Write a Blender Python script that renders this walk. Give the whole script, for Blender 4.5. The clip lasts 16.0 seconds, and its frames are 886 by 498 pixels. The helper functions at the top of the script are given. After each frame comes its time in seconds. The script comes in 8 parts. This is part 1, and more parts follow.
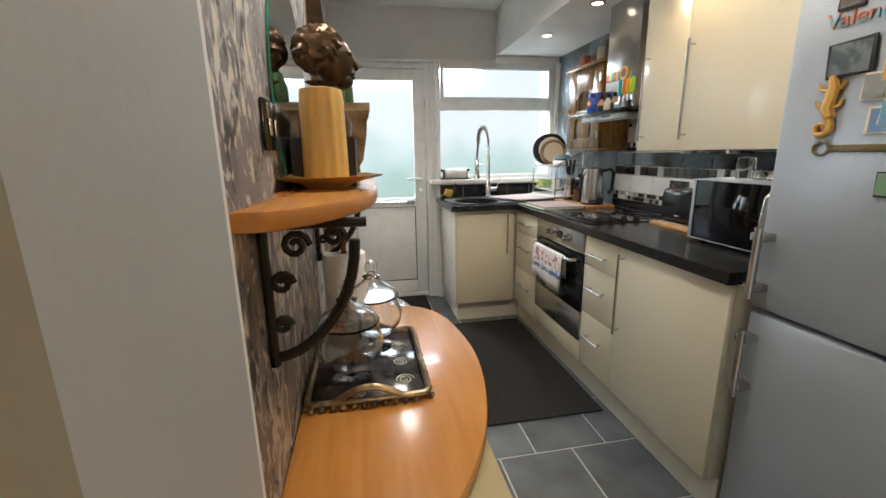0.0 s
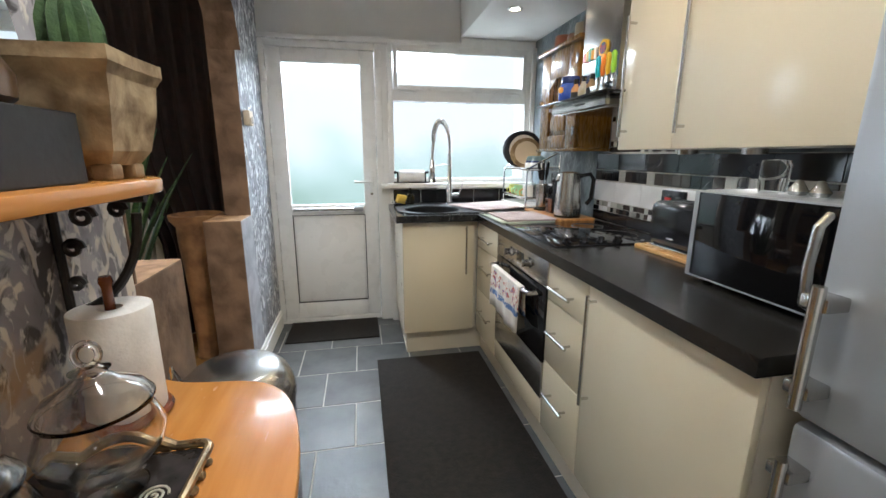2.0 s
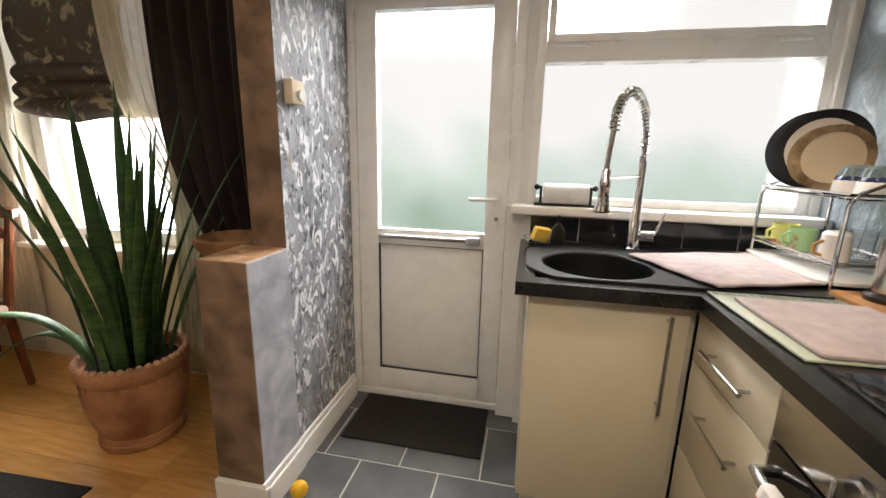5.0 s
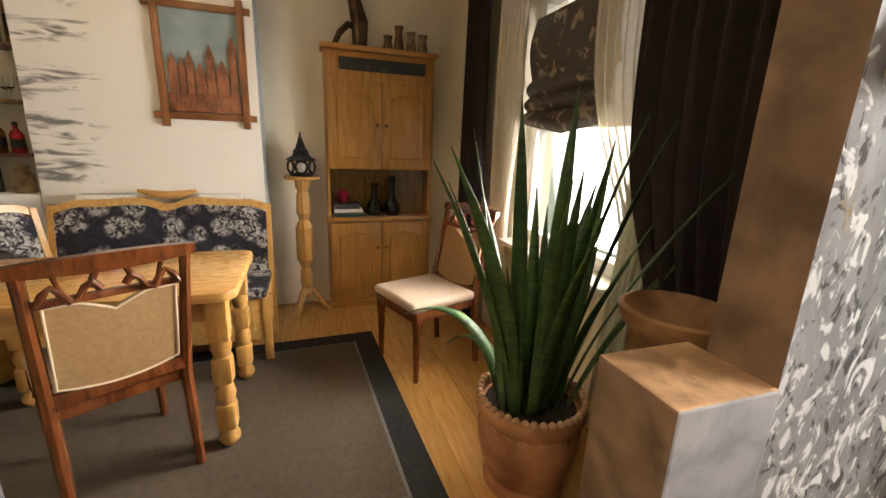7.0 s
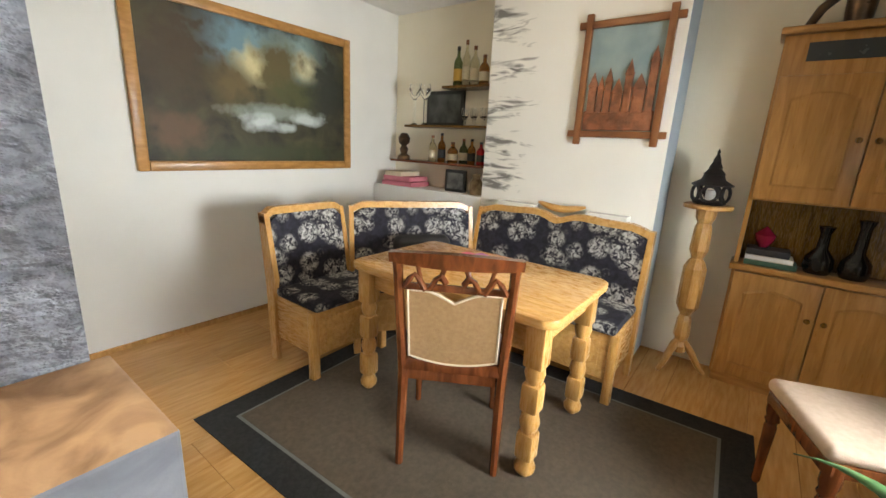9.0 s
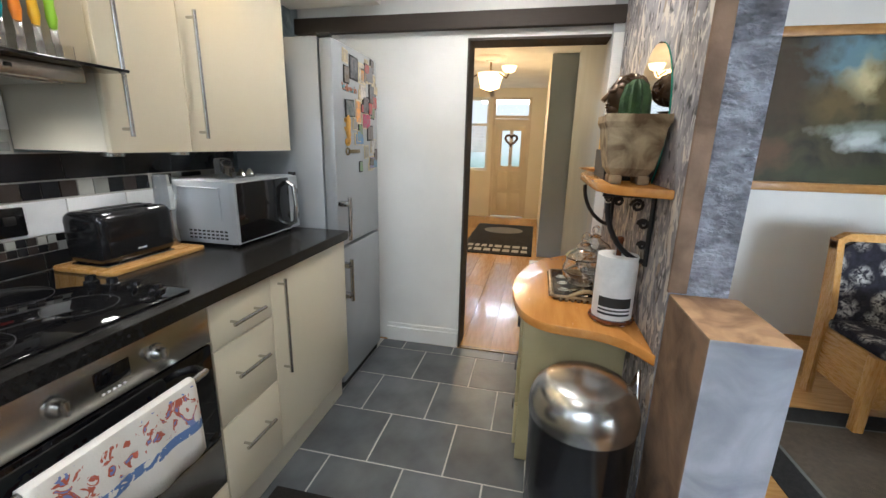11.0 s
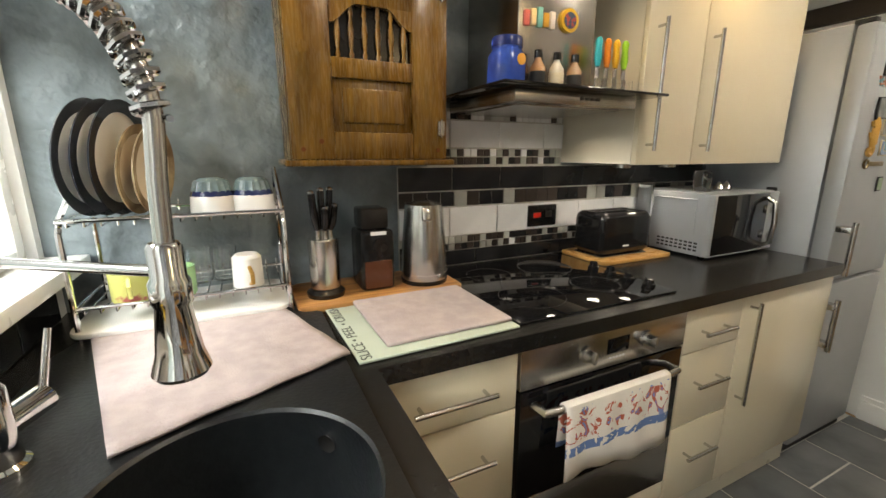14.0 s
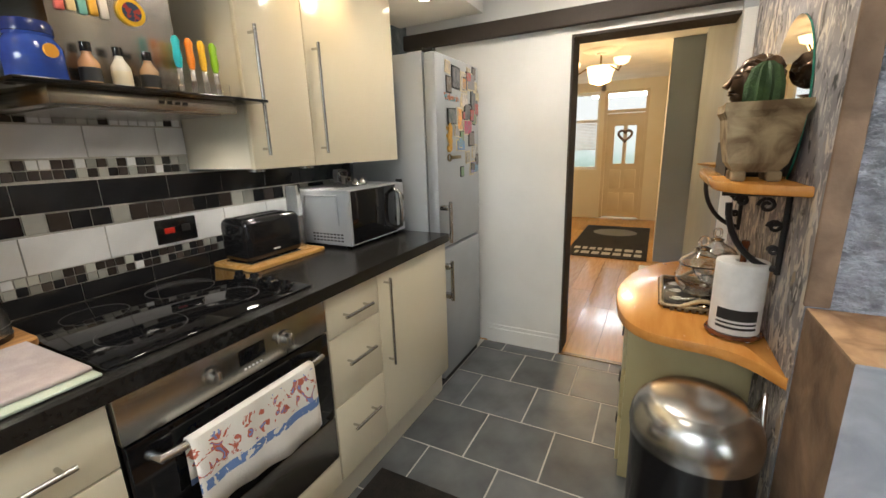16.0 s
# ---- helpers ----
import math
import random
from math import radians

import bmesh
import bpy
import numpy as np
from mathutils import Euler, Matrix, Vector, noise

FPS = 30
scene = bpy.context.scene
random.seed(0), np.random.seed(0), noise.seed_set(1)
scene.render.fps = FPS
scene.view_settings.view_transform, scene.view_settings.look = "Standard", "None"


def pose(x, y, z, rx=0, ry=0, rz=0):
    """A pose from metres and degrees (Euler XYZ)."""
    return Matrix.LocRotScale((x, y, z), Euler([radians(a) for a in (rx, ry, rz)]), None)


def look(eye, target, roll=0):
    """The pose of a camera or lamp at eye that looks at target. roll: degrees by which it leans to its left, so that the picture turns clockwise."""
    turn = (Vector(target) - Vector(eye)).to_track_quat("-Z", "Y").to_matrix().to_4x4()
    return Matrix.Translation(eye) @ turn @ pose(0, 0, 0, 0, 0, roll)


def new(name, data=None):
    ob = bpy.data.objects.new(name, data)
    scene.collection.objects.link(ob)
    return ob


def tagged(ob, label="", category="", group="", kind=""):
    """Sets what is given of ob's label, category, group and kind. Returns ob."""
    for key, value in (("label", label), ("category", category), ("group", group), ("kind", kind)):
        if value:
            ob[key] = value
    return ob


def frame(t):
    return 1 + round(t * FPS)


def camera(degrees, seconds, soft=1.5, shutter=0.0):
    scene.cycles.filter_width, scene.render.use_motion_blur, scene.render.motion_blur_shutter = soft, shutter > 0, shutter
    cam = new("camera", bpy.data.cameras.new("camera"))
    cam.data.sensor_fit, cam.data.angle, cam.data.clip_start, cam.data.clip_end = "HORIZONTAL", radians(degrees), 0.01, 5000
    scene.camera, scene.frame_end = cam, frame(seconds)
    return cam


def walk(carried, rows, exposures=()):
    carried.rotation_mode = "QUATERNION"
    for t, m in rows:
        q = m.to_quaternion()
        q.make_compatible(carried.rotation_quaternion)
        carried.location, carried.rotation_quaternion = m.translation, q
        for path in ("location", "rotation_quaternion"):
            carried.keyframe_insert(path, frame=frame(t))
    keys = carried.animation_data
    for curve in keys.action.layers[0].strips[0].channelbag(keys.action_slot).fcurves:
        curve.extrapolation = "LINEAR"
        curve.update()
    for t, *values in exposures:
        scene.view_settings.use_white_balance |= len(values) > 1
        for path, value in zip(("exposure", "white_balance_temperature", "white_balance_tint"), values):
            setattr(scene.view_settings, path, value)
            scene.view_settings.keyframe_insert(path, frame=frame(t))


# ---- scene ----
cam = camera(94.5, 16.0)
PATH = [
    (0, (0.641, 0.467, 1.266), (0.999, 2.381, 0.812), -0.8),
    (0.5, (0.773, 0.577, 1.262), (1.187, 2.481, 0.809), -0.7),
    (1, (0.887, 0.691, 1.251), (1.312, 2.592, 0.8), -0.3),
    (1.5, (0.991, 0.801, 1.248), (1.402, 2.706, 0.801), 0.1),
    (2, (1.043, 0.944, 1.244), (1.424, 2.856, 0.799), 0.2),
    (2.5, (1.094, 1.156, 1.241), (1.475, 3.071, 0.807), 0.1),
    (3, (1.175, 1.348, 1.226), (1.575, 3.259, 0.791), 0.2),
    (3.2, (1.185, 1.424, 1.22), (1.592, 3.333, 0.785), 0.4),
    (5.3, (1.257, 2.244, 1.257), (0.613, 4.085, 0.807), 1.5),
    (5.5, (1.233, 2.294, 1.269), (0.41, 4.058, 0.81), 1.6),
    (6, (1.136, 2.425, 1.271), (-0.118, 3.912, 0.809), 2.2),
    (6.5, (0.995, 2.571, 1.287), (-0.606, 3.669, 0.805), 2.2),
    (7, (0.822, 2.694, 1.289), (-1.014, 3.317, 0.798), 2.2),
    (7.5, (0.671, 2.767, 1.301), (-1.261, 2.921, 0.808), 2.6),
    (8, (0.49, 2.848, 1.279), (-1.433, 2.572, 0.804), 2.4),
    (8.5, (0.413, 2.871, 1.281), (-1.408, 2.196, 0.803), 2.7),
    (9, (0.463, 2.884, 1.295), (-1.086, 1.718, 0.802), 2.9),
    (9.5, (0.545, 2.944, 1.295), (-0.539, 1.339, 0.799), 2.8),
    (10, (0.676, 3.079, 1.309), (0.11, 1.227, 0.811), 1.8),
    (10.2, (0.716, 3.122, 1.318), (0.348, 1.221, 0.822), 1.7),
    (12.3, (1.0, 3.38, 1.289), (2.368, 2.0, 0.813), 1.0),
    (12.5, (1.006, 3.398, 1.294), (2.465, 2.116, 0.817), 1.0),
    (13, (1.023, 3.468, 1.302), (2.657, 2.412, 0.837), 0.8),
    (13.5, (1.031, 3.506, 1.301), (2.763, 2.617, 0.844), 0.5),
    (14, (1.022, 3.484, 1.299), (2.78, 2.645, 0.848), 0.1),
    (14.5, (0.98, 3.413, 1.299), (2.675, 2.452, 0.849), -0.6),
    (15, (0.928, 3.349, 1.304), (2.445, 2.127, 0.851), -1.2),
    (15.5, (0.871, 3.311, 1.308), (2.11, 1.811, 0.845), -1.7),
    (16, (0.815, 3.266, 1.318), (1.714, 1.546, 0.836), -1.8),
]
walk(cam, [(t, look(eye, target, roll)) for t, eye, target, roll in PATH], [(0, 0.32, 6250, 10), (1.0, 0.42, 6200, 10), (3.0, 0.5, 5800, 10), (5.5, 0.25, 7600, 18), (7, 0.3, 8300, 18), (8.5, 0.52, 7150, 12), (9, 0.58, 6950, 10), (10, 0.33, 6350, 10), (12.5, 0.36, 5750, 10), (13.5, 0.25, 7000, 10), (14.5, 0.28, 7300, 10), (15.2, 0.33, 7000, 10), (16, 0.33, 6700, 10)])

# ---- world and lights ----
world = bpy.data.worlds.new("sky")
scene.world = world
world.use_nodes = True
wn = world.node_tree.nodes
sky = wn.new("ShaderNodeTexSky")
sky.sky_type, sky.sun_disc, sky.sun_elevation, sky.sun_rotation = "NISHITA", False, radians(40), radians(20)
world.node_tree.links.new(sky.outputs[0], wn["Background"].inputs[0])
wn["Background"].inputs[1].default_value = 0.12


def lamp(name, kind, m, watts, colour, size=0.1, size_y=None, spot=None):
    d = bpy.data.lights.new(name, kind)
    d.energy, d.color = watts, colour
    if kind == "AREA":
        d.shape, d.size, d.size_y = "RECTANGLE", size, size_y or size
        d.spread = radians(spot or 180)
    elif kind == "SUN":
        d.angle = size
    else:
        d.shadow_soft_size = size
    if spot and kind == "SPOT":
        d.spot_size, d.spot_blend = radians(spot), 0.6
    ob = new(name, d)
    ob.matrix_world = m
    return ob


DAY, WARM = (0.86, 0.94, 1.0), (1.0, 0.72, 0.38)
lamp("sun", "SUN", look((0, 6, 6), (0, 3, 1)), 0.6, (1.0, 0.96, 0.9), radians(20))
lamp("daylight_back_door", "AREA", look((1.0, 4.75, 2.35), (1.15, 3.3, 1.0)), 100, DAY, 1.9, 0.9)
lamp("daylight_dining_window", "AREA", look((-1.0, 4.12, 1.1), (-0.95, 3.0, 1.0)), 24, DAY, 0.8, 0.62, spot=110)
lamp("daylight_front_door", "AREA", look((1.3, -5.0, 2.4), (1.3, -3.5, 1.0)), 60, DAY, 1.4, 0.8)
for sy in (3.35, 2.72, 1.98, 1.25):
    lamp("downlight_bulb", "SPOT", look((1.93, sy, 2.035), (1.93, sy, 0)), 7, WARM, 0.03, spot=120)
# two added fill lamps, no fitting, to brighten kitchen floor, fronts and doorway wall
for sy, sw_ in ((1.5, 40), (2.75, 15)):
    lamp("ceiling_light_bulb", "SPOT", look((1.1, sy, 2.33), (1.1, sy - 0.01, 0)), sw_, (1.0, 0.93, 0.82), 0.1, spot=165)
for sx, sy, sz in ((2.15, 2.2, 1.245), (2.15, 1.95, 1.245), (2.1, 2.5, 1.42), (2.1, 2.74, 1.42)):
    lamp("under_cupboard_bulb", "SPOT", look((sx, sy, sz), (sx + 0.03, sy, 0)), 1.6, (1.0, 0.93, 0.82), 0.03, spot=150)
lamp("dining_lamp_bulb", "POINT", pose(-1.0, 1.9, 2.2), 5, (1.0, 0.74, 0.4), 0.12)
lamp("hall_lamp_bulb", "POINT", pose(1.47, -1.9, 1.88), 26, (1.0, 0.7, 0.36), 0.08)

# ---- materials ----


def mat(name, col, rough=0.5, metal=0.0, col2=None, scale=6.0, stretch=(1, 1, 1), bump=0.0, bscale=None, ramp=(0.35, 0.65), coat=0.0,
        trans=0.0, ior=1.45, rnd=0.0, emit=0.0, detail=6.0, distort=0.0, alpha=1.0, rvar=0.08, depth=0.01):
    m = bpy.data.materials.new(name)
    m.use_nodes = True
    n, l = m.node_tree.nodes, m.node_tree.links
    b = n["Principled BSDF"]
    tc, mp = n.new("ShaderNodeTexCoord"), n.new("ShaderNodeMapping")
    mp.inputs["Scale"].default_value = stretch
    l.new(tc.outputs["Object"], mp.inputs[0])
    t = n.new("ShaderNodeTexNoise")
    t.inputs["Scale"].default_value, t.inputs["Detail"].default_value, t.inputs["Distortion"].default_value = scale, detail, distort
    l.new(mp.outputs[0], t.inputs["Vector"])
    r = n.new("ShaderNodeValToRGB")
    r.color_ramp.elements[0].position, r.color_ramp.elements[1].position = ramp
    c2 = col2 or tuple(c * 0.9 for c in col)
    r.color_ramp.elements[0].color, r.color_ramp.elements[1].color = (*c2, 1), (*col, 1)
    l.new(t.outputs[0], r.inputs[0])
    out = r.outputs[0]
    if rnd:
        oi, hs, mr = n.new("ShaderNodeObjectInfo"), n.new("ShaderNodeHueSaturation"), n.new("ShaderNodeMapRange")
        mr.inputs["To Min"].default_value, mr.inputs["To Max"].default_value = 1 - rnd, 1 + rnd
        l.new(oi.outputs["Random"], mr.inputs[0])
        l.new(mr.outputs[0], hs.inputs["Value"])
        l.new(out, hs.inputs["Color"])
        out = hs.outputs[0]
    l.new(out, b.inputs["Base Color"])
    t2 = n.new("ShaderNodeTexNoise")
    t2.inputs["Scale"].default_value, t2.inputs["Detail"].default_value = bscale or scale * 5, 4
    l.new(mp.outputs[0], t2.inputs["Vector"])
    rr = n.new("ShaderNodeMapRange")
    rr.inputs["To Min"].default_value, rr.inputs["To Max"].default_value = max(rough - rvar, 0.0), rough + rvar
    l.new(t2.outputs[0], rr.inputs[0])
    l.new(rr.outputs[0], b.inputs["Roughness"])
    b.inputs["Metallic"].default_value = metal
    b.inputs["Coat Weight"].default_value = coat
    b.inputs["Coat Roughness"].default_value = 0.06
    b.inputs["Transmission Weight"].default_value = trans
    b.inputs["IOR"].default_value = ior
    b.inputs["Alpha"].default_value = alpha
    if emit:
        b.inputs["Emission Strength"].default_value = emit
        l.new(out, b.inputs["Emission Color"])
    if bump:
        bp = n.new("ShaderNodeBump")
        bp.inputs["Strength"].default_value, bp.inputs["Distance"].default_value = bump, depth
        l.new(t2.outputs[0], bp.inputs["Height"])
        l.new(bp.outputs[0], b.inputs["Normal"])
    return m


WHITE = mat("white_paint", (0.8, 0.79, 0.76), 0.5, col2=(0.74, 0.73, 0.70), scale=3, bump=0.05, bscale=90)
CEIL = mat("ceiling_paint", (0.82, 0.81, 0.78), 0.7, scale=3, bump=0.04, bscale=120)
CREAMWALL = mat("cream_wall_paint", (0.82, 0.76, 0.62), 0.65, col2=(0.78, 0.71, 0.56), scale=2, bump=0.06, bscale=110)
DINWALL = mat("white_wall_paint", (0.8, 0.79, 0.75), 0.6, col2=(0.76, 0.75, 0.71), scale=2.2, bump=0.06, bscale=110)
BLUEGREY = mat("blue_grey_wall_paint", (0.36, 0.42, 0.47), 0.6, scale=2, bump=0.05, bscale=110)
PALEGREY = mat("pale_blue_grey_wall_paint", (0.42, 0.44, 0.45), 0.6, col2=(0.38, 0.4, 0.41), scale=2, bump=0.05, bscale=110)
UPVC = mat("white_upvc", (0.83, 0.82, 0.79), 0.28, col2=(0.80, 0.79, 0.76), scale=2)
STUCCO = mat("blue_grey_knife_stucco", (0.24, 0.285, 0.305), 0.36, col2=(0.09, 0.11, 0.12), scale=4, detail=10, bump=1.0, bscale=9, distort=1.2, ramp=(0.3, 0.72), depth=0.035)
PLASTER = mat("grey_trowelled_plaster", (0.34, 0.35, 0.4), 0.6, col2=(0.14, 0.14, 0.16), scale=12, detail=12, bump=1.0, bscale=17, distort=0.5, stretch=(1, 1, 1.6), depth=0.08)
SILVER = mat("silver_leaf_plaster", (0.46, 0.47, 0.51), 0.38, col2=(0.26, 0.27, 0.31), scale=7, detail=7, bump=0.25, bscale=25, distort=0.8)
SUEDE = mat("brown_suede_plaster", (0.24, 0.15, 0.095), 0.75, col2=(0.1, 0.06, 0.035), scale=7, detail=8, bump=0.35, bscale=35, distort=0.6)
PATINA = mat("copper_patina_cap", (0.58, 0.36, 0.2), 0.6, col2=(0.30, 0.17, 0.09), scale=9, detail=9, bump=0.3, bscale=30, distort=1.5)
SLATE = mat("slate_floor_tile", (0.125, 0.13, 0.133), 0.36, col2=(0.07, 0.075, 0.078), scale=5, detail=9, bump=0.22, bscale=16, rnd=0.22)
GROUT = mat("grey_grout", (0.5, 0.48, 0.43), 0.85, scale=30, bump=0.2)
OAKFLOOR = mat("oak_laminate", (0.55, 0.3, 0.105), 0.2, col2=(0.44, 0.22, 0.065), scale=5, stretch=(9, 1, 1), rnd=0.12, coat=0.2)
OAKX = mat("oak_laminate_boards", (0.55, 0.3, 0.105), 0.2, col2=(0.44, 0.22, 0.065), scale=5, stretch=(1, 9, 1), rnd=0.12, coat=0.2)
CREAM = mat("cream_gloss_door", (0.73, 0.655, 0.49), 0.13, col2=(0.71, 0.635, 0.47), scale=2, coat=0.3, rvar=0.02)
CARCASS = mat("cream_carcass", (0.72, 0.66, 0.53), 0.3, scale=3)
TOP = mat("black_granite_effect_worktop", (0.017, 0.0165, 0.016), 0.24, col2=(0.011, 0.0105, 0.01), scale=60, bump=0.03, bscale=500, rvar=0.05)
STEEL = mat("brushed_steel", (0.56, 0.55, 0.53), 0.25, 1.0, col2=(0.54, 0.53, 0.51), scale=5, stretch=(1, 1, 12), rvar=0.02)
STEELH = mat("brushed_steel_horizontal", (0.48, 0.46, 0.43), 0.24, 1.0, col2=(0.45, 0.43, 0.4), scale=5, stretch=(1, 1, 30), rvar=0.03)
CHROME = mat("chrome", (0.75, 0.75, 0.75), 0.08, 1.0, scale=4, rvar=0.03)
SILVERPAINT = mat("silver_grey_enamel", (0.38, 0.40, 0.42), 0.36, 0.25, scale=3, rvar=0.03)
BLACK = mat("black_gloss_plastic", (0.012, 0.012, 0.013), 0.14, scale=6, rvar=0.04)
BLACKM = mat("matt_black", (0.018, 0.017, 0.017), 0.55, scale=12, bump=0.08, bscale=60)
GLASSBLACK = mat("black_ceramic_glass", (0.006, 0.006, 0.007), 0.05, scale=6, rvar=0.02)
TILEW = mat("white_glazed_tile", (0.8, 0.8, 0.8), 0.1, scale=9, rvar=0.03)
TILEB = mat("black_glazed_tile", (0.012, 0.013, 0.015), 0.07, col2=(0.02, 0.02, 0.022), scale=9, rvar=0.03)
TILES = mat("grey_mosaic_tile", (0.42, 0.42, 0.38), 0.16, scale=9, rnd=0.3, rvar=0.04)
TILEBR = mat("dark_mosaic_tile", (0.05, 0.04, 0.035), 0.12, scale=9, rnd=0.4, rvar=0.04)
PINE = mat("varnished_pine", (0.57, 0.32, 0.11), 0.28, col2=(0.45, 0.23, 0.065), scale=4, stretch=(9, 9, 1), detail=5, distort=0.6, coat=0.15)
PINEH = mat("varnished_pine_horizontal", (0.57, 0.32, 0.11), 0.28, col2=(0.45, 0.23, 0.065), scale=4, stretch=(9, 1, 9), detail=5, distort=0.6, coat=0.15)
OLDPINE = mat("aged_honey_pine", (0.45, 0.225, 0.065), 0.3, col2=(0.33, 0.15, 0.036), scale=4, stretch=(9, 9, 1), detail=5, distort=0.6, coat=0.15)
OLDPINEH = mat("aged_honey_pine_horizontal", (0.45, 0.225, 0.065), 0.3, col2=(0.33, 0.15, 0.036), scale=4, stretch=(9, 1, 9), detail=5, distort=0.6, coat=0.15)
BEECH = mat("orange_beech_veneer", (0.6, 0.27, 0.065), 0.24, col2=(0.52, 0.215, 0.045), scale=4, stretch=(8, 1, 8), coat=0.25, distort=0.3)
OAKDK = mat("honey_stained_oak", (0.2, 0.105, 0.02), 0.27, col2=(0.09, 0.043, 0.007), scale=5, stretch=(9, 9, 1), distort=0.8, bump=0.08, coat=0.15)
WALNUT = mat("dark_red_walnut", (0.19, 0.055, 0.018), 0.22, col2=(0.09, 0.024, 0.009), scale=5, stretch=(6, 6, 1), distort=0.7, coat=0.25)
BEIGE = mat("beige_upholstery", (0.37, 0.22, 0.10), 0.85, col2=(0.31, 0.18, 0.08), scale=60, bump=0.2, bscale=220)
SEATCLOTH = mat("pale_seat_cloth", (0.56, 0.43, 0.33), 0.85, col2=(0.5, 0.38, 0.285), scale=40, bump=0.2, bscale=220)
CURTAIN = mat("dark_brown_curtain", (0.02, 0.009, 0.008), 0.8, col2=(0.01, 0.005, 0.005), scale=20, bump=0.15, bscale=150)
LEAF = mat("dark_green_leaf", (0.06, 0.13, 0.035), 0.5, col2=(0.016, 0.055, 0.018), scale=7, stretch=(1, 1, 5), distort=1.4, rnd=0.3, bump=0.1, rvar=0.05)
TERRA = mat("terracotta", (0.5, 0.24, 0.11), 0.8, col2=(0.24, 0.09, 0.04), scale=6, detail=9, bump=0.25, bscale=40)
PALETERRA = mat("pale_worn_terracotta", (0.52, 0.34, 0.2), 0.8, col2=(0.36, 0.19, 0.1), scale=14, bump=0.2)
SOIL = mat("potting_soil", (0.03, 0.02, 0.013), 0.95, col2=(0.012, 0.008, 0.006), scale=40, bump=0.8, bscale=60)
RUGMID = mat("taupe_flatweave", (0.10, 0.075, 0.05), 0.95, col2=(0.075, 0.055, 0.037), scale=50, bump=0.35, bscale=260)
RUGEDGE = mat("charcoal_rug_border", (0.02, 0.019, 0.018), 0.95, col2=(0.011, 0.01, 0.01), scale=60, bump=0.35, bscale=260)
RUGLINE = mat("grey_rug_stripe", (0.14, 0.14, 0.13), 0.95, scale=60, bump=0.3, bscale=260)
MATBLACK = mat("black_ribbed_mat", (0.017, 0.013, 0.01), 0.9, col2=(0.009, 0.007, 0.006), scale=40, bump=0.6, bscale=190)
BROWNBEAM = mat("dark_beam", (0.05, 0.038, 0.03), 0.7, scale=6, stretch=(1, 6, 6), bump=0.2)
CERAMIC = mat("white_ceramic", (0.78, 0.77, 0.74), 0.14, scale=5, rvar=0.03)
PAPER = mat("white_paper_roll", (0.8, 0.8, 0.79), 0.9, scale=30, bump=0.15, bscale=120)
CLOTH = mat("pale_pink_waffle_cloth", (0.45, 0.38, 0.37), 0.95, col2=(0.38, 0.32, 0.315), scale=30, bump=0.25, bscale=240)
IRON = mat("black_cast_iron", (0.012, 0.01, 0.01), 0.5, scale=20, bump=0.2)
BRONZE = mat("bronze_resin", (0.16, 0.09, 0.045), 0.3, 0.6, col2=(0.05, 0.03, 0.018), scale=9, bump=0.1)
STONEPOT = mat("weathered_stone_pot", (0.42, 0.32, 0.19), 0.9, col2=(0.15, 0.095, 0.05), scale=14, detail=9, bump=0.6, bscale=25, distort=0.7)
WAX = mat("yellow_candle_wax", (0.78, 0.55, 0.2), 0.45, col2=(0.72, 0.46, 0.14), scale=5)
GOLD = mat("gold_leaf_plate", (0.55, 0.32, 0.09), 0.3, 0.6, scale=9)


def glass(name, rough, tint=(1, 1, 1), bump=0.0, bscale=60, thin=False):
    m = mat(name, tint, rough, 0.0, col2=tint, scale=3, trans=1.0, ior=1.12 if thin else 1.45, bump=bump, bscale=bscale, rvar=0.0)
    return m


FROST = glass("frosted_glass", 0.3, (0.95, 0.98, 0.97), thin=True)
PEBBLE = glass("pebbled_glass", 0.22, (0.96, 0.98, 0.98), bump=0.5, bscale=45, thin=True)
CLEAR = glass("clear_glass", 0.0, (0.97, 0.98, 0.98), thin=True)
JARGLASS = mat("clear_jar_glass", (0.99, 1.0, 1.0), 0.0, col2=(0.99, 1.0, 1.0), trans=1.0, ior=1.33, coat=0.6, rvar=0.0)
MIRROR = mat("mirror_silver", (0.85, 0.87, 0.87), 0.01, 1.0, col2=(0.85, 0.87, 0.87), rvar=0.0)


def nodes_of(m):
    return m.node_tree.nodes, m.node_tree.links, m.node_tree.nodes["Principled BSDF"]


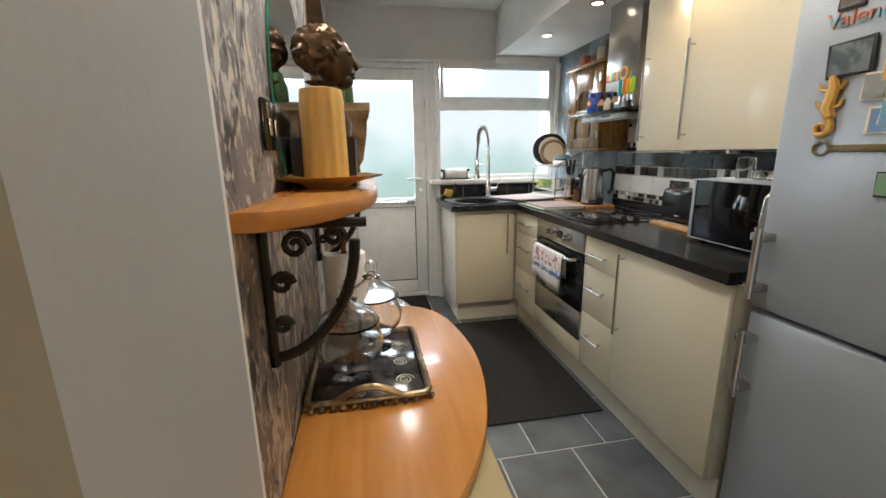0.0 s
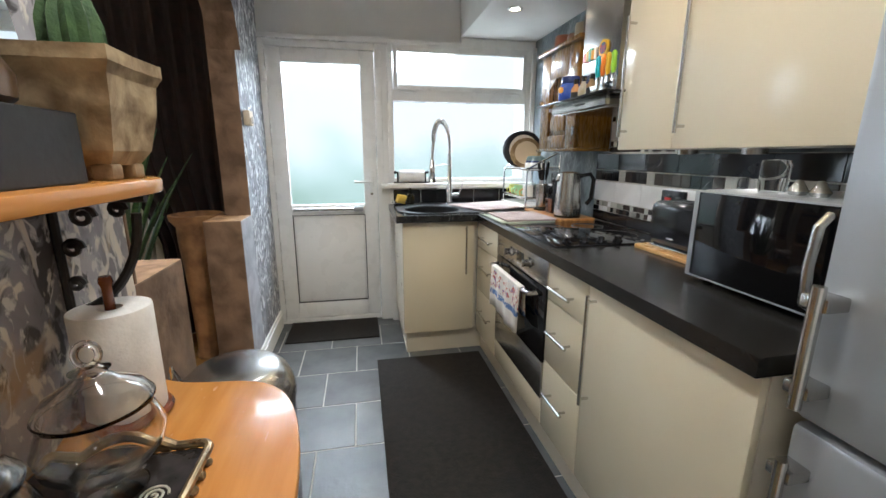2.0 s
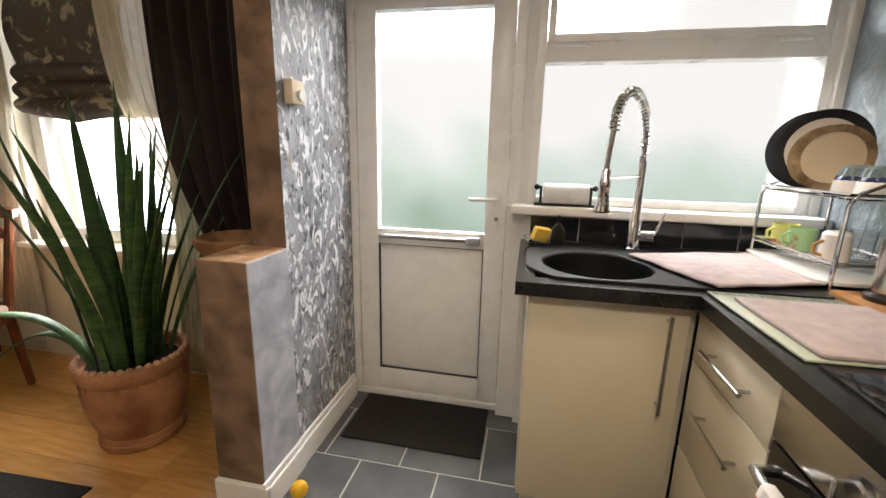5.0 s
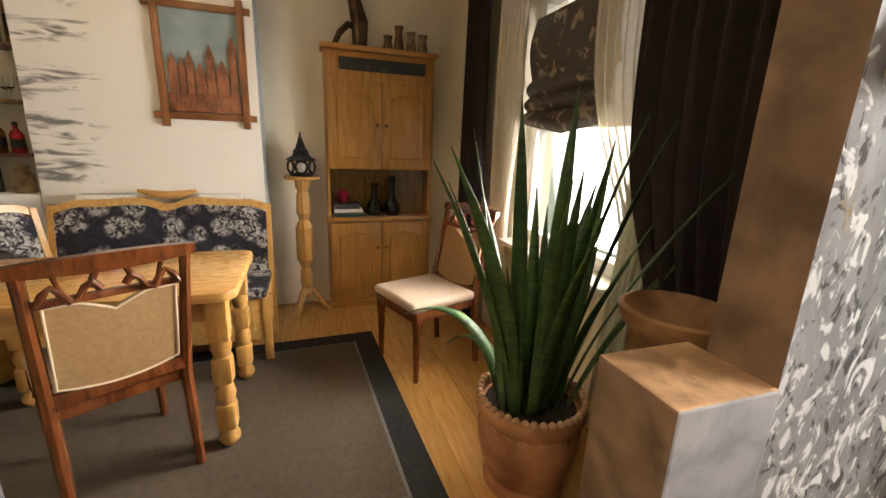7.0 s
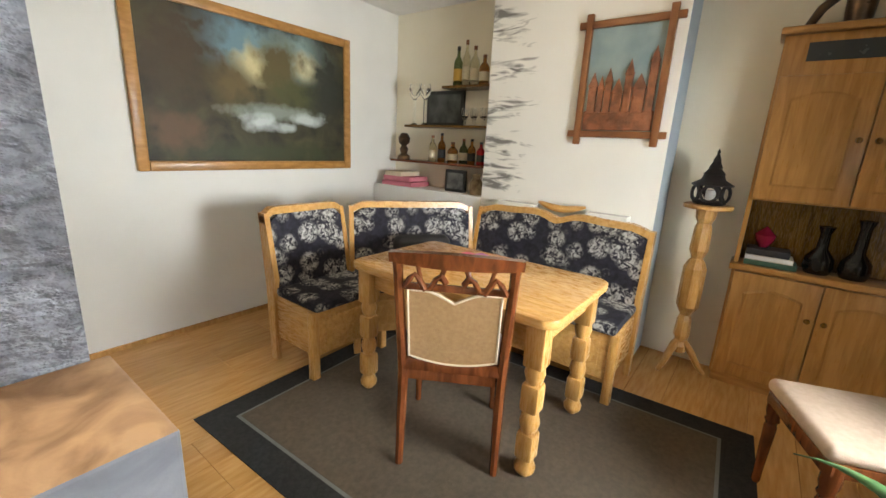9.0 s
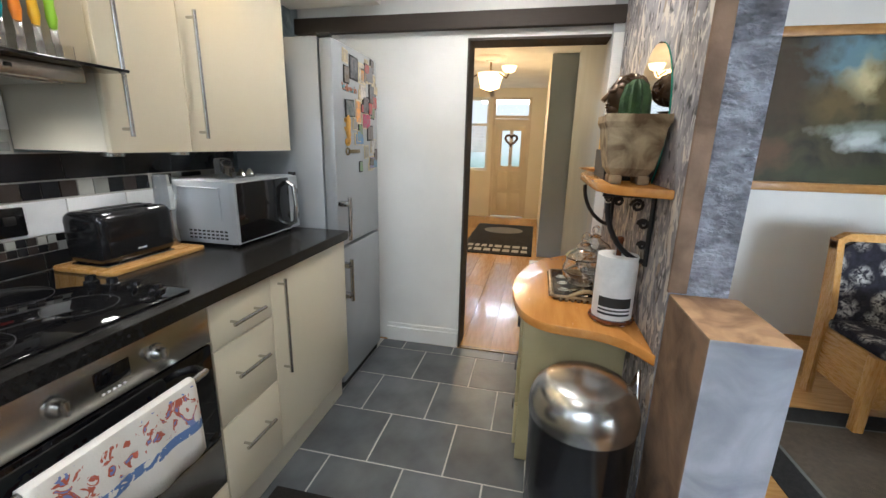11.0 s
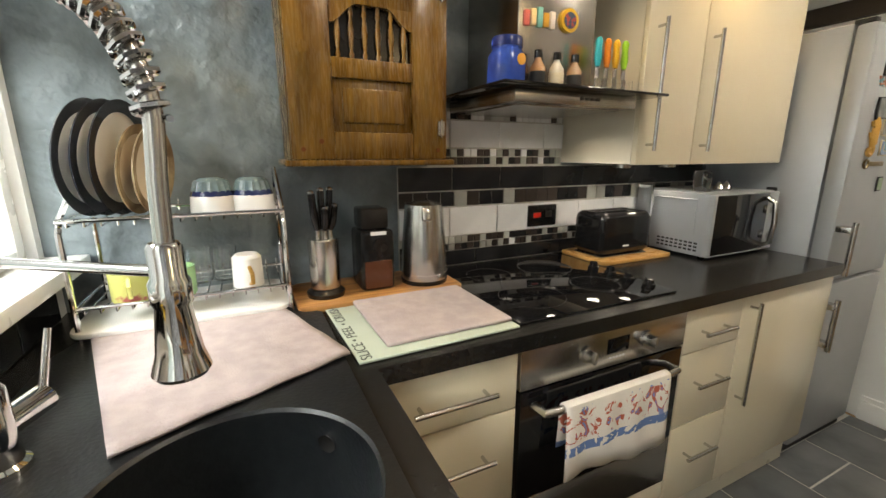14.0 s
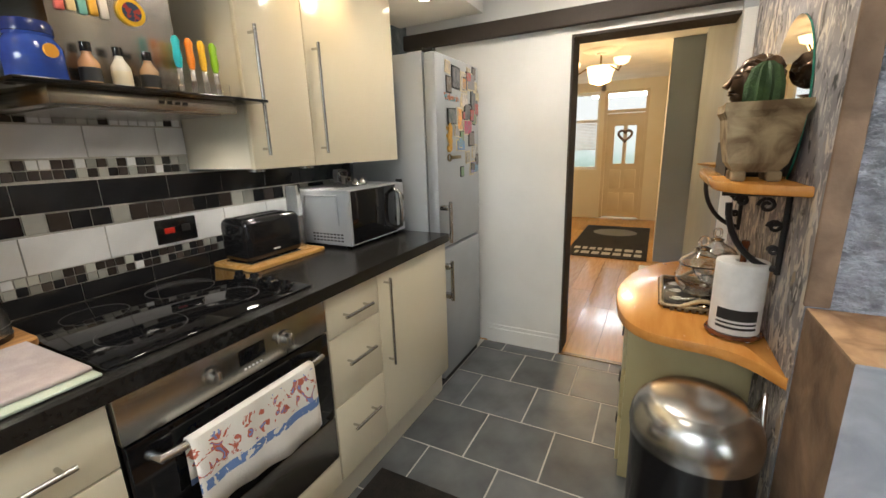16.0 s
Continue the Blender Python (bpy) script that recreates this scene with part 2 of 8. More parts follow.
def wallpaper(name, cols, scale, stretch, blot):
    """Torn-paint wallpaper: broad tonal clouds with upright pale flecks."""
    m = mat(name, cols[0], 0.5, col2=cols[1], scale=scale * 0.35, stretch=stretch, detail=6, distort=1.0, bump=0.15, bscale=scale * 2)
    n, l, b = nodes_of(m)
    mp = [x for x in n if x.bl_idname == "ShaderNodeMapping"][0]
    base = b.inputs["Base Color"].links[0].from_socket
    for k, (col, lo, sc) in enumerate(blot):
        t = n.new("ShaderNodeTexNoise")
        t.noise_dimensions = "4D"
        t.inputs["W"].default_value = 3.7 * k + 1
        t.inputs["Scale"].default_value, t.inputs["Detail"].default_value, t.inputs["Distortion"].default_value = scale * sc, 5, 1.6
        l.new(mp.outputs[0], t.inputs["Vector"])
        r = n.new("ShaderNodeMapRange")
        r.inputs["From Min"].default_value, r.inputs["From Max"].default_value = lo - 0.02, lo + 0.045
        l.new(t.outputs[0], r.inputs[0])
        mx = n.new("ShaderNodeMix")
        mx.data_type = "RGBA"
        mx.inputs["B"].default_value = (*col, 1)
        l.new(r.outputs[0], mx.inputs["Factor"])
        l.new(base, mx.inputs["A"])
        base = mx.outputs["Result"]
    l.new(base, b.inputs["Base Color"])
    return m


PAPERGREY = wallpaper("grey_white_flecked_wallpaper", ((0.33, 0.34, 0.37), (0.17, 0.17, 0.19)), 26, (1, 1, 0.55), (((0.05, 0.05, 0.06), 0.57, 1.1), ((0.7, 0.71, 0.73), 0.555, 0.9), ((0.3, 0.2, 0.12), 0.66, 0.6)))
PAPERDARK = wallpaper("brown_grey_flecked_wallpaper", ((0.35, 0.33, 0.345), (0.15, 0.14, 0.15)), 15, (1, 1, 0.55), (((0.045, 0.04, 0.04), 0.56, 1.0), ((0.34, 0.25, 0.17), 0.62, 0.5), ((0.62, 0.56, 0.48), 0.56, 1.0), ((0.55, 0.52, 0.49), 0.58, 1.8)))

# ---- shape helpers ----
WORLD_BUILT = set()


def thing(name, label, category, at, group="", turn=0.0, world_built=True):
    """An empty at the base of a thing. world_built: its parts are given in world coordinates."""
    e = new(name)
    e.empty_display_size = 0.05
    e.matrix_world = pose(*at, 0, 0, turn)
    if world_built:
        WORLD_BUILT.add(e.name)
    return tagged(e, label, category, group)


def finish(name, bm, material, smooth=False):
    me = bpy.data.meshes.new(name)
    bmesh.ops.recalc_face_normals(bm, faces=bm.faces)
    bm.to_mesh(me)
    bm.free()
    for mm in (material if isinstance(material, (list, tuple)) else [material]):
        me.materials.append(mm)
    if smooth:
        me.shade_smooth()
        me.set_sharp_from_angle(angle=radians(38))
    return me


def part(name, bm, material, parent, label="", smooth=True):
    ob = new(name, finish(name, bm, material, smooth))
    ob.parent = parent
    if parent.name in WORLD_BUILT:
        ob.matrix_parent_inverse = Matrix.Translation(-parent.matrix_basis.translation)
    if label:
        ob["label"] = label
    return ob


def solo(name, bm, material, label="", category="", kind="", smooth=False, group=""):
    ob = new(name, finish(name, bm, material, smooth))
    return tagged(ob, label, category, group, kind)


def B(x0, y0, z0, x1, y1, z1, bevel=0.0, bm=None, seg=2):
    bm = bm or bmesh.new()
    r = bmesh.ops.create_cube(bm, size=1, matrix=Matrix.LocRotScale(((x0 + x1) / 2, (y0 + y1) / 2, (z0 + z1) / 2), None, (abs(x1 - x0), abs(y1 - y0), abs(z1 - z0))))
    if bevel:
        es = list({e for v in r["verts"] for e in v.link_edges})
        bmesh.ops.bevel(bm, geom=es, offset=bevel, segments=seg, affect="EDGES", profile=0.5)
    return bm


def boxes(*bs, bevel=0.0):
    bm = bmesh.new()
    for b in bs:
        B(*b, bevel=bevel, bm=bm)
    return bm


def C(p0, p1, r0, r1=None, n=16, bm=None):
    bm = bm or bmesh.new()
    p0, p1 = Vector(p0), Vector(p1)
    d = p1 - p0
    m = Matrix.Translation((p0 + p1) / 2) @ d.to_track_quat("Z", "Y").to_matrix().to_4x4()
    bmesh.ops.create_cone(bm, cap_ends=True, segments=n, radius1=r0, radius2=r0 if r1 is None else r1, depth=d.length, matrix=m)
    return bm


def lathe(profile, n=24, bm=None, at=(0, 0, 0), m=None, squash=1.0, lobes=0, lobe=0.0, cap=True):
    """Turns (radius, height) pairs round the upright axis."""
    bm = bm or bmesh.new()
    m = m or Matrix.Translation(at)
    rings = []
    for r, z in profile:
        if r < 1e-5:
            rings.append([bm.verts.new(m @ Vector((0, 0, z)))])
        else:
            ring = []
            for i in range(n):
                a = 2 * math.pi * i / n
                q = r * (1 + lobe * math.cos(lobes * a))
                ring.append(bm.verts.new(m @ Vector((q * math.cos(a), q * squash * math.sin(a), z))))
            rings.append(ring)
    for a, b in zip(rings, rings[1:]):
        for i in range(n):
            j = (i + 1) % n
            if len(a) == 1 and len(b) > 1:
                bm.faces.new((a[0], b[j], b[i]))
            elif len(b) == 1 and len(a) > 1:
                bm.faces.new((a[i], a[j], b[0]))
            elif len(a) > 1:
                bm.faces.new((a[i], a[j], b[j], b[i]))
    for ring in (rings[0], rings[-1]):
        if cap and len(ring) > 1:
            bm.faces.new(ring)
    return bm


def tube(pts, r, n=10, bm=None, closed=False):
    """A round bar along points; r may be a number or one per point."""
    bm = bm or bmesh.new()
    pts = [Vector(p) for p in pts]
    k = len(pts)
    rings, up = [], None
    for i, p in enumerate(pts):
        a = pts[(i - 1) % k] if (closed or i) else p
        b = pts[(i + 1) % k] if (closed or i < k - 1) else p
        d = (b - a).normalized()
        if up is None:
            up = Vector((0, 0, 1)) if abs(d.z) < 0.9 else Vector((1, 0, 0))
        side = d.cross(up).normalized()
        up = side.cross(d).normalized()
        q = r[i] if isinstance(r, (list, tuple)) else r
        rings.append([bm.verts.new(p + side * q * math.cos(2 * math.pi * j / n) + up * q * math.sin(2 * math.pi * j / n)) for j in range(n)])
    last = k if closed else k - 1
    for i in range(last):
        a, b = rings[i], rings[(i + 1) % k]
        for j in range(n):
            bm.faces.new((a[j], a[(j + 1) % n], b[(j + 1) % n], b[j]))
    if not closed:
        bm.faces.new(rings[0])
        bm.faces.new(rings[-1])
    return bm


def slab(outline, z0, z1, bevel=0.0, bm=None):
    """A flat plate from an outline in x and y."""
    bm = bm or bmesh.new()
    f = bm.faces.new([bm.verts.new((x, y, z0)) for x, y in outline])
    r = bmesh.ops.extrude_face_region(bm, geom=[f])
    vs = [g for g in r["geom"] if isinstance(g, bmesh.types.BMVert)]
    bmesh.ops.translate(bm, vec=(0, 0, z1 - z0), verts=vs)
    if bevel:
        es = [e for e in bm.edges if abs(e.verts[0].co.z - e.verts[1].co.z) < 1e-6]
        bmesh.ops.bevel(bm, geom=es, offset=bevel, segments=2, affect="EDGES", profile=0.5)
    return bm


def moved(bm, m):
    bmesh.ops.transform(bm, matrix=m, verts=bm.verts)
    return bm


def by_normal(ob, rule):
    """Gives faces a material slot by their normal and middle."""
    for p in ob.data.polygons:
        p.material_index = rule(p.normal, p.center)
    return ob


# ---- the setting ----
CZ = 2.4
solo("floor", boxes((0.3, 0.80, -0.12, 2.5, 4.3, -0.002)), GROUT, "grey grout bed under the kitchen tiles", kind="structure").name = "floor_kitchen"
solo("floor_dining", boxes((-2.7, -0.2, -0.12, 0.4, 4.2, -0.009)), OAKFLOOR, "oak laminate floor under its boards", kind="structure")
solo("floor_hall", boxes((0.2, -4.8, -0.12, 2.6, 0.795, -0.009)), OAKFLOOR, "oak laminate hall floor under its boards", kind="structure")
solo("threshold", B(0.532, 0.765, -0.01, 1.27, 0.80, 0.004, 0.002), OAKDK, "thin wooden threshold strip", kind="structure")

solo("wall_right", boxes((2.33, 0.62, 0, 2.5, 4.3, CZ)), [WHITE, STUCCO], "blue-grey stucco kitchen wall", kind="structure")
by_normal(bpy.data.objects["wall_right"], lambda n, c: 1 if n.x < -0.5 else 0)
solo("wall_doorway", boxes((1.285, 0.62, 0, 2.33, 0.785, CZ), (0.53, 0.62, 1.885, 1.285, 0.785, CZ), (0.2, 0.62, 0, 0.53, 0.82, CZ)), [WHITE, PALEGREY], "white painted wall with an open doorway", kind="structure")
by_normal(bpy.data.objects["wall_doorway"], lambda n, c: 1 if c.x < 0.54 and c.z < 1.5 else 0)
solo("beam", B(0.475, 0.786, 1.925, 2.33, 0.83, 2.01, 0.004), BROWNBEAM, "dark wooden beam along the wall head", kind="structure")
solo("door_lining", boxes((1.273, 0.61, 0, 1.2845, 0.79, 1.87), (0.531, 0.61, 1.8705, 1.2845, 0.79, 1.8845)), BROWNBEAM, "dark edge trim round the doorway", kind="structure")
solo("architrave", boxes((0.4765, 0.8205, 0, 0.528, 0.838, 1.88), bevel=0.004), WHITE, "white painted door architrave", kind="structure")
w = solo("wall_left_near", boxes((0.325, 0.82, 0, 0.475, 2.06, CZ)), [DINWALL, PAPERDARK, PLASTER, SUEDE], "wall with brown-grey flecked wallpaper", kind="structure")
by_normal(w, lambda n, c: 1 if n.x > 0.5 else 2 if n.y > 0.5 else 0)
solo("edge_strip", boxes((0.43, 2.058, 0.925, 0.479, 2.068, 2.4), bevel=0.003), SUEDE, "rough brown strip on the wall end", kind="structure")
w = solo("wall_stub_near", boxes((0.298, 2.0605, 0, 0.4735, 2.35, 0.922), bevel=0.006), [PLASTER, SUEDE, SILVER, PATINA], "low grey plaster stub wall with a brown cap", kind="structure")
by_normal(w, lambda n, c: 3 if n.z > 0.5 else 1 if n.x > 0.5 else 2)
w = solo("wall_left_far", boxes((0.285, 3.44, 0, 0.42, 4.02, CZ)), [DINWALL, PAPERGREY, SUEDE], "wall with silver-grey flecked wallpaper", kind="structure")
by_normal(w, lambda n, c: 1 if n.x > 0.5 else 2 if n.y < -0.5 else 0)
w = solo("wall_stub_far", boxes((0.238, 3.217, 0, 0.424, 3.445, 0.91), bevel=0.006), [SUEDE, SILVER, PATINA], "low stub wall, brown suede and silver plaster", kind="structure")
by_normal(w, lambda n, c: 1 if n.x > 0.5 else 2 if n.z > 0.5 else 0)
# arched head of the opening between kitchen and dining room
bm = bmesh.new()
ys = [2.06 + 1.38 * i / 24 for i in range(25)]
arc = [1.78 + 0.42 * math.sqrt(max(0.0, 1 - ((y - 2.75) / 0.69) ** 2)) for y in ys]
for x in (0.3, 0.45):
    for y, z in zip(ys, arc):
        bm.verts.new((x, y, z))
        bm.verts.new((x, y, CZ))
bm.verts.ensure_lookup_table()
V = bm.verts
for i in range(24):
    a, b = 2 * i, 2 * i + 2
    bm.faces.new((V[a], V[b], V[b + 1], V[a + 1]))
    bm.faces.new((V[a + 50], V[b + 50], V[b + 51], V[a + 51]))
    bm.faces.new((V[a], V[b], V[b + 50], V[a + 50]))
    bm.faces.new((V[a + 1], V[b + 1], V[b + 51], V[a + 51]))
w = solo("wall_arch", bm, [DINWALL, PAPERGREY, SUEDE], "arched wall head over the opening", kind="structure")
by_normal(w, lambda n, c: 1 if n.x > 0.5 and c.x > 0.4 else 2 if abs(n.x) < 0.5 and c.z < 2.35 else 0)

solo("wall_back", boxes((0.285, 4.02, 2.0, 2.33, 4.27, CZ), (0.2, 4.02, 0, 0.405, 4.27, 2.0), (1.212, 4.0, 0, 1.25, 4.27, 2.0), (1.25, 3.93, 0, 2.33, 4.27, 1.04), (2.3, 3.95, 1.04, 2.33, 4.27, 2.0)), WHITE, "white painted back wall", kind="structure")
solo("trim", boxes((0.42, 3.975, 1.985, 1.77, 4.02, 2.012), (1.77, 3.975, 1.985, 2.33, 4.02, 2.048), bevel=0.004), UPVC, "white trim above door and window", kind="structure")
solo("pipe_casing", B(1.165, 3.965, 0, 1.25, 4.01, 1.04, 0.004), WHITE, "white boxed casing beside the door", kind="structure")
solo("soffit", boxes((1.77, 0.86, 2.05, 2.33, 4.0, CZ)), CEIL, "white dropped soffit over the worktop", kind="structure")
solo("ceiling", boxes((0.3, 0.62, CZ, 2.5, 4.3, CZ + 0.1)), CEIL, "white painted kitchen ceiling", kind="structure").name = "ceiling_kitchen"
solo("ceiling_dining", boxes((-2.7, -0.2, CZ, 0.3, 4.25, CZ + 0.1)), CEIL, "white painted dining room ceiling", kind="structure")
solo("ceiling_hall", boxes((0.2, -4.8, 2.3, 2.6, 0.62, 2.4)), CEIL, "cream painted hall ceiling", kind="structure")

# dining room
solo("wall_dining_south", boxes((-2.7, -0.15, 0, 0.335, 0.02, CZ)), DINWALL, "plain white dining room wall", kind="structure")
solo("wall_dining_divider", boxes((0.2, 0.02, 0, 0.335, 0.82, CZ)), DINWALL, "white dining room wall", kind="structure")
solo("wall_dining_west", boxes((-2.7, 0.02, 0, -2.5, 3.95, CZ)), CREAMWALL, "cream painted dining room wall", kind="structure")
INK = mat("ink_mural_paper", (0.84, 0.82, 0.76), 0.6, col2=(0.81, 0.79, 0.73), scale=2)
n, l, b = nodes_of(INK)
tc, mp2, t3, sx = n.new("ShaderNodeTexCoord"), n.new("ShaderNodeMapping"), n.new("ShaderNodeTexNoise"), n.new("ShaderNodeSeparateXYZ")
mp2.inputs["Scale"].default_value = (1, 0.8, 4.2)
l.new(tc.outputs["Object"], mp2.inputs[0])
l.new(tc.outputs["Object"], sx.inputs[0])
l.new(mp2.outputs[0], t3.inputs["Vector"])
t3.inputs["Scale"].default_value, t3.inputs["Detail"].default_value, t3.inputs["Distortion"].default_value = 5.2, 9, 1.3
band, t4 = n.new("ShaderNodeMapRange"), n.new("ShaderNodeTexNoise")
t4.inputs["Scale"].default_value = 2.3
l.new(mp2.outputs[0], t4.inputs["Vector"])
band.inputs["From Min"].default_value, band.inputs["From Max"].default_value = 2.05, 1.4
l.new(sx.outputs["Y"], band.inputs[0])
mu, mu2, th = n.new("ShaderNodeMath"), n.new("ShaderNodeMath"), n.new("ShaderNodeMapRange")
mu.operation = mu2.operation = "MULTIPLY"
l.new(t3.outputs[0], mu.inputs[0])
l.new(t4.outputs[0], mu.inputs[1])
l.new(mu.outputs[0], mu2.inputs[0])
l.new(band.outputs[0], mu2.inputs[1])
th.inputs["From Min"].default_value, th.inputs["From Max"].default_value = 0.255, 0.36
l.new(mu2.outputs[0], th.inputs[0])
mx = n.new("ShaderNodeMix")
mx.data_type = "RGBA"
l.new(b.inputs["Base Color"].links[0].from_socket, mx.inputs["A"])
mx.inputs["B"].default_value = (0.2, 0.19, 0.175, 1)
l.new(th.outputs[0], mx.inputs["Factor"])
l.new(mx.outputs["Result"], b.inputs["Base Color"])
w = solo("chimney_breast", boxes((-2.5, 1.22, 0, -2.2, 2.43, CZ)), [INK, BLUEGREY], "white chimney breast with brushed ink landscape", kind="structure")
by_normal(w, lambda nn, c: 1 if nn.y > 0.5 else 0)
WX0, WX1, WZ0, WZ1 = -1.5, -0.55, 0.72, 2.15
solo("wall_dining_north", boxes((-2.7, 3.95, 0, WX0, 4.2, CZ), (WX1, 3.95, 0, 0.285, 4.2, CZ), (WX0, 3.95, 0, WX1, 4.2, WZ0), (WX0, 3.95, WZ1, WX1, 4.2, CZ)), CREAMWALL, "cream wall with the dining room window", kind="structure")

# hall
solo("wall_hall_left", boxes((0.3, -4.6, 0, 0.78, -1.75, 2.3), (0.3, -1.75, 0, 0.5, 0.62, 2.3)), [CREAMWALL, BLUEGREY], "blue-grey and cream hall wall", kind="structure")
by_normal(bpy.data.objects["wall_hall_left"], lambda n, c: 1 if c.y > -1.8 else 0)
solo("wall_hall_right", boxes((2.4, -4.6, 0, 2.55, 0.62, 2.3)), CREAMWALL, "cream hall wall", kind="structure")
solo("wall_hall_end", boxes((0.3, -4.75, 0, 1.02, -4.5, 2.3), (1.7, -4.75, 0, 1.77, -4.5, 2.3), (2.35, -4.75, 0, 2.55, -4.5, 2.3), (1.02, -4.75, 2.15, 2.35, -4.5, 2.3), (1.77, -4.75, 0, 2.35, -4.5, 0.85)), CREAMWALL, "cream hall end wall", kind="structure")
solo("ground", boxes((-60, 4.3, -0.3, 60, 120, -0.15), (-60, -120, -0.3, 60, -4.8, -0.15)), mat("garden_paving", (0.25, 0.25, 0.23), 0.9, scale=2), "grey garden ground outside", kind="structure")


def baseboard(name, bs):
    bm = bmesh.new()
    for x0, y0, x1, y1 in bs:
        B(x0, y0, 0, x1, y1, 0.1, 0.003, bm)
        ex, ey = (0.3, 0) if abs(x1 - x0) < 0.05 else (0, 0.3)
        B(x0 + ex * 0, y0, 0.1, x1 - (x1 - x0) * (0.4 if ex else 0), y1 - (y1 - y0) * (0.4 if ey else 0), 0.125, 0.003, bm)
    return solo(name, bm, WHITE, "white moulded skirting board", kind="structure")


baseboard("baseboard", [(1.287, 0.7855, 1.775, 0.805), (0.4205, 3.446, 0.44, 3.97), (0.4245, 3.2, 0.444, 3.446)])
solo("baseboard_end", boxes((0.236, 3.197, 0, 0.444, 3.2165, 0.11), bevel=0.003), WHITE, "white skirting round the stub wall", kind="structure")
solo("baseboard_dining", boxes((-2.48, 0.021, 0, 0.3, 0.035, 0.03), (-2.2, 1.3, 0, -2.188, 2.43, 0.03)), OAKFLOOR, "low wooden skirting", kind="structure")

# ---- back door and window ----
door = thing("door_back", "white plastic back door with frosted glass pane", "door", (0.81, 4.03, 0))
part("door_frame", boxes((0.407, 4.0, 0, 0.455, 4.07, 1.985), (1.165, 4.0, 0, 1.212, 4.07, 1.985), (0.455, 4.0, 1.94, 1.165, 4.07, 1.985), (0.455, 4.0, 0, 1.165, 4.07, 0.035), bevel=0.004), UPVC, door)
bm = boxes((0.458, 4.008, 0.038, 0.553, 4.062, 1.937), (1.067, 4.008, 0.038, 1.162, 4.062, 1.937), (0.553, 4.008, 1.85, 1.067, 4.062, 1.937), (0.553, 4.008, 0.82, 1.067, 4.062, 0.895), (0.553, 4.008, 0.038, 1.067, 4.062, 0.155), bevel=0.004)
sash = part("sash", bm, UPVC, door)
part("lower_panel", B(0.557, 4.024, 0.159, 1.063, 4.046, 0.816, 0.006), UPVC, door)
part("seal", boxes((0.551, 4.015, 0.153, 0.557, 4.03, 0.822), (1.063, 4.015, 0.153, 1.069, 4.03, 0.822), (0.557, 4.015, 0.153, 1.063, 4.03, 0.159), (0.557, 4.015, 0.816, 1.063, 4.03, 0.822)), BLACKM, door, "black rubber seal")
part("pane", B(0.55, 4.03, 0.89, 1.07, 4.04, 1.853), FROST, door, "frosted glass").visible_shadow = False
bm = tube([(0.57, 3.975, 0.865), (1.0, 3.975, 0.865)], 0.011)
C((0.58, 3.975, 0.865), (0.58, 4.01, 0.865), 0.009, bm=bm)
C((1.02, 3.975, 0.865), (1.02, 4.01, 0.865), 0.009, bm=bm)
rail = part("door_rail", bm, STEEL, door, "brushed steel rail")
part("rail_end", B(0.985, 3.955, 0.845, 1.055, 3.995, 0.885, 0.012), SILVERPAINT, rail)
bm = B(1.105, 3.995, 0.93, 1.135, 4.009, 1.13, 0.006)
handle = part("handle_plate", bm, UPVC, door)
part("lever", tube([(1.12, 3.998, 1.06), (1.12, 3.955, 1.06), (1.1, 3.95, 1.06), (1.0, 3.95, 1.058)], 0.009), UPVC, handle)
part("keyhole", C((1.12, 3.99, 0.97), (1.12, 3.996, 0.97), 0.009), STEEL, handle)
for hz in (0.25, 1.0, 1.72):
    part("hinge", B(0.43, 3.985, hz, 0.452, 4.006, hz + 0.1, 0.004), UPVC, door)

win = thing("window_kitchen", "white plastic kitchen window with obscured glass", "window", (1.78, 4.0, 1.04))
part("window_frame", boxes((1.25, 3.97, 1.05, 1.287, 4.04, 1.985), (2.262, 3.97, 1.05, 2.3, 4.04, 1.985), (1.287, 3.97, 1.95, 2.262, 4.04, 1.985), (1.287, 3.97, 1.05, 2.262, 4.04, 1.082), (1.287, 3.97, 1.617, 2.262, 4.04, 1.70), bevel=0.004), UPVC, win)
part("opening_light", boxes((1.29, 3.958, 1.69, 1.318, 3.97, 1.96), (2.232, 3.958, 1.69, 2.26, 3.97, 1.96), (1.318, 3.958, 1.935, 2.232, 3.97, 1.96), (1.318, 3.958, 1.69, 2.232, 3.97, 1.72), bevel=0.003), UPVC, win)
part("pane", B(1.285, 4.005, 1.08, 2.265, 4.013, 1.62), PEBBLE, win, "pebbled glass").visible_shadow = False
part("pane", B(1.285, 4.005, 1.69, 2.265, 4.013, 1.955), FROST, win, "obscured glass").visible_shadow = False
part("window_catch", tube([(1.33, 3.955, 1.675), (1.42, 3.945, 1.675), (1.45, 3.945, 1.668)], 0.007), UPVC, win)
part("window_catch", tube([(2.1, 3.955, 1.675), (2.19, 3.945, 1.675)], 0.007), UPVC, win)
part("window_sill", B(1.19, 3.86, 1.015, 2.33, 3.985, 1.05, 0.006), UPVC, win)

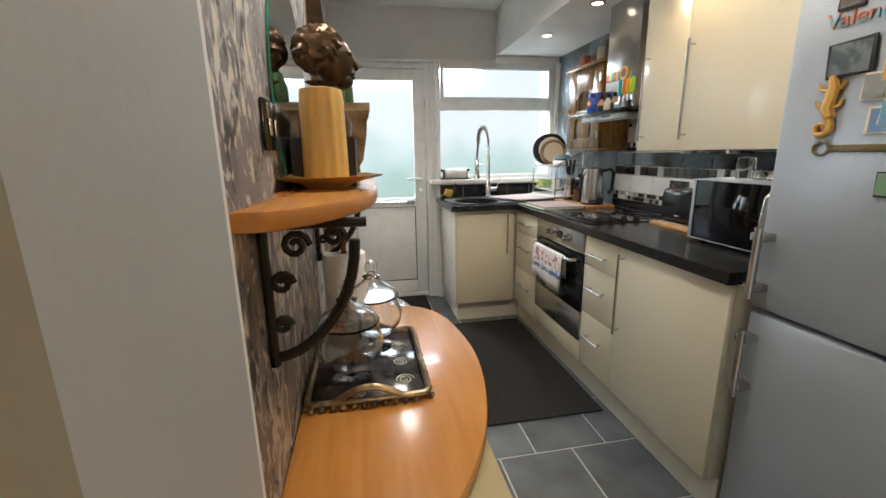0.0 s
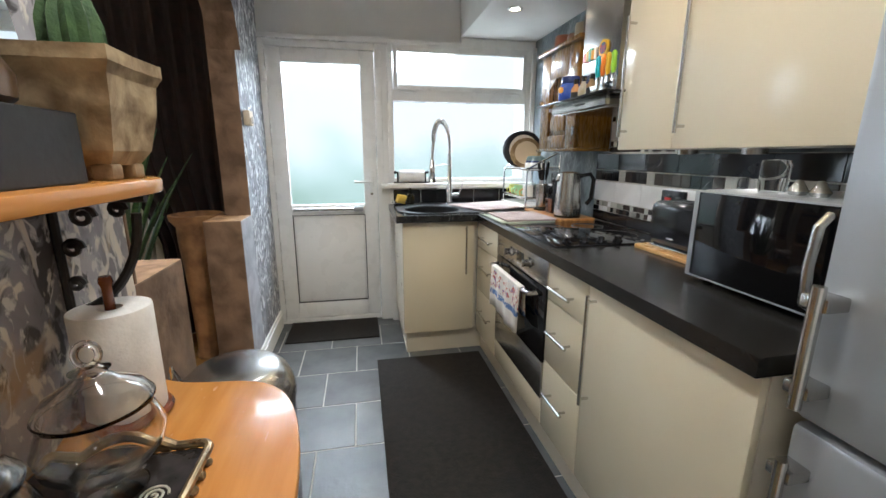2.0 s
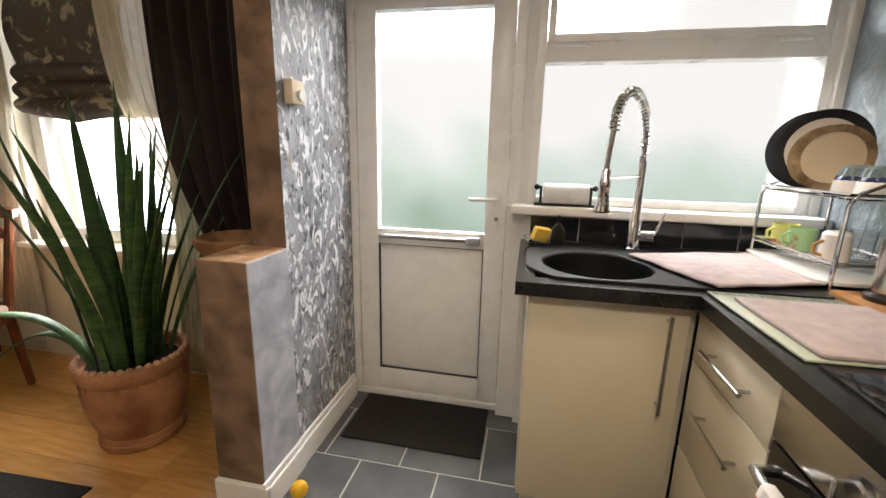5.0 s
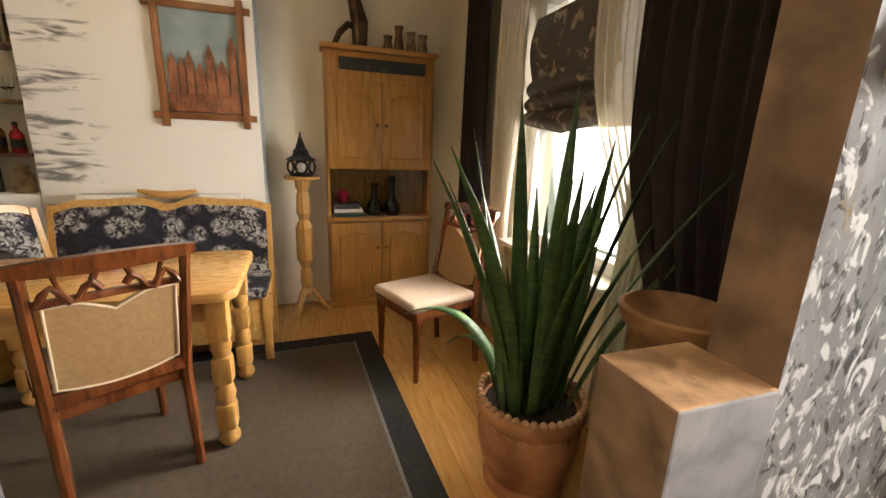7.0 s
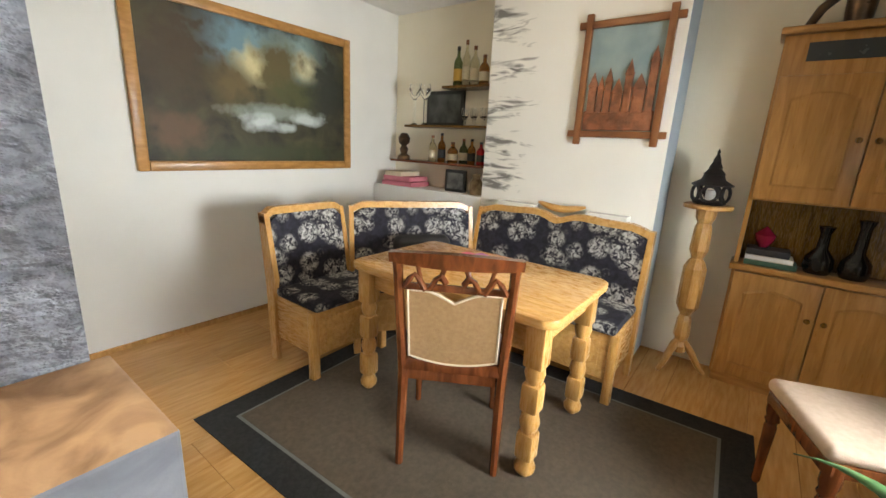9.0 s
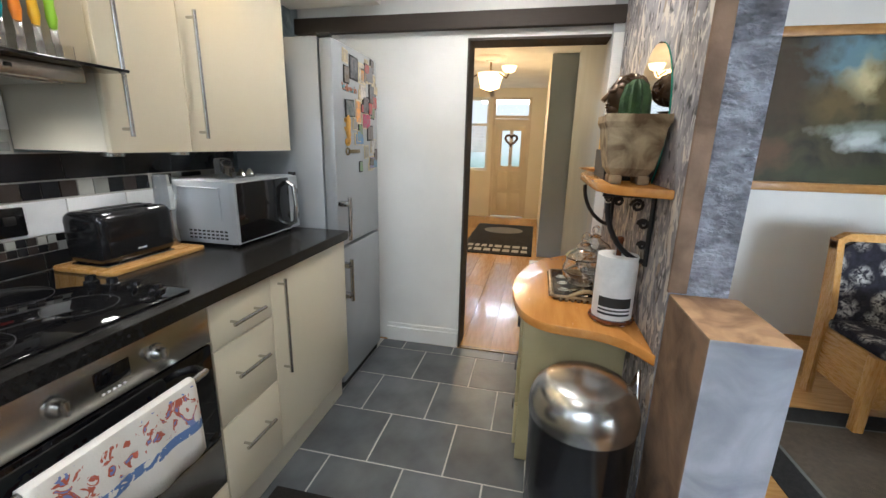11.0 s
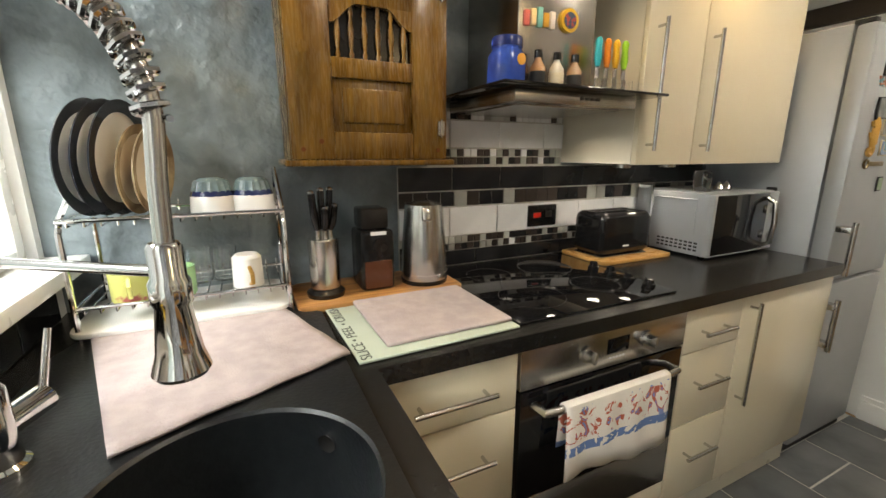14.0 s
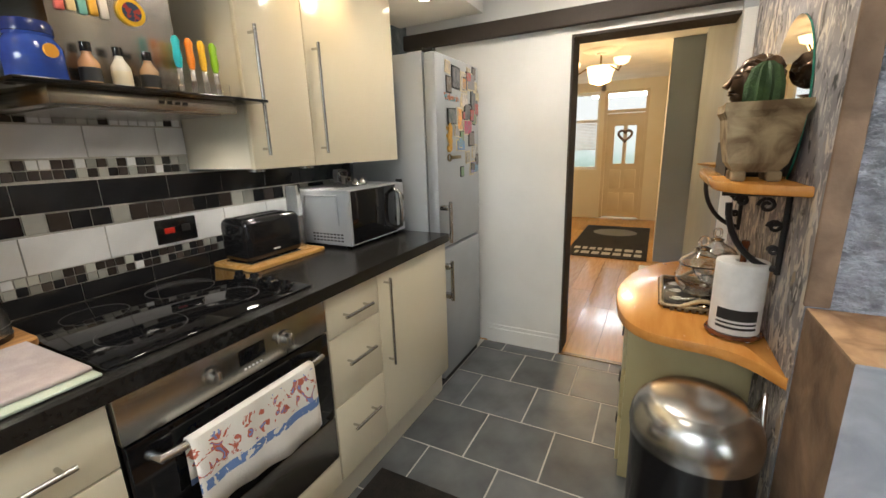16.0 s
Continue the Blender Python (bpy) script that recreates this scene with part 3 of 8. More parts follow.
# things beyond the back door: pale sky and soft garden green
bd = bpy.data.materials.new("pale_sky_and_garden")
bd.use_nodes = True
n, l = bd.node_tree.nodes, bd.node_tree.links
n.remove(n["Principled BSDF"])
em, tc, sp, rp = n.new("ShaderNodeEmission"), n.new("ShaderNodeTexCoord"), n.new("ShaderNodeSeparateXYZ"), n.new("ShaderNodeValToRGB")
nz, ad = n.new("ShaderNodeTexNoise"), n.new("ShaderNodeMath")
nz.inputs["Scale"].default_value, nz.inputs["Detail"].default_value = 1.6, 5
ad.operation, ad.inputs[1].default_value = "MULTIPLY_ADD", 0.35
l.new(tc.outputs["Object"], sp.inputs[0])
l.new(tc.outputs["Object"], nz.inputs["Vector"])
l.new(nz.outputs[0], ad.inputs[0])
mm = n.new("ShaderNodeMath")
mm.operation, mm.inputs[1].default_value = "MULTIPLY", 0.25
l.new(sp.outputs["Z"], mm.inputs[0])
l.new(mm.outputs[0], ad.inputs[2])
l.new(ad.outputs[0], rp.inputs[0])
e = rp.color_ramp.elements
e[0].position, e[0].color = 0.28, (0.35, 0.5, 0.42, 1)
e[1].position, e[1].color = 0.56, (0.93, 0.98, 1.0, 1)
k = rp.color_ramp.elements.new(0.44)
k.color = (0.62, 0.78, 0.74, 1)
l.new(rp.outputs[0], em.inputs[0])
em.inputs[1].default_value = 0.8
l.new(em.outputs[0], n["Material Output"].inputs[0])
solo("backdrop_garden", boxes((-5, 6.2, -0.15, 6, 6.25, 4.5)), bd, "pale overcast sky over garden greenery", kind="structure")
solo("backdrop_street", boxes((-3, -8.0, -0.15, 6, -7.95, 4.5)), bd, "pale overcast sky over the street", kind="structure")

# ---- kitchen units ----


def bar_handle(parent, p0, p1, out, r=0.006):
    """A straight bar on two short posts."""
    p0, p1, o = Vector(p0), Vector(p1), Vector(out)
    d = (p1 - p0).normalized() * 0.02
    bm = C(p0 + o, p1 + o, r, n=12)
    for p in (p0 + d, p1 - d):
        C(p, p + o, r * 0.75, n=10, bm=bm)
    part("handle", bm, STEEL, parent, "brushed steel bar handle")


XF = 1.735
gx, gy = [1.235, 1.29, 1.7, 1.715, 2.33], [1.48, 3.29, 3.348, 3.86, 3.93]
bm = bmesh.new()
gv = [[[bm.verts.new((x, y, z)) for z in (0.86, 0.9)] for y in gy] for x in gx]


def solid(i, j):
    if not (0 <= i < 4 and 0 <= j < 4):
        return False
    return i == 3 if j == 0 else not (j == 2 and i == 1)


for i in range(4):
    for j in range(4):
        if solid(i, j):
            q = [gv[i][j], gv[i + 1][j], gv[i + 1][j + 1], gv[i][j + 1]]
            bm.faces.new([v[1] for v in q])
            bm.faces.new([v[0] for v in q])
            for k, (di, dj) in enumerate(((0, -1), (1, 0), (0, 1), (-1, 0))):
                if not solid(i + di, j + dj):
                    a, b = q[k], q[(k + 1) % 4]
                    bm.faces.new((a[0], b[0], b[1], a[1]))
bmesh.ops.delete(bm, geom=[v for v in bm.verts if not v.link_faces], context="VERTS")
wt = solo("worktop", bm, TOP, "black granite-effect worktop with square front edge", "worktop")


def fronts(unit, axis, plane, spans, material=CREAM, name="door"):
    out = []
    for a0, a1, z0, z1 in spans:
        b = (plane, a0, z0, plane + 0.019, a1, z1) if axis == "x" else (a0, plane, z0, a1, plane + 0.019, z1)
        out.append(part(name, B(*b, 0.002), material, unit))
    return out


u = thing("sink_base_unit", "cream gloss base cabinet under the sink", "cabinet", (1.5, 3.6, 0))
part("body", boxes((1.275, 3.355, 0.15, 1.737, 3.925, 0.72), (1.275, 3.355, 0.72, 1.29, 3.925, 0.858), (1.29, 3.3545, 0.72, 1.737, 3.3565, 0.858)), CARCASS, u)
d = fronts(u, "y", 3.335, [(1.277, 1.715, 0.152, 0.855)])[0]
bar_handle(d, (1.66, 3.335, 0.53), (1.66, 3.335, 0.83), (0, -0.03, 0))
part("plinth", boxes((1.295, 3.385, 0, 1.785, 3.4, 0.148), (1.295, 3.4, 0, 1.31, 3.925, 0.148)), CARCASS, u)

u = thing("corner_drawer_unit", "cream gloss three-drawer cabinet beside the oven", "cabinet", (2.0, 3.14, 0))
part("body", boxes((XF + 0.02, 2.948, 0.15, 2.325, 3.353, 0.858)), CARCASS, u)
for k, d in enumerate(fronts(u, "x", XF, [(2.949, 3.33, 0.707, 0.855), (2.949, 3.33, 0.435, 0.703), (2.949, 3.33, 0.152, 0.431)], name="drawer")):
    z = (0.775, 0.6, 0.32)[k]
    bar_handle(d, (XF, 3.02, z), (XF, 3.22, z), (-0.03, 0, 0))
part("plinth", boxes((1.785, 2.947, 0, 1.8, 3.384, 0.148)), CARCASS, u)

u = thing("drawer_unit", "cream gloss three-drawer cabinet beside the oven", "cabinet", (2.0, 2.2, 0))
part("body", boxes((XF + 0.02, 2.06, 0.15, 2.325, 2.342, 0.858)), CARCASS, u)
for k, d in enumerate(fronts(u, "x", XF, [(2.062, 2.341, 0.707, 0.855), (2.062, 2.341, 0.45, 0.703), (2.062, 2.341, 0.152, 0.446)], name="drawer")):
    z = (0.77, 0.595, 0.335)[k]
    bar_handle(d, (XF, 2.13, z), (XF, 2.28, z), (-0.03, 0, 0))
part("plinth", boxes((1.785, 2.06, 0, 1.8, 2.343, 0.148)), CARCASS, u)

u = thing("cupboard_unit", "wide cream gloss base cupboard beside the fridge", "cabinet", (2.0, 1.77, 0))
part("body", boxes((XF + 0.02, 1.482, 0.15, 2.325, 2.057, 0.858)), CARCASS, u)
d = fronts(u, "x", XF, [(1.483, 2.057, 0.152, 0.855)])[0]
bar_handle(d, (XF, 2.015, 0.46), (XF, 2.015, 0.83), (-0.03, 0, 0))
part("plinth", boxes((1.785, 1.47, 0, 1.8, 2.059, 0.148)), CARCASS, u)

ov = thing("oven", "built-in steel and black glass oven", "oven", (2.0, 2.645, 0.15))
part("body", boxes((XF + 0.02, 2.35, 0.15, 2.3, 2.94, 0.856)), BLACKM, ov)
cp = part("control_panel", B(XF - 0.004, 2.348, 0.745, XF + 0.019, 2.942, 0.855, 0.003), STEELH, ov)
part("display", B(XF - 0.006, 2.585, 0.782, XF, 2.665, 0.826, 0.002), GLASSBLACK, cp)
for y in (2.52, 2.74):
    bm = C((XF - 0.005, y, 0.802), (XF - 0.012, y, 0.802), 0.024, 0.022)
    C((XF - 0.012, y, 0.802), (XF - 0.032, y, 0.802), 0.016, 0.014, bm=bm)
    B(XF - 0.04, y - 0.004, 0.786, XF - 0.028, y + 0.004, 0.818, 0.002, bm)
    part("knob", bm, STEEL, cp)
for i in range(5):
    part("mark", B(XF - 0.0055, 2.6 + 0.012 * i, 0.768, XF - 0.003, 2.606 + 0.012 * i, 0.772), TILEW, cp)
dr = part("oven_door", B(XF - 0.004, 2.352, 0.43, XF + 0.019, 2.938, 0.74, 0.003), GLASSBLACK, ov)
bm = tube([(XF - 0.006, 2.42, 0.70), (XF - 0.045, 2.425, 0.70), (XF - 0.048, 2.46, 0.70), (XF - 0.048, 2.86, 0.70), (XF - 0.045, 2.895, 0.70), (XF - 0.006, 2.9, 0.70)], 0.011)
part("oven_handle", bm, STEEL, dr, "satin steel bar handle")
part("lower_trim", B(XF - 0.004, 2.352, 0.265, XF + 0.019, 2.938, 0.427, 0.003), STEELH, ov, "brushed steel panel")
part("filler", B(XF, 2.348, 0.152, XF + 0.019, 2.942, 0.26, 0.002), CREAM, ov, "cream gloss filler strip")
part("plinth", boxes((1.785, 2.344, 0, 1.8, 2.946, 0.148)), CARCASS, ov)

hob = thing("hob", "black ceramic hob with front side controls", "hob", (2.02, 2.64, 0.9))
hp = part("glass_top", B(1.765, 2.36, 0.9, 2.275, 2.925, 0.907, 0.003), GLASSBLACK, hob)
for hx, hy, hr in ((1.91, 2.78, 0.095), (2.14, 2.78, 0.075), (1.92, 2.53, 0.075), (2.14, 2.55, 0.095)):
    bm = bmesh.new()
    tube([(hx + hr * math.cos(a), hy + hr * math.sin(a), 0.9068) for a in [2 * math.pi * i / 40 for i in range(40)]], 0.0007, 5, bm, closed=True)
    part("heating_zone", bm, mat("ring_print", (0.07, 0.07, 0.07), 0.3), hob, "thin pale ring print")
for i in range(4):
    part("knob", lathe([(0.019, 0.907), (0.019, 0.915), (0.014, 0.918), (0.013, 0.93), (0, 0.932)], 16, at=(1.83 + 0.075 * i, 2.4, 0)), BLACK, hob)

up = thing("wall_cupboard", "tall cream gloss wall cupboard with two doors", "cabinet", (2.15, 1.92, 1.265))
part("body", boxes((1.996, 1.505, 1.268, 2.328, 2.34, 2.049)), CARCASS, up)
ds = fronts(up, "x", 1.975, [(2.072, 2.342, 1.266, 2.045), (1.504, 2.068, 1.266, 2.045)])
bar_handle(ds[0], (1.975, 2.3, 1.31), (1.975, 2.3, 1.70), (-0.03, 0, 0))
bar_handle(ds[1], (1.975, 2.03, 1.31), (1.975, 2.03, 1.70), (-0.03, 0, 0))
for y in (2.2, 1.95):
    part("puck_light", C((2.15, y, 1.267), (2.15, y, 1.25), 0.032, n=20), STEEL, up)

fr = thing("fridge_freezer", "tall silver-grey fridge freezer with bar handles", "fridge", (2.05, 1.18, 0))
part("body", B(1.845, 0.925, 0.03, 2.31, 1.45, 1.76, 0.006), SILVERPAINT, fr)
ud = part("upper_door", B(1.775, 0.922, 0.80, 1.84, 1.453, 1.755, 0.014), SILVERPAINT, fr)
ld = part("lower_door", B(1.775, 0.922, 0.05, 1.84, 1.453, 0.79, 0.014), SILVERPAINT, fr)
for dd, z0, z1 in ((ud, 0.84, 1.05), (ld, 0.52, 0.74)):
    bm = C((1.728, 1.42, z0), (1.728, 1.42, z1), 0.010, n=14)
    for z in (z0 + 0.03, z1 - 0.03):
        B(1.73, 1.405, z - 0.012, 1.778, 1.447, z + 0.012, 0.004, bm)
    part("handle", bm, STEEL, dd, "steel bar handle on brackets")
part("foot_grille", boxes((1.80, 0.93, 0.0, 2.3, 1.445, 0.03)), BLACKM, fr)
part("hinge", B(1.79, 1.41, 1.756, 1.85, 1.445, 1.772, 0.003), BLACKM, fr)

wc = thing("spice_cabinet", "honey-stained oak wall cabinet with spindle door", "cabinet", (2.22, 3.17, 1.27))
CX = 2.125
part("body", boxes((CX + 0.022, 2.945, 1.285, 2.329, 3.375, 1.80)), OAKDK, wc)
part("base_moulding", boxes((CX - 0.012, 2.925, 1.268, 2.329, 3.392, 1.284), bevel=0.005), OAKDK, wc)
part("top_moulding", boxes((CX - 0.02, 2.92, 1.80, 2.329, 3.4, 1.825), bevel=0.007), OAKDK, wc)
cd = part("door", boxes((CX, 3.05, 1.66, CX + 0.022, 3.265, 1.798), bevel=0.003), OAKDK, wc)
for y0, y1, z0, z1 in ((2.947, 3.05, 1.285, 1.798), (3.265, 3.373, 1.285, 1.798)):
    part("stile", B(CX, y0, z0, CX + 0.022, y1, z1, 0.003), OAKDK, cd)
for z0, z1 in ((1.285, 1.355), (1.487, 1.535)):
    part("rail", B(CX, 3.05, z0, CX + 0.022, 3.265, z1, 0.003), OAKDK, cd)
for sgn, ya in ((1, 3.05), (-1, 3.265)):
    bm = bmesh.new()
    ol = [(ya, 1.662), (ya, 1.612)] + [(ya + sgn * 0.075 * u, 1.612 + 0.05 * math.sin(math.pi / 2 * u) ** 2) for u in (0.15, 0.35, 0.5, 0.65, 0.8, 1.0)]
    f0, f1 = [bm.verts.new((CX + 0.001, y, z)) for y, z in ol], [bm.verts.new((CX + 0.015, y, z)) for y, z in ol]
    bm.faces.new(f0)
    bm.faces.new(f1)
    for i in range(len(ol)):
        k = (i + 1) % len(ol)
        bm.faces.new((f0[i], f0[k], f1[k], f1[i]))
    part("arch_corner", bm, OAKDK, cd)
for y, z in ((2.975, 1.31), (3.345, 1.31), (3.3, 1.33)):
    part("peg", C((CX + 0.001, y, z), (CX - 0.003, y, z), 0.006, n=10), WALNUT, cd)
part("raised_panel", boxes((CX + 0.012, 3.05, 1.355, CX + 0.02, 3.265, 1.487), (CX + 0.002, 3.075, 1.378, CX + 0.014, 3.24, 1.464), bevel=0.004), OAKDK, cd)
part("dark_back", boxes((CX + 0.0195, 3.05, 1.535, CX + 0.0215, 3.265, 1.66)), BLACK, cd)
for i in range(6):
    y = 3.07 + 0.035 * i
    part("spindle", lathe([(0.005, 1.535), (0.007, 1.545), (0.004, 1.552), (0.006, 1.568), (0.008, 1.592), (0.0055, 1.62), (0.004, 1.63), (0.007, 1.638), (0.005, 1.65), (0.005, 1.662)], 10, at=(CX + 0.010, y, 0)), OAKDK, cd)
part("knob", C((CX, 3.335, 1.545), (CX - 0.022, 3.335, 1.545), 0.008, 0.014), OAKDK, cd)
for z in (1.35, 1.70):
    part("hinge", boxes((CX - 0.004, 2.955, z, CX, 2.975, z + 0.04), (CX - 0.007, 2.963, z - 0.006, CX - 0.001, 2.968, z + 0.046)), STEEL, cd, "small steel butterfly hinge")

hd = thing("cooker_hood", "steel cooker hood with a black glass shelf", "cooker hood", (2.1, 2.6, 1.43))
part("canopy", boxes((1.945, 2.40, 1.432, 2.325, 2.84, 1.466), bevel=0.003), STEELH, hd)
part("filter", boxes((1.98, 2.43, 1.428, 2.31, 2.81, 1.432)), STEEL, hd)
part("glass_shelf", B(1.895, 2.325, 1.467, 2.329, 2.905, 1.475, 0.002), GLASSBLACK, hd, "smoked glass plate")
part("flue", B(2.045, 2.49, 1.476, 2.328, 2.77, 2.049, 0.002), STEELH, hd, "dark reflective steel flue")
for y in (2.55, 2.57, 2.59, 2.61):
    part("button", B(1.941, y, 1.446, 1.946, y + 0.01, 1.454), BLACK, hd)

# ---- dining room ----
FLORAL = mat("black_floral_upholstery", (0.02, 0.018, 0.03), 0.9, col2=(0.008, 0.007, 0.012), scale=30, bump=0.25, bscale=200)
n, l, b = nodes_of(FLORAL)
tc, vo, nz2, mx = n.new("ShaderNodeTexCoord"), n.new("ShaderNodeTexVoronoi"), n.new("ShaderNodeTexNoise"), n.new("ShaderNodeMix")
vo.inputs["Scale"].default_value = 7.5
nz2.inputs["Scale"].default_value, nz2.inputs["Detail"].default_value, nz2.inputs["Distortion"].default_value = 38, 4, 1.2
l.new(tc.outputs["Object"], vo.inputs["Vector"])
l.new(tc.outputs["Object"], nz2.inputs["Vector"])
a1, a2 = n.new("ShaderNodeMapRange"), n.new("ShaderNodeMapRange")
a1.inputs["From Min"].default_value, a1.inputs["From Max"].default_value = 0.56, 0.38
a2.inputs["From Min"].default_value, a2.inputs["From Max"].default_value = 0.42, 0.62
l.new(vo.outputs["Distance"], a1.inputs[0])
l.new(nz2.outputs[0], a2.inputs[0])
mu = n.new("ShaderNodeMath")
mu.operation = "MULTIPLY"
l.new(a1.outputs[0], mu.inputs[0])
l.new(a2.outputs[0], mu.inputs[1])
mx.data_type = "RGBA"
l.new(b.inputs["Base Color"].links[0].from_socket, mx.inputs["A"])
mx.inputs["B"].default_value = (0.42, 0.4, 0.37, 1)
l.new(mu.outputs[0], mx.inputs["Factor"])
l.new(mx.outputs["Result"], b.inputs["Base Color"])


def humps(u, top, humped):
    """Height of a wavy back rail along its length, 0 to 1."""
    e = min(u, 1 - u)
    z = top - 0.045 * max(0.0, 1 - e / 0.12) ** 1.5
    if humped:
        z -= 0.03 * math.exp(-((u - 0.5) / 0.07) ** 2) - 0.012 * math.exp(-((abs(u - 0.5) - 0.14) / 0.1) ** 2)
    return z


def bench_unit(label, a, b, humped, depth, ends):
    """A settle with a floral back and seat; its back runs from a to b and its seat lies to the left of that line."""
    a, b = Vector((*a, 0)), Vector((*b, 0))
    d = (b - a).normalized()
    nrm = Vector((-d.y, d.x, 0))
    L = (b - a).length
    e = thing("bench_seat_unit", label, "bench", (0, 0, 0), group="corner bench", world_built=False)
    e.matrix_world = Matrix.Translation(a) @ Matrix(((d.x, nrm.x, 0, 0), (d.y, nrm.y, 0, 0), (0, 0, 1, 0), (0, 0, 0, 1)))

    def wavy(z0f, z1f, y0, y1, lean0, lean1, x0=0.0, x1=L):
        bm = bmesh.new()
        k = 28
        cols = []
        for i in range(k + 1):
            u = i / k
            x = x0 + (x1 - x0) * u
            za, zb = z0f(u), z1f(u)
            cols.append([bm.verts.new((x, y0 + lean(za), za)), bm.verts.new((x, y1 + lean(za), za)), bm.verts.new((x, y1 + lean(zb), zb)), bm.verts.new((x, y0 + lean(zb), zb))])
        for p, q in zip(cols, cols[1:]):
            for j in range(4):
                bm.faces.new((p[j], p[(j + 1) % 4], q[(j + 1) % 4], q[j]))
        bm.faces.new(cols[0])
        bm.faces.new(cols[-1])
        return bm

    def lean(z):
        return -0.16 * (z - 0.42)
    part("top_rail", wavy(lambda u: humps(u, 0.865, humped), lambda u: humps(u, 0.905, humped), 0.03, 0.085, 0, 0), PINEH, e, "honey pine wavy top rail")
    part("back_cushion", wavy(lambda u: 0.40, lambda u: humps(u, 0.866, humped), 0.04, 0.095, 0, 0, 0.03, L - 0.03), FLORAL, e, "black floral padded back")
    for x in (0.0, L - 0.03):
        bm = bmesh.new()
        prof = [(0.02, 0.0), (0.075, 0.0), (0.075, 0.42), (0.115 - 0.02, 0.5), (0.02, 0.875), (-0.045, 0.875), (0.0, 0.45)]
        v0 = [bm.verts.new((x, y, z)) for y, z in prof]
        v1 = [bm.verts.new((x + 0.03, y, z)) for y, z in prof]
        bm.faces.new(v0)
        bm.faces.new(v1)
        for i in range(len(prof)):
            j = (i + 1) % len(prof)
            bm.faces.new((v0[i], v0[j], v1[j], v1[i]))
        part("side_post", bm, PINE, e)
    part("seat_cushion", B(0.015, 0.07, 0.40, L - 0.015, depth, 0.455, 0.02), FLORAL, e, "black floral padded seat")
    part("seat_box", B(0.02, 0.06, 0.14, L - 0.02, depth - 0.03, 0.40, 0.006), PINEH, e)
    part("front_panel", B(0.09, depth - 0.032, 0.19, L - 0.09, depth - 0.024, 0.35, 0.004), PINEH, e)
    for x in (0.0, L - 0.045):
        part("leg", B(x, depth - 0.07, 0.0, x + 0.045, depth - 0.02, 0.40, 0.006), PINE, e)
    return e


bench_unit("pine corner bench unit, long, black floral upholstery", (-2.07, 2.47), (-2.07, 1.3), True, 0.5, True)
bench_unit("pine corner bench middle unit, black floral upholstery", (-2.0, 1.27), (-1.3, 0.76), False, 0.42, False)
bench_unit("short pine bench end unit, black floral upholstery", (-1.27, 0.72), (-0.72, 0.72), False, 0.46, True)
bm = B(-0.19, -0.06, 0.0, 0.19, 0.06, 0.26, 0.05, seg=4)
cu = solo("cushion", moved(bm, pose(-1.58, 1.15, 0.46, -14, 0, -36)), BLACKM, "plain dark cushion on the corner bench", "cushion", smooth=True)

TX0, TX1, TY0, TY1, TZ = -1.487, -0.814, 1.335, 2.42, 0.718


def chamfered(x0, y0, x1, y1, c, k=4):
    out = []
    for cx, cy, a0 in ((x1 - c, y1 - c, 0), (x0 + c, y1 - c, 90), (x0 + c, y0 + c, 180), (x1 - c, y0 + c, 270)):
        for i in range(k + 1):
            a = radians(a0 + 90 * i / k)
            out.append((cx + c * math.cos(a), cy + c * math.sin(a)))
    return out


tb = thing("dining_table", "light pine dining table with chunky turned legs", "table", ((TX0 + TX1) / 2, (TY0 + TY1) / 2, 0))
part("tabletop", slab(chamfered(TX0, TY0, TX1, TY1, 0.07), TZ - 0.04, TZ, 0.009), PINEH, tb)
part("apron", boxes((TX0 + 0.07, TY0 + 0.09, TZ - 0.14, TX0 + 0.09, TY1 - 0.09, TZ - 0.041), (TX1 - 0.09, TY0 + 0.09, TZ - 0.14, TX1 - 0.07, TY1 - 0.09, TZ - 0.041), (TX0 + 0.09, TY0 + 0.07, TZ - 0.14, TX1 - 0.09, TY0 + 0.09, TZ - 0.041), (TX0 + 0.09, TY1 - 0.09, TZ - 0.14, TX1 - 0.09, TY1 - 0.07, TZ - 0.041)), PINEH, tb)


def chunky_leg(x, y):
    bm = B(x - 0.04, y - 0.04, 0.50, x + 0.04, y + 0.04, TZ - 0.041, 0.008)
    lathe([(0.03, 0.02), (0.042, 0.035), (0.044, 0.055), (0.03, 0.085), (0.03, 0.09)], 16, bm, (x, y, 0))
    for z0 in (0.09, 0.305):
        B(x - 0.039, y - 0.039, z0, x + 0.039, y + 0.039, z0 + 0.125, 0.018, bm)
        lathe([(0.028, z0 + 0.12), (0.034, z0 + 0.135), (0.041, z0 + 0.165), (0.034, z0 + 0.2), (0.026, z0 + 0.215)], 16, bm, (x, y, 0))
    C((x, y, 0.008), (x, y, 0.03), 0.022, n=12, bm=bm)
    return bm


for lx in (TX0 + 0.07, TX1 - 0.07):
    for ly in (TY0 + 0.08, TY1 - 0.08):
        part("leg", chunky_leg(lx, ly), PINE, tb)

PIPING = mat("cream_piping", (0.68, 0.57, 0.42), 0.7)


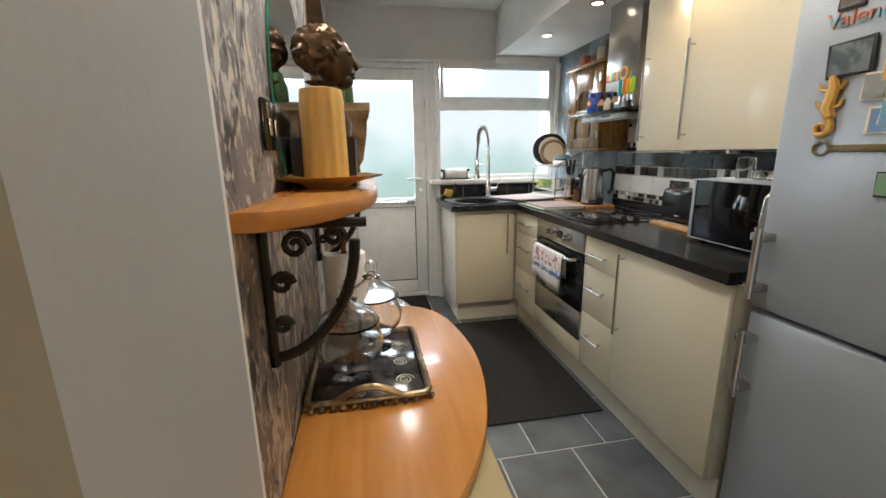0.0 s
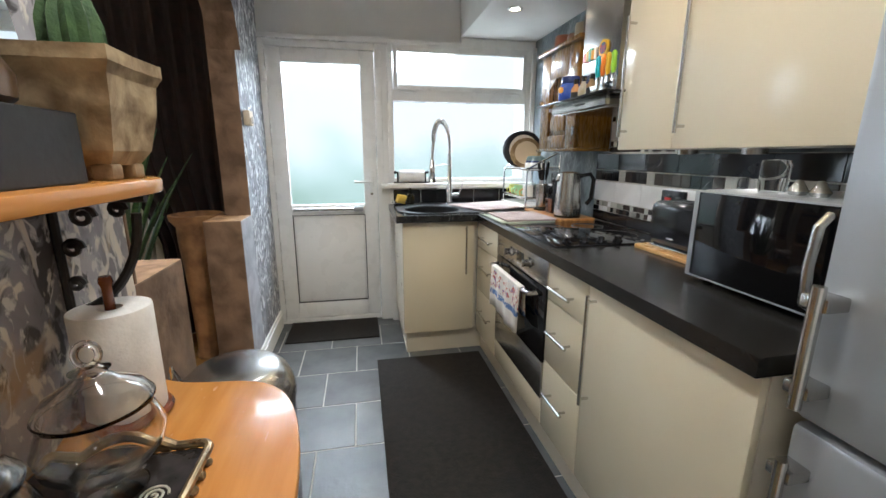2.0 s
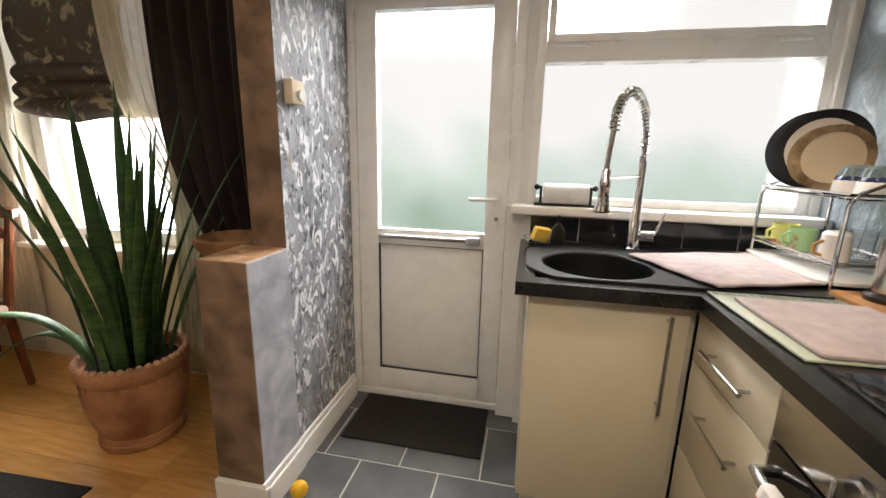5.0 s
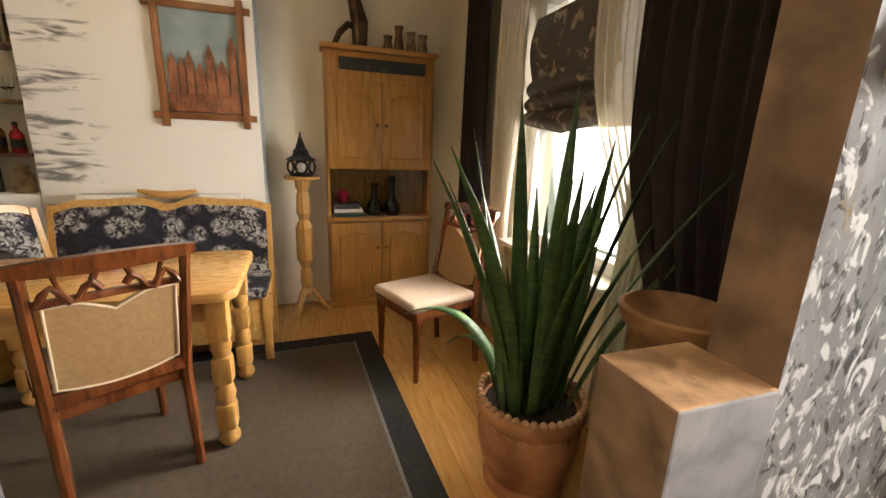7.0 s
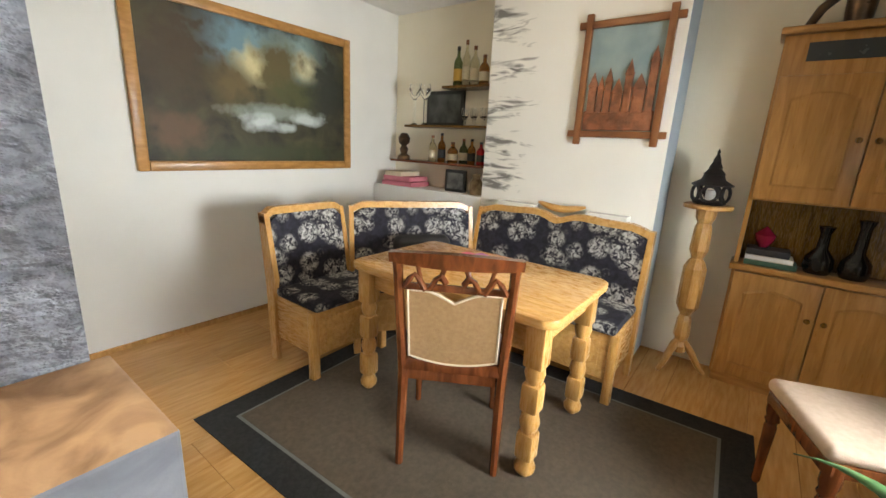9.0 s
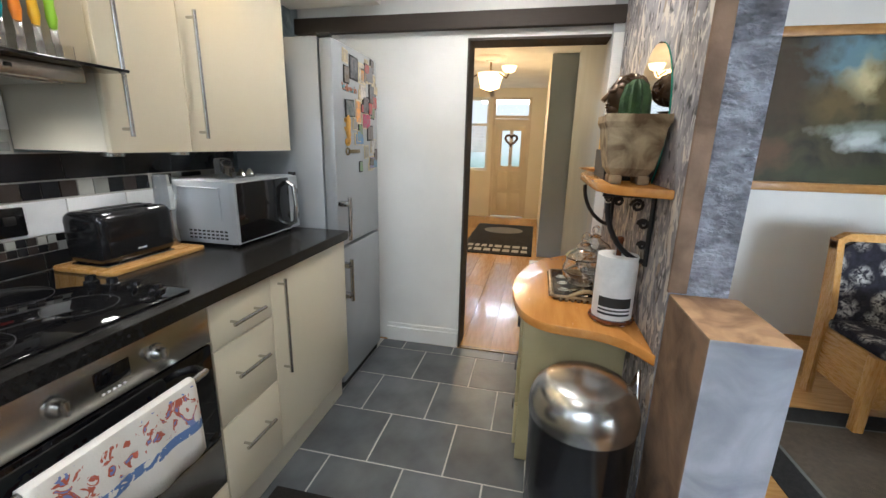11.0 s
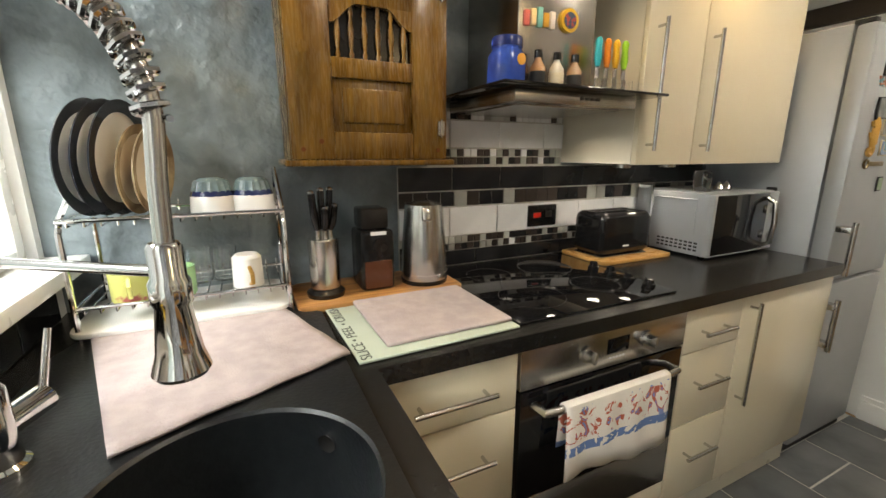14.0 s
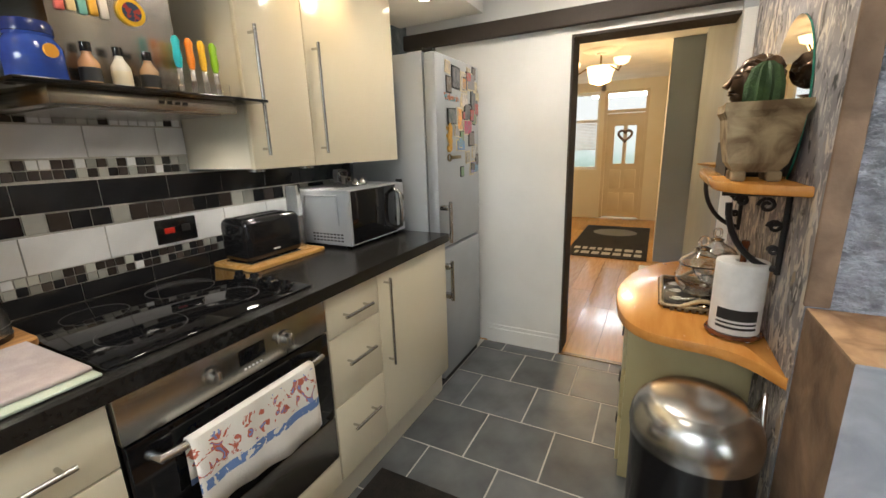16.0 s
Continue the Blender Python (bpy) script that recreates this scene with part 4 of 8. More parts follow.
def dining_chair(label, m):
    """An upholstered chair; its seat runs forwards along +y from a raked back."""
    e = thing("dining_chair", label, "chair", (0, 0, 0), group="dining chairs", world_built=False)
    e.matrix_world = m
    H, sw = 0.945, 0.43

    def yb(z):
        return -0.19 - 0.22 * max(0.0, z - 0.42) - 0.10 * max(0.0, 0.42 - z)
    for sx in (-1, 1):
        pts = [(sx * (0.195 + 0.02 * max(0, z - 0.4)), yb(z), z) for z in (0.008, 0.1, 0.2, 0.3, 0.42, 0.55, 0.7, 0.85, 0.93)]
        part("back_leg", tube(pts, [0.017, 0.018, 0.02, 0.021, 0.022, 0.021, 0.019, 0.018, 0.02], 8), WALNUT, e)
        part("front_leg", lathe([(0.012, 0.008), (0.016, 0.02), (0.015, 0.06), (0.018, 0.15), (0.022, 0.27), (0.018, 0.285), (0.026, 0.3), (0.022, 0.315), (0.028, 0.335), (0.028, 0.41)], 12, at=(sx * 0.19, 0.21, 0)), WALNUT, e)
    bm = bmesh.new()
    k = 16
    cols = []
    for i in range(k + 1):
        u = -1 + 2 * i / k
        x, curve = 0.232 * u, -0.02 * (1 - u * u)
        z0, z1 = 0.885 + 0.01 * u * u, H - 0.012 * u * u
        cols.append([bm.verts.new((x, yb(z) + curve + dy, z)) for z, dy in ((z0, -0.014), (z0, 0.014), (z1, 0.016), (z1, -0.02))])
    for p, q in zip(cols, cols[1:]):
        for j in range(4):
            bm.faces.new((p[j], p[(j + 1) % 4], q[(j + 1) % 4], q[j]))
    bm.faces.new(cols[0])
    bm.faces.new(cols[-1])
    part("top_rail", bm, WALNUT, e, "curved carved top rail")
    bm = bmesh.new()
    for sx in (-1, 1):
        tube([(sx * (0.03 + 0.15 * i / 8), yb(0.83) - 0.012, 0.825 + 0.028 * math.sin(i * 1.3)) for i in range(9)], [0.012, 0.014, 0.011, 0.009, 0.013, 0.012, 0.009, 0.012, 0.009], 8, bm)
        C((sx * 0.055, yb(0.85), 0.835), (sx * 0.035, yb(0.89), 0.89), 0.010, n=8, bm=bm)
        C((sx * 0.12, yb(0.85), 0.825), (sx * 0.135, yb(0.89), 0.89), 0.008, n=8, bm=bm)
    B(-0.19, yb(0.8) - 0.014, 0.79, 0.19, yb(0.8) + 0.012, 0.815, 0.006, bm)
    part("fretwork", bm, WALNUT, e, "carved pierced scrollwork")

    def panel(off, y0, y1):
        bmp = bmesh.new()
        top = [(u, 0.79 - 0.03 * abs(u) ** 0.5 * 0 - (0.045 * max(0.0, 1 - abs(u) / 0.55) ** 1.2)) for u in [-1 + i / 8 for i in range(17)]]
        bot = [(u, 0.50 - 0.03 * (1 - u * u)) for u in [1 - i / 8 for i in range(17)]]
        ring = [(u * (0.168 - off), z + (-off if i < 17 else off)) for i, (u, z) in enumerate(top + bot)]
        f0 = [bmp.verts.new((x, yb(z) + y0, z)) for x, z in ring]
        f1 = [bmp.verts.new((x, yb(z) + y1, z)) for x, z in ring]
        bmp.faces.new(f0)
        bmp.faces.new(f1)
        for i in range(len(ring)):
            j = (i + 1) % len(ring)
            bmp.faces.new((f0[i], f0[j], f1[j], f1[i]))
        return bmp, [(x, yb(z) + y0, z) for x, z in ring]
    bmp, edge = panel(0.0, -0.012, 0.016)
    bp = part("back_panel", bmp, BEIGE, e, "beige upholstered back panel")
    part("piping", tube(edge, 0.0045, 6, closed=True), PIPING, bp)
    part("lower_back_rail", B(-0.19, yb(0.47) - 0.012, 0.43, 0.19, yb(0.47) + 0.012, 0.48, 0.006), WALNUT, e)
    bm = bmesh.new()
    fl = [(-0.215, 0.23), (-0.19, 0.245), (0.19, 0.245), (0.215, 0.23), (0.2, -0.19), (-0.2, -0.19)]
    part("seat_rail", slab(fl, 0.375, 0.425, 0.005), WALNUT, e)
    bm = B(-0.215, -0.185, 0.42, 0.215, 0.25, 0.475, 0.024, seg=4)
    part("seat", bm, SEATCLOTH, e, "pale cloth padded seat")
    return e


# back feet of the first chair stand away from the table, its seat under it
dining_chair("dark walnut dining chair with beige upholstered back", pose(-0.895, 1.96, 0, 0, 0, 121))
dining_chair("dark walnut chair with pale seat by the window", pose(-1.38, 3.36, 0, 0, 0, -160))

rug = thing("rug", "taupe flatweave rug with charcoal border", "rug", (-1.0, 2.05, 0))
RM = pose(-1.003, 2.05, 0, 0, 0, 2.6)
for nm, inset, z0, z1, mt_, lab in (("border", 0, 0.001, 0.007, RUGEDGE, "charcoal ribbed border"), ("stripe", 0.13, 0.0065, 0.0085, RUGLINE, "grey stripe"), ("field", 0.145, 0.008, 0.0105, RUGMID, "")):
    part(nm, moved(boxes((-0.785 + inset, -1.075 + inset, z0, 0.785 - inset, 1.075 - inset, z1)), RM), mt_, rug, lab)

# hutch
hx = -2.30
hu = thing("hutch_cabinet", "tall pine hutch with arched doors and open shelf", "cabinet", (-2.4, 3.24, 0))
HY0, HY1 = 2.845, 3.64
part("lower_body", B(-2.495, HY0, 0.06, hx - 0.02, HY1, 0.70, 0.004), OLDPINE, hu)
part("plinth", B(-2.49, HY0 + 0.01, 0.0, hx - 0.03, HY1 - 0.01, 0.06, 0.004), OLDPINEH, hu)
part("counter", B(-2.497, HY0 - 0.015, 0.70, hx + 0.012, HY1 + 0.01, 0.735, 0.006), OLDPINEH, hu)
part("back_board", boxes((-2.497, HY0, 0.736, -2.48, HY1, 1.09)), OAKDK, hu)
part("side", boxes((-2.497, HY0, 0.736, hx - 0.04, HY0 + 0.022, 1.09)), OLDPINE, hu)
part("side", boxes((-2.497, HY1 - 0.022, 0.736, hx - 0.04, HY1, 1.09)), OLDPINE, hu)
part("upper_body", B(-2.497, HY0, 1.09, hx - 0.02, HY1, 1.9, 0.004), OLDPINE, hu)
part("cornice", B(-2.497, HY0 - 0.02, 1.9, hx + 0.015, HY1 + 0.02, 1.935, 0.008), OLDPINEH, hu)
part("glass_strip", boxes((hx - 0.021, HY0 + 0.1, 1.775, hx - 0.017, HY1 - 0.07, 1.86)), mat("smoked_strip", (0.05, 0.055, 0.06), 0.25), hu, "dark smoked glass strip")
for z0, z1 in ((0.075, 0.69), (1.1, 1.71)):
    for y0, y1, ky in ((HY0 + 0.015, (HY0 + HY1) / 2 - 0.003, 1), ((HY0 + HY1) / 2 + 0.003, HY1 - 0.015, -1)):
        dd = part("door", B(hx - 0.02, y0, z0, hx, y1, z1, 0.004), OLDPINE, hu)
        ol = [(y0 + 0.06, z0 + 0.07), (y1 - 0.06, z0 + 0.07)] + [(y1 - 0.06 - (y1 - y0 - 0.12) * i / 10, z1 - 0.11 + 0.035 * math.sin(math.pi * i / 10)) for i in range(11)]
        bm = bmesh.new()
        f0 = [bm.verts.new((hx, y, z)) for y, z in ol]
        cy, cz = (y0 + y1) / 2, (z0 + z1) / 2
        f1 = [bm.verts.new((hx + 0.007, cy + (y - cy) * 0.93, cz + (z - cz) * 0.95)) for y, z in ol]
        bm.faces.new(f1)
        for i in range(len(ol)):
            j = (i + 1) % len(ol)
            bm.faces.new((f0[i], f0[j], f1[j], f1[i]))
        part("raised_panel", bm, OLDPINE, dd, smooth=False)
        yk = y1 - 0.03 if ky > 0 else y0 + 0.03
        part("knob", lathe([(0.006, 0), (0.007, 0.012), (0.014, 0.02), (0.012, 0.028), (0, 0.03)], 12, m=pose(hx, yk, z0 + (0.31 if z0 > 1 else 0.42), 0, 90, 0)), OAKDK, dd)

# pedestal with lantern
pd = thing("pedestal_stand", "turned pine pedestal on three splayed feet", "plant stand", (-2.32, 2.67, 0))
part("top", lathe([(0.12, 1.015), (0.125, 1.02), (0.125, 1.035), (0.118, 1.04), (0, 1.04)], 32, at=(-2.32, 2.67, 0)), PINE, pd)
part("column", lathe([(0.04, 0.12), (0.045, 0.16), (0.03, 0.19), (0.045, 0.23), (0.04, 0.33), (0.03, 0.36), (0.062, 0.42), (0.062, 0.66), (0.045, 0.70), (0.03, 0.72), (0.05, 0.77), (0.045, 0.9), (0.035, 0.93), (0.05, 0.96), (0.055, 1.015)], 8, at=(-2.32, 2.67, 0)), PINE, pd, smooth=False)
for a in (90, 210, 330):
    c, s_ = math.cos(radians(a)), math.sin(radians(a))
    part("foot", tube([(-2.32 + r * c, 2.67 + r * s_, z) for r, z in ((0.02, 0.19), (0.07, 0.13), (0.12, 0.05), (0.155, 0.012))], [0.02, 0.022, 0.018, 0.013], 8), PINE, pd)
ln = thing("lantern", "black metal lantern with round openings and pagoda roof", "lantern", (-2.32, 2.67, 1.04))
LX, LY = -2.32, 2.67
part("base", lathe([(0.075, 1.04), (0.085, 1.05), (0.07, 1.06), (0, 1.06)], 24, at=(LX, LY, 0)), IRON, ln)
part("roof", lathe([(0.1, 1.145), (0.105, 1.152), (0.06, 1.18), (0.05, 1.205), (0.055, 1.21), (0.03, 1.24), (0.034, 1.245), (0.018, 1.28), (0.02, 1.285), (0.006, 1.32), (0.009, 1.33), (0, 1.35)], 24, at=(LX, LY, 0)), IRON, ln)
for i in range(6):
    a = radians(60 * i)
    cx, cy = LX + 0.083 * math.cos(a), LY + 0.083 * math.sin(a)
    ring = [(cx - math.sin(a) * 0.04 * math.cos(t), cy + math.cos(a) * 0.04 * math.cos(t), 1.102 + 0.042 * math.sin(t)) for t in [2 * math.pi * j / 18 for j in range(18)]]
    part("ring", tube(ring, 0.008, 6, closed=True), IRON, ln)
part("candle", lathe([(0.025, 1.06), (0.025, 1.12), (0, 1.12)], 14, at=(LX, LY, 0)), CERAMIC, ln)

# snake plant in a terracotta pot
PX, PY = -0.37, 3.475
pt = thing("plant_pot", "large terracotta pot with embossed rim on a saucer", "plant pot", (PX, PY, 0))
part("saucer", lathe([(0.129, 0.0), (0.159, 0.01), (0.163, 0.035), (0.150, 0.035), (0.138, 0.015)], 36, at=(PX, PY, 0)), TERRA, pt)
part("body", lathe([(0.15, 0.016), (0.156, 0.05), (0.15, 0.062), (0.172, 0.12), (0.19, 0.2), (0.196, 0.26), (0.19, 0.31), (0.196, 0.322), (0.206, 0.335), (0.208, 0.37), (0.2, 0.39), (0.185, 0.39), (0.181, 0.35), (0.163, 0.34)], 40, at=(PX, PY, 0)), TERRA, pt)
for i in range(40):
    a = 2 * math.pi * i / 40
    part("bead", lathe([(0.013, 0.0), (0.014, 0.008), (0.008, 0.016), (0, 0.018)], 8, at=(PX + 0.194 * math.cos(a), PY + 0.194 * math.sin(a), 0.385)), PALETERRA, pt)
for i in range(20):
    a = 2 * math.pi * i / 20
    bm = lathe([(0.02, -0.004), (0.016, 0.003), (0, 0.006)], 8, m=Matrix.Translation((PX + 0.191 * math.cos(a), PY + 0.191 * math.sin(a), 0.30)) @ pose(0, 0, 0, 0, 90, math.degrees(a)))
    part("relief", bm, TERRA, pt)
part("soil", lathe([(0.176, 0.345), (0.103, 0.352), (0, 0.355)], 24, at=(PX, PY, 0)), SOIL, pt)
sp_ = thing("snake_plant", "tall snake plant with dark sword-shaped leaves", "plant", (PX, PY, 0.35))
rl = random.Random(7)
LEAVES = [(-58, 0.85, 0.95), (-30, 0.7, 1.0), (5, 0.5, 1.0), (30, 0.75, 0.9), (60, 0.95, 0.85), (110, 0.5, 0.8), (150, 0.45, 0.7), (200, 0.55, 0.75), (240, 0.6, 0.8), (290, 0.75, 0.9), (-10, 0.25, 0.85), (170, 0.2, 0.75), (80, 0.3, 0.6), (-75, 0.4, 0.7), (20, 0.62, 0.62), (130, 0.7, 0.5), (260, 0.35, 0.66), (310, 0.55, 0.6), (-45, 0.35, 1.02), (-20, 0.95, 0.8), (15, 0.28, 0.92), (45, 0.45, 1.0), (75, 0.7, 0.72), (95, 0.2, 0.9), (225, 0.3, 0.95), (275, 0.5, 0.72), (330, 0.9, 0.9), (345, 0.15, 1.05)]


def sword(base, azim, leanout, length, width, droop=0.0):
    bm = bmesh.new()
    k = 14
    d = Vector((math.cos(azim), math.sin(azim), 0))
    s = Vector((-d.y, d.x, 0))
    tw = rl.uniform(-0.7, 0.7)
    rows = []
    for i in range(k + 1):
        u = i / k
        out = leanout * length * (0.35 * u + 0.25 * u * u) + droop * u ** 2.2
        z = length * (u - 0.12 * leanout * u * u) - droop * 1.3 * u ** 3
        p = base + d * out + Vector((0, 0, z))
        wd = width * (0.55 + 0.9 * u - 1.1 * u * u) * (1 - u ** 7) if u < 1 else 0.001
        sd = (s * math.cos(tw * u) + d * math.sin(tw * u))
        fold = d * 0.25 * wd
        rows.append([bm.verts.new(p - sd * wd + fold), bm.verts.new(p), bm.verts.new(p + sd * wd + fold)])
    for p, q in zip(rows, rows[1:]):
        bm.faces.new((p[0], p[1], q[1], q[0]))
        bm.faces.new((p[1], p[2], q[2], q[1]))
    return bm


for az, lo, ln_ in LEAVES:
    a = radians(az)
    base = Vector((PX + 0.11 * math.cos(a) * rl.uniform(0.4, 1.2), PY + 0.11 * math.sin(a) * rl.uniform(0.5, 1.4), 0.34))
    lf = part("leaf", sword(base, a, lo * 0.9, ln_ * 1.1, rl.uniform(0.023, 0.037)), LEAF, sp_)
    md = lf.modifiers.new("thickness", "SOLIDIFY")
    md.thickness = 0.004
for az, ln_, dr in ((190, 0.42, 0.3), (215, 0.62, 0.3)):
    lf = part("leaf", sword(Vector((PX - 0.1, PY - 0.08, 0.34)), radians(az), 0.6, ln_, 0.042, dr), LEAF, sp_, "drooping leaf")
    md = lf.modifiers.new("thickness", "SOLIDIFY")
    md.thickness = 0.004

urn = solo("urn", lathe([(0.09, 0.0), (0.1, 0.02), (0.085, 0.06), (0.09, 0.3), (0.1, 0.55), (0.115, 0.75), (0.115, 0.83), (0.145, 0.87), (0.15, 0.9), (0.135, 0.905), (0.11, 0.87), (0.09, 0.7), (0, 0.68)], 32, at=(0.08, 3.6, 0)), mat("ochre_carved_wood", (0.36, 0.19, 0.08), 0.6, col2=(0.15, 0.07, 0.03), scale=9, bump=0.5, bscale=30), "tall carved brown wooden urn by the wall", "urn", smooth=True)

# dining window, blind and curtains
w1 = thing("window_dining", "white sash window with deep sill", "window", ((WX0 + WX1) / 2, 4.05, WZ0))
part("window_frame", boxes((WX0, 4.02, WZ0, WX0 + 0.07, 4.1, WZ1), (WX1 - 0.07, 4.02, WZ0, WX1, 4.1, WZ1), (WX0 + 0.07, 4.02, WZ0, WX1 - 0.07, 4.1, WZ0 + 0.07), (WX0 + 0.07, 4.02, WZ1 - 0.07, WX1 - 0.07, 4.1, WZ1), (WX0 + 0.07, 4.02, 1.4, WX1 - 0.07, 4.1, 1.46), bevel=0.004), UPVC, w1)
part("pane", boxes((WX0 + 0.06, 4.055, WZ0 + 0.06, WX1 - 0.06, 4.061, 1.41)), CLEAR, w1).visible_shadow = False
part("pane", boxes((WX0 + 0.06, 4.055, 1.45, WX1 - 0.06, 4.061, WZ1 - 0.06)), CLEAR, w1).visible_shadow = False
part("window_sill", B(WX0 - 0.03, 3.86, WZ0 - 0.03, WX1 + 0.03, 4.02, WZ0, 0.006), UPVC, w1)
DAMASK = wallpaper("brown_damask_blind", ((0.085, 0.07, 0.058), (0.06, 0.048, 0.04)), 9, (1, 1, 1), (((0.34, 0.28, 0.2), 0.57, 1.0),))
bl = thing("roman_blind", "brown damask roman blind, half raised", "blind", (-0.97, 3.98, 1.45))
for i, (z0, z1) in enumerate(((1.66, 2.0), (1.57, 1.67), (1.49, 1.58), (1.42, 1.5))):
    bm = bmesh.new()
    k = 20
    rows = []
    for j in range(7):
        v = j / 6
        rows.append([bm.verts.new((-1.46 + 0.74 * q / k, 3.985 - 0.035 * math.sin(math.pi * v) - 0.006 * i, z0 + (z1 - z0) * v - (0.05 * (1 - v) * (1 - abs(2 * q / k - 1)) if i == 3 else 0))) for q in range(k + 1)])
    for p, q in zip(rows, rows[1:]):
        for j in range(k):
            bm.faces.new((p[j], p[j + 1], q[j + 1], q[j]))
    part("fold", bm, DAMASK, bl)
SHEER = mat("cream_sheer_voile", (0.8, 0.75, 0.62), 0.8, scale=30, alpha=0.62)


def drape(name, label, material, x0, x1, y, z0, z1, waves, depth, pull=None, tie=0.0):
    """A gathered curtain; pull: (x, z) to which it is drawn aside."""
    bm = bmesh.new()
    k, r = waves * 8, 22
    rows = []
    for j in range(r + 1):
        v = j / r
        z = z1 + (z0 - z1) * v
        row = []
        for i in range(k + 1):
            u = i / k
            x = x0 + (x1 - x0) * u
            if pull:
                g = math.exp(-((z - pull[1]) / 0.45) ** 2) if z > pull[1] else 1 - 0.25 * (pull[1] - z)
                x = x + (pull[0] + (u - 0.5) * tie - x) * g
            row.append(bm.verts.new((x, y + depth * math.sin(2 * math.pi * waves * u + 0.6 * math.sin(3 * v)) * (0.6 + 0.4 * v), z)))
        rows.append(row)
    for p, q in zip(rows, rows[1:]):
        for i in range(k):
            bm.faces.new((p[i], p[i + 1], q[i + 1], q[i]))
    ob = solo(name, bm, material, label, "curtain", smooth=True)
    md = ob.modifiers.new("thickness", "SOLIDIFY")
    md.thickness = 0.003
    return ob


drape("sheer_curtain", "cream voile curtain drawn to one side", SHEER, -1.78, -1.42, 3.90, 0.05, 2.3, 7, 0.02, (-1.62, 0.9), 0.26)
drape("sheer_curtain", "cream voile curtain drawn beside the window", SHEER, -0.82, -0.42, 3.90, 0.05, 2.3, 7, 0.018, (-0.4, 0.9), 0.2)
drape("curtain", "dark brown heavy curtain hanging to the floor", CURTAIN, -2.2, -1.8, 3.84, 0.03, 2.35, 6, 0.03)
drape("curtain", "dark brown heavy curtain beside the arch", CURTAIN, -0.47, 0.22, 3.83, 0.05, 2.35, 7, 0.03, (-0.02, 0.6), 0.42)
solo("curtain_pole", C((-2.2, 3.86, 2.36), (0.25, 3.86, 2.36), 0.014), OAKDK, "dark wooden curtain pole", "curtain pole", smooth=True)

# pictures
LAND = mat("dark_landscape_painting", (0.06, 0.05, 0.02), 0.62, col2=(0.012, 0.012, 0.006), scale=5, detail=8, distort=0.6)
n, l, b = nodes_of(LAND)
tc = n.new("ShaderNodeTexCoord")
base = b.inputs["Base Color"].links[0].from_socket


def blob(base, cx, cz, rx, rz, col, soft=0.5, wob=0.6):
    sep, nzz, c1 = n.new("ShaderNodeMapping"), n.new("ShaderNodeTexNoise"), n.new("ShaderNodeVectorMath")
    sep.inputs["Location"].default_value = (-cx / rx, 0, -cz / rz)
    sep.inputs["Scale"].default_value = (1 / rx, 0, 1 / rz)
    l.new(tc.outputs["Object"], sep.inputs[0])
    c1.operation = "LENGTH"
    l.new(sep.outputs[0], c1.inputs[0])
    nzz.inputs["Scale"].default_value, nzz.inputs["Detail"].default_value = 11, 6
    l.new(tc.outputs["Object"], nzz.inputs["Vector"])
    ad2, mr2, mx2 = n.new("ShaderNodeMath"), n.new("ShaderNodeMapRange"), n.new("ShaderNodeMix")
    ad2.operation, ad2.inputs[1].default_value = "MULTIPLY_ADD", wob * 2
    l.new(nzz.outputs[0], ad2.inputs[0])
    l.new(c1.outputs["Value"], ad2.inputs[2])
    mr2.inputs["From Min"].default_value, mr2.inputs["From Max"].default_value = 1 + wob + soft / 2, 1 + wob - soft / 2
    l.new(ad2.outputs[0], mr2.inputs[0])
    mx2.data_type = "RGBA"
    mx2.inputs["B"].default_value = (*col, 1)
    l.new(mr2.outputs[0], mx2.inputs["Factor"])
    l.new(base, mx2.inputs["A"])
    return mx2.outputs["Result"]


for cx, cz, rx, rz, col in ((-1.0, 1.86, 0.32, 0.17, (0.13, 0.22, 0.26)), (-1.4, 1.83, 0.28, 0.16, (0.2, 0.28, 0.27)), (-1.1, 1.74, 0.14, 0.1, (0.52, 0.44, 0.24)), (-1.52, 1.79, 0.12, 0.09, (0.5, 0.44, 0.27)), (-1.28, 1.74, 0.15, 0.19, (0.085, 0.065, 0.02)), (-0.93, 1.62, 0.16, 0.14, (0.1, 0.07, 0.022)), (-1.45, 1.6, 0.2, 0.1, (0.06, 0.06, 0.018)), (-1.7, 1.68, 0.17, 0.26, (0.016, 0.018, 0.01)), (-0.62, 1.72, 0.24, 0.34, (0.045, 0.028, 0.012)), (-1.25, 1.45, 0.3, 0.05, (0.2, 0.23, 0.2)), (-1.12, 1.385, 0.11, 0.05, (0.46, 0.5, 0.5)), (-1.5, 1.42, 0.13, 0.035, (0.42, 0.46, 0.46)), (-1.33, 1.36, 0.07, 0.03, (0.36, 0.4, 0.4)), (-1.2, 1.18, 0.6, 0.06, (0.03, 0.035, 0.012)), (-0.6, 1.3, 0.14, 0.1, (0.09, 0.05, 0.025))):
    base = blob(base, cx, cz, rx, rz, col, 0.9, 0.9)
l.new(base, b.inputs["Base Color"])
pic = thing("landscape_painting", "large dark woodland lake painting in an oak frame", "painting", (-1.15, 0.03, 1.06))
FRAMEW = mat("honey_oak_frame", (0.42, 0.21, 0.06), 0.35, col2=(0.3, 0.14, 0.035), scale=6, stretch=(2, 6, 6), coat=0.1)
fx0, fx1, fz0, fz1 = -1.915, -0.365, 1.06, 2.07
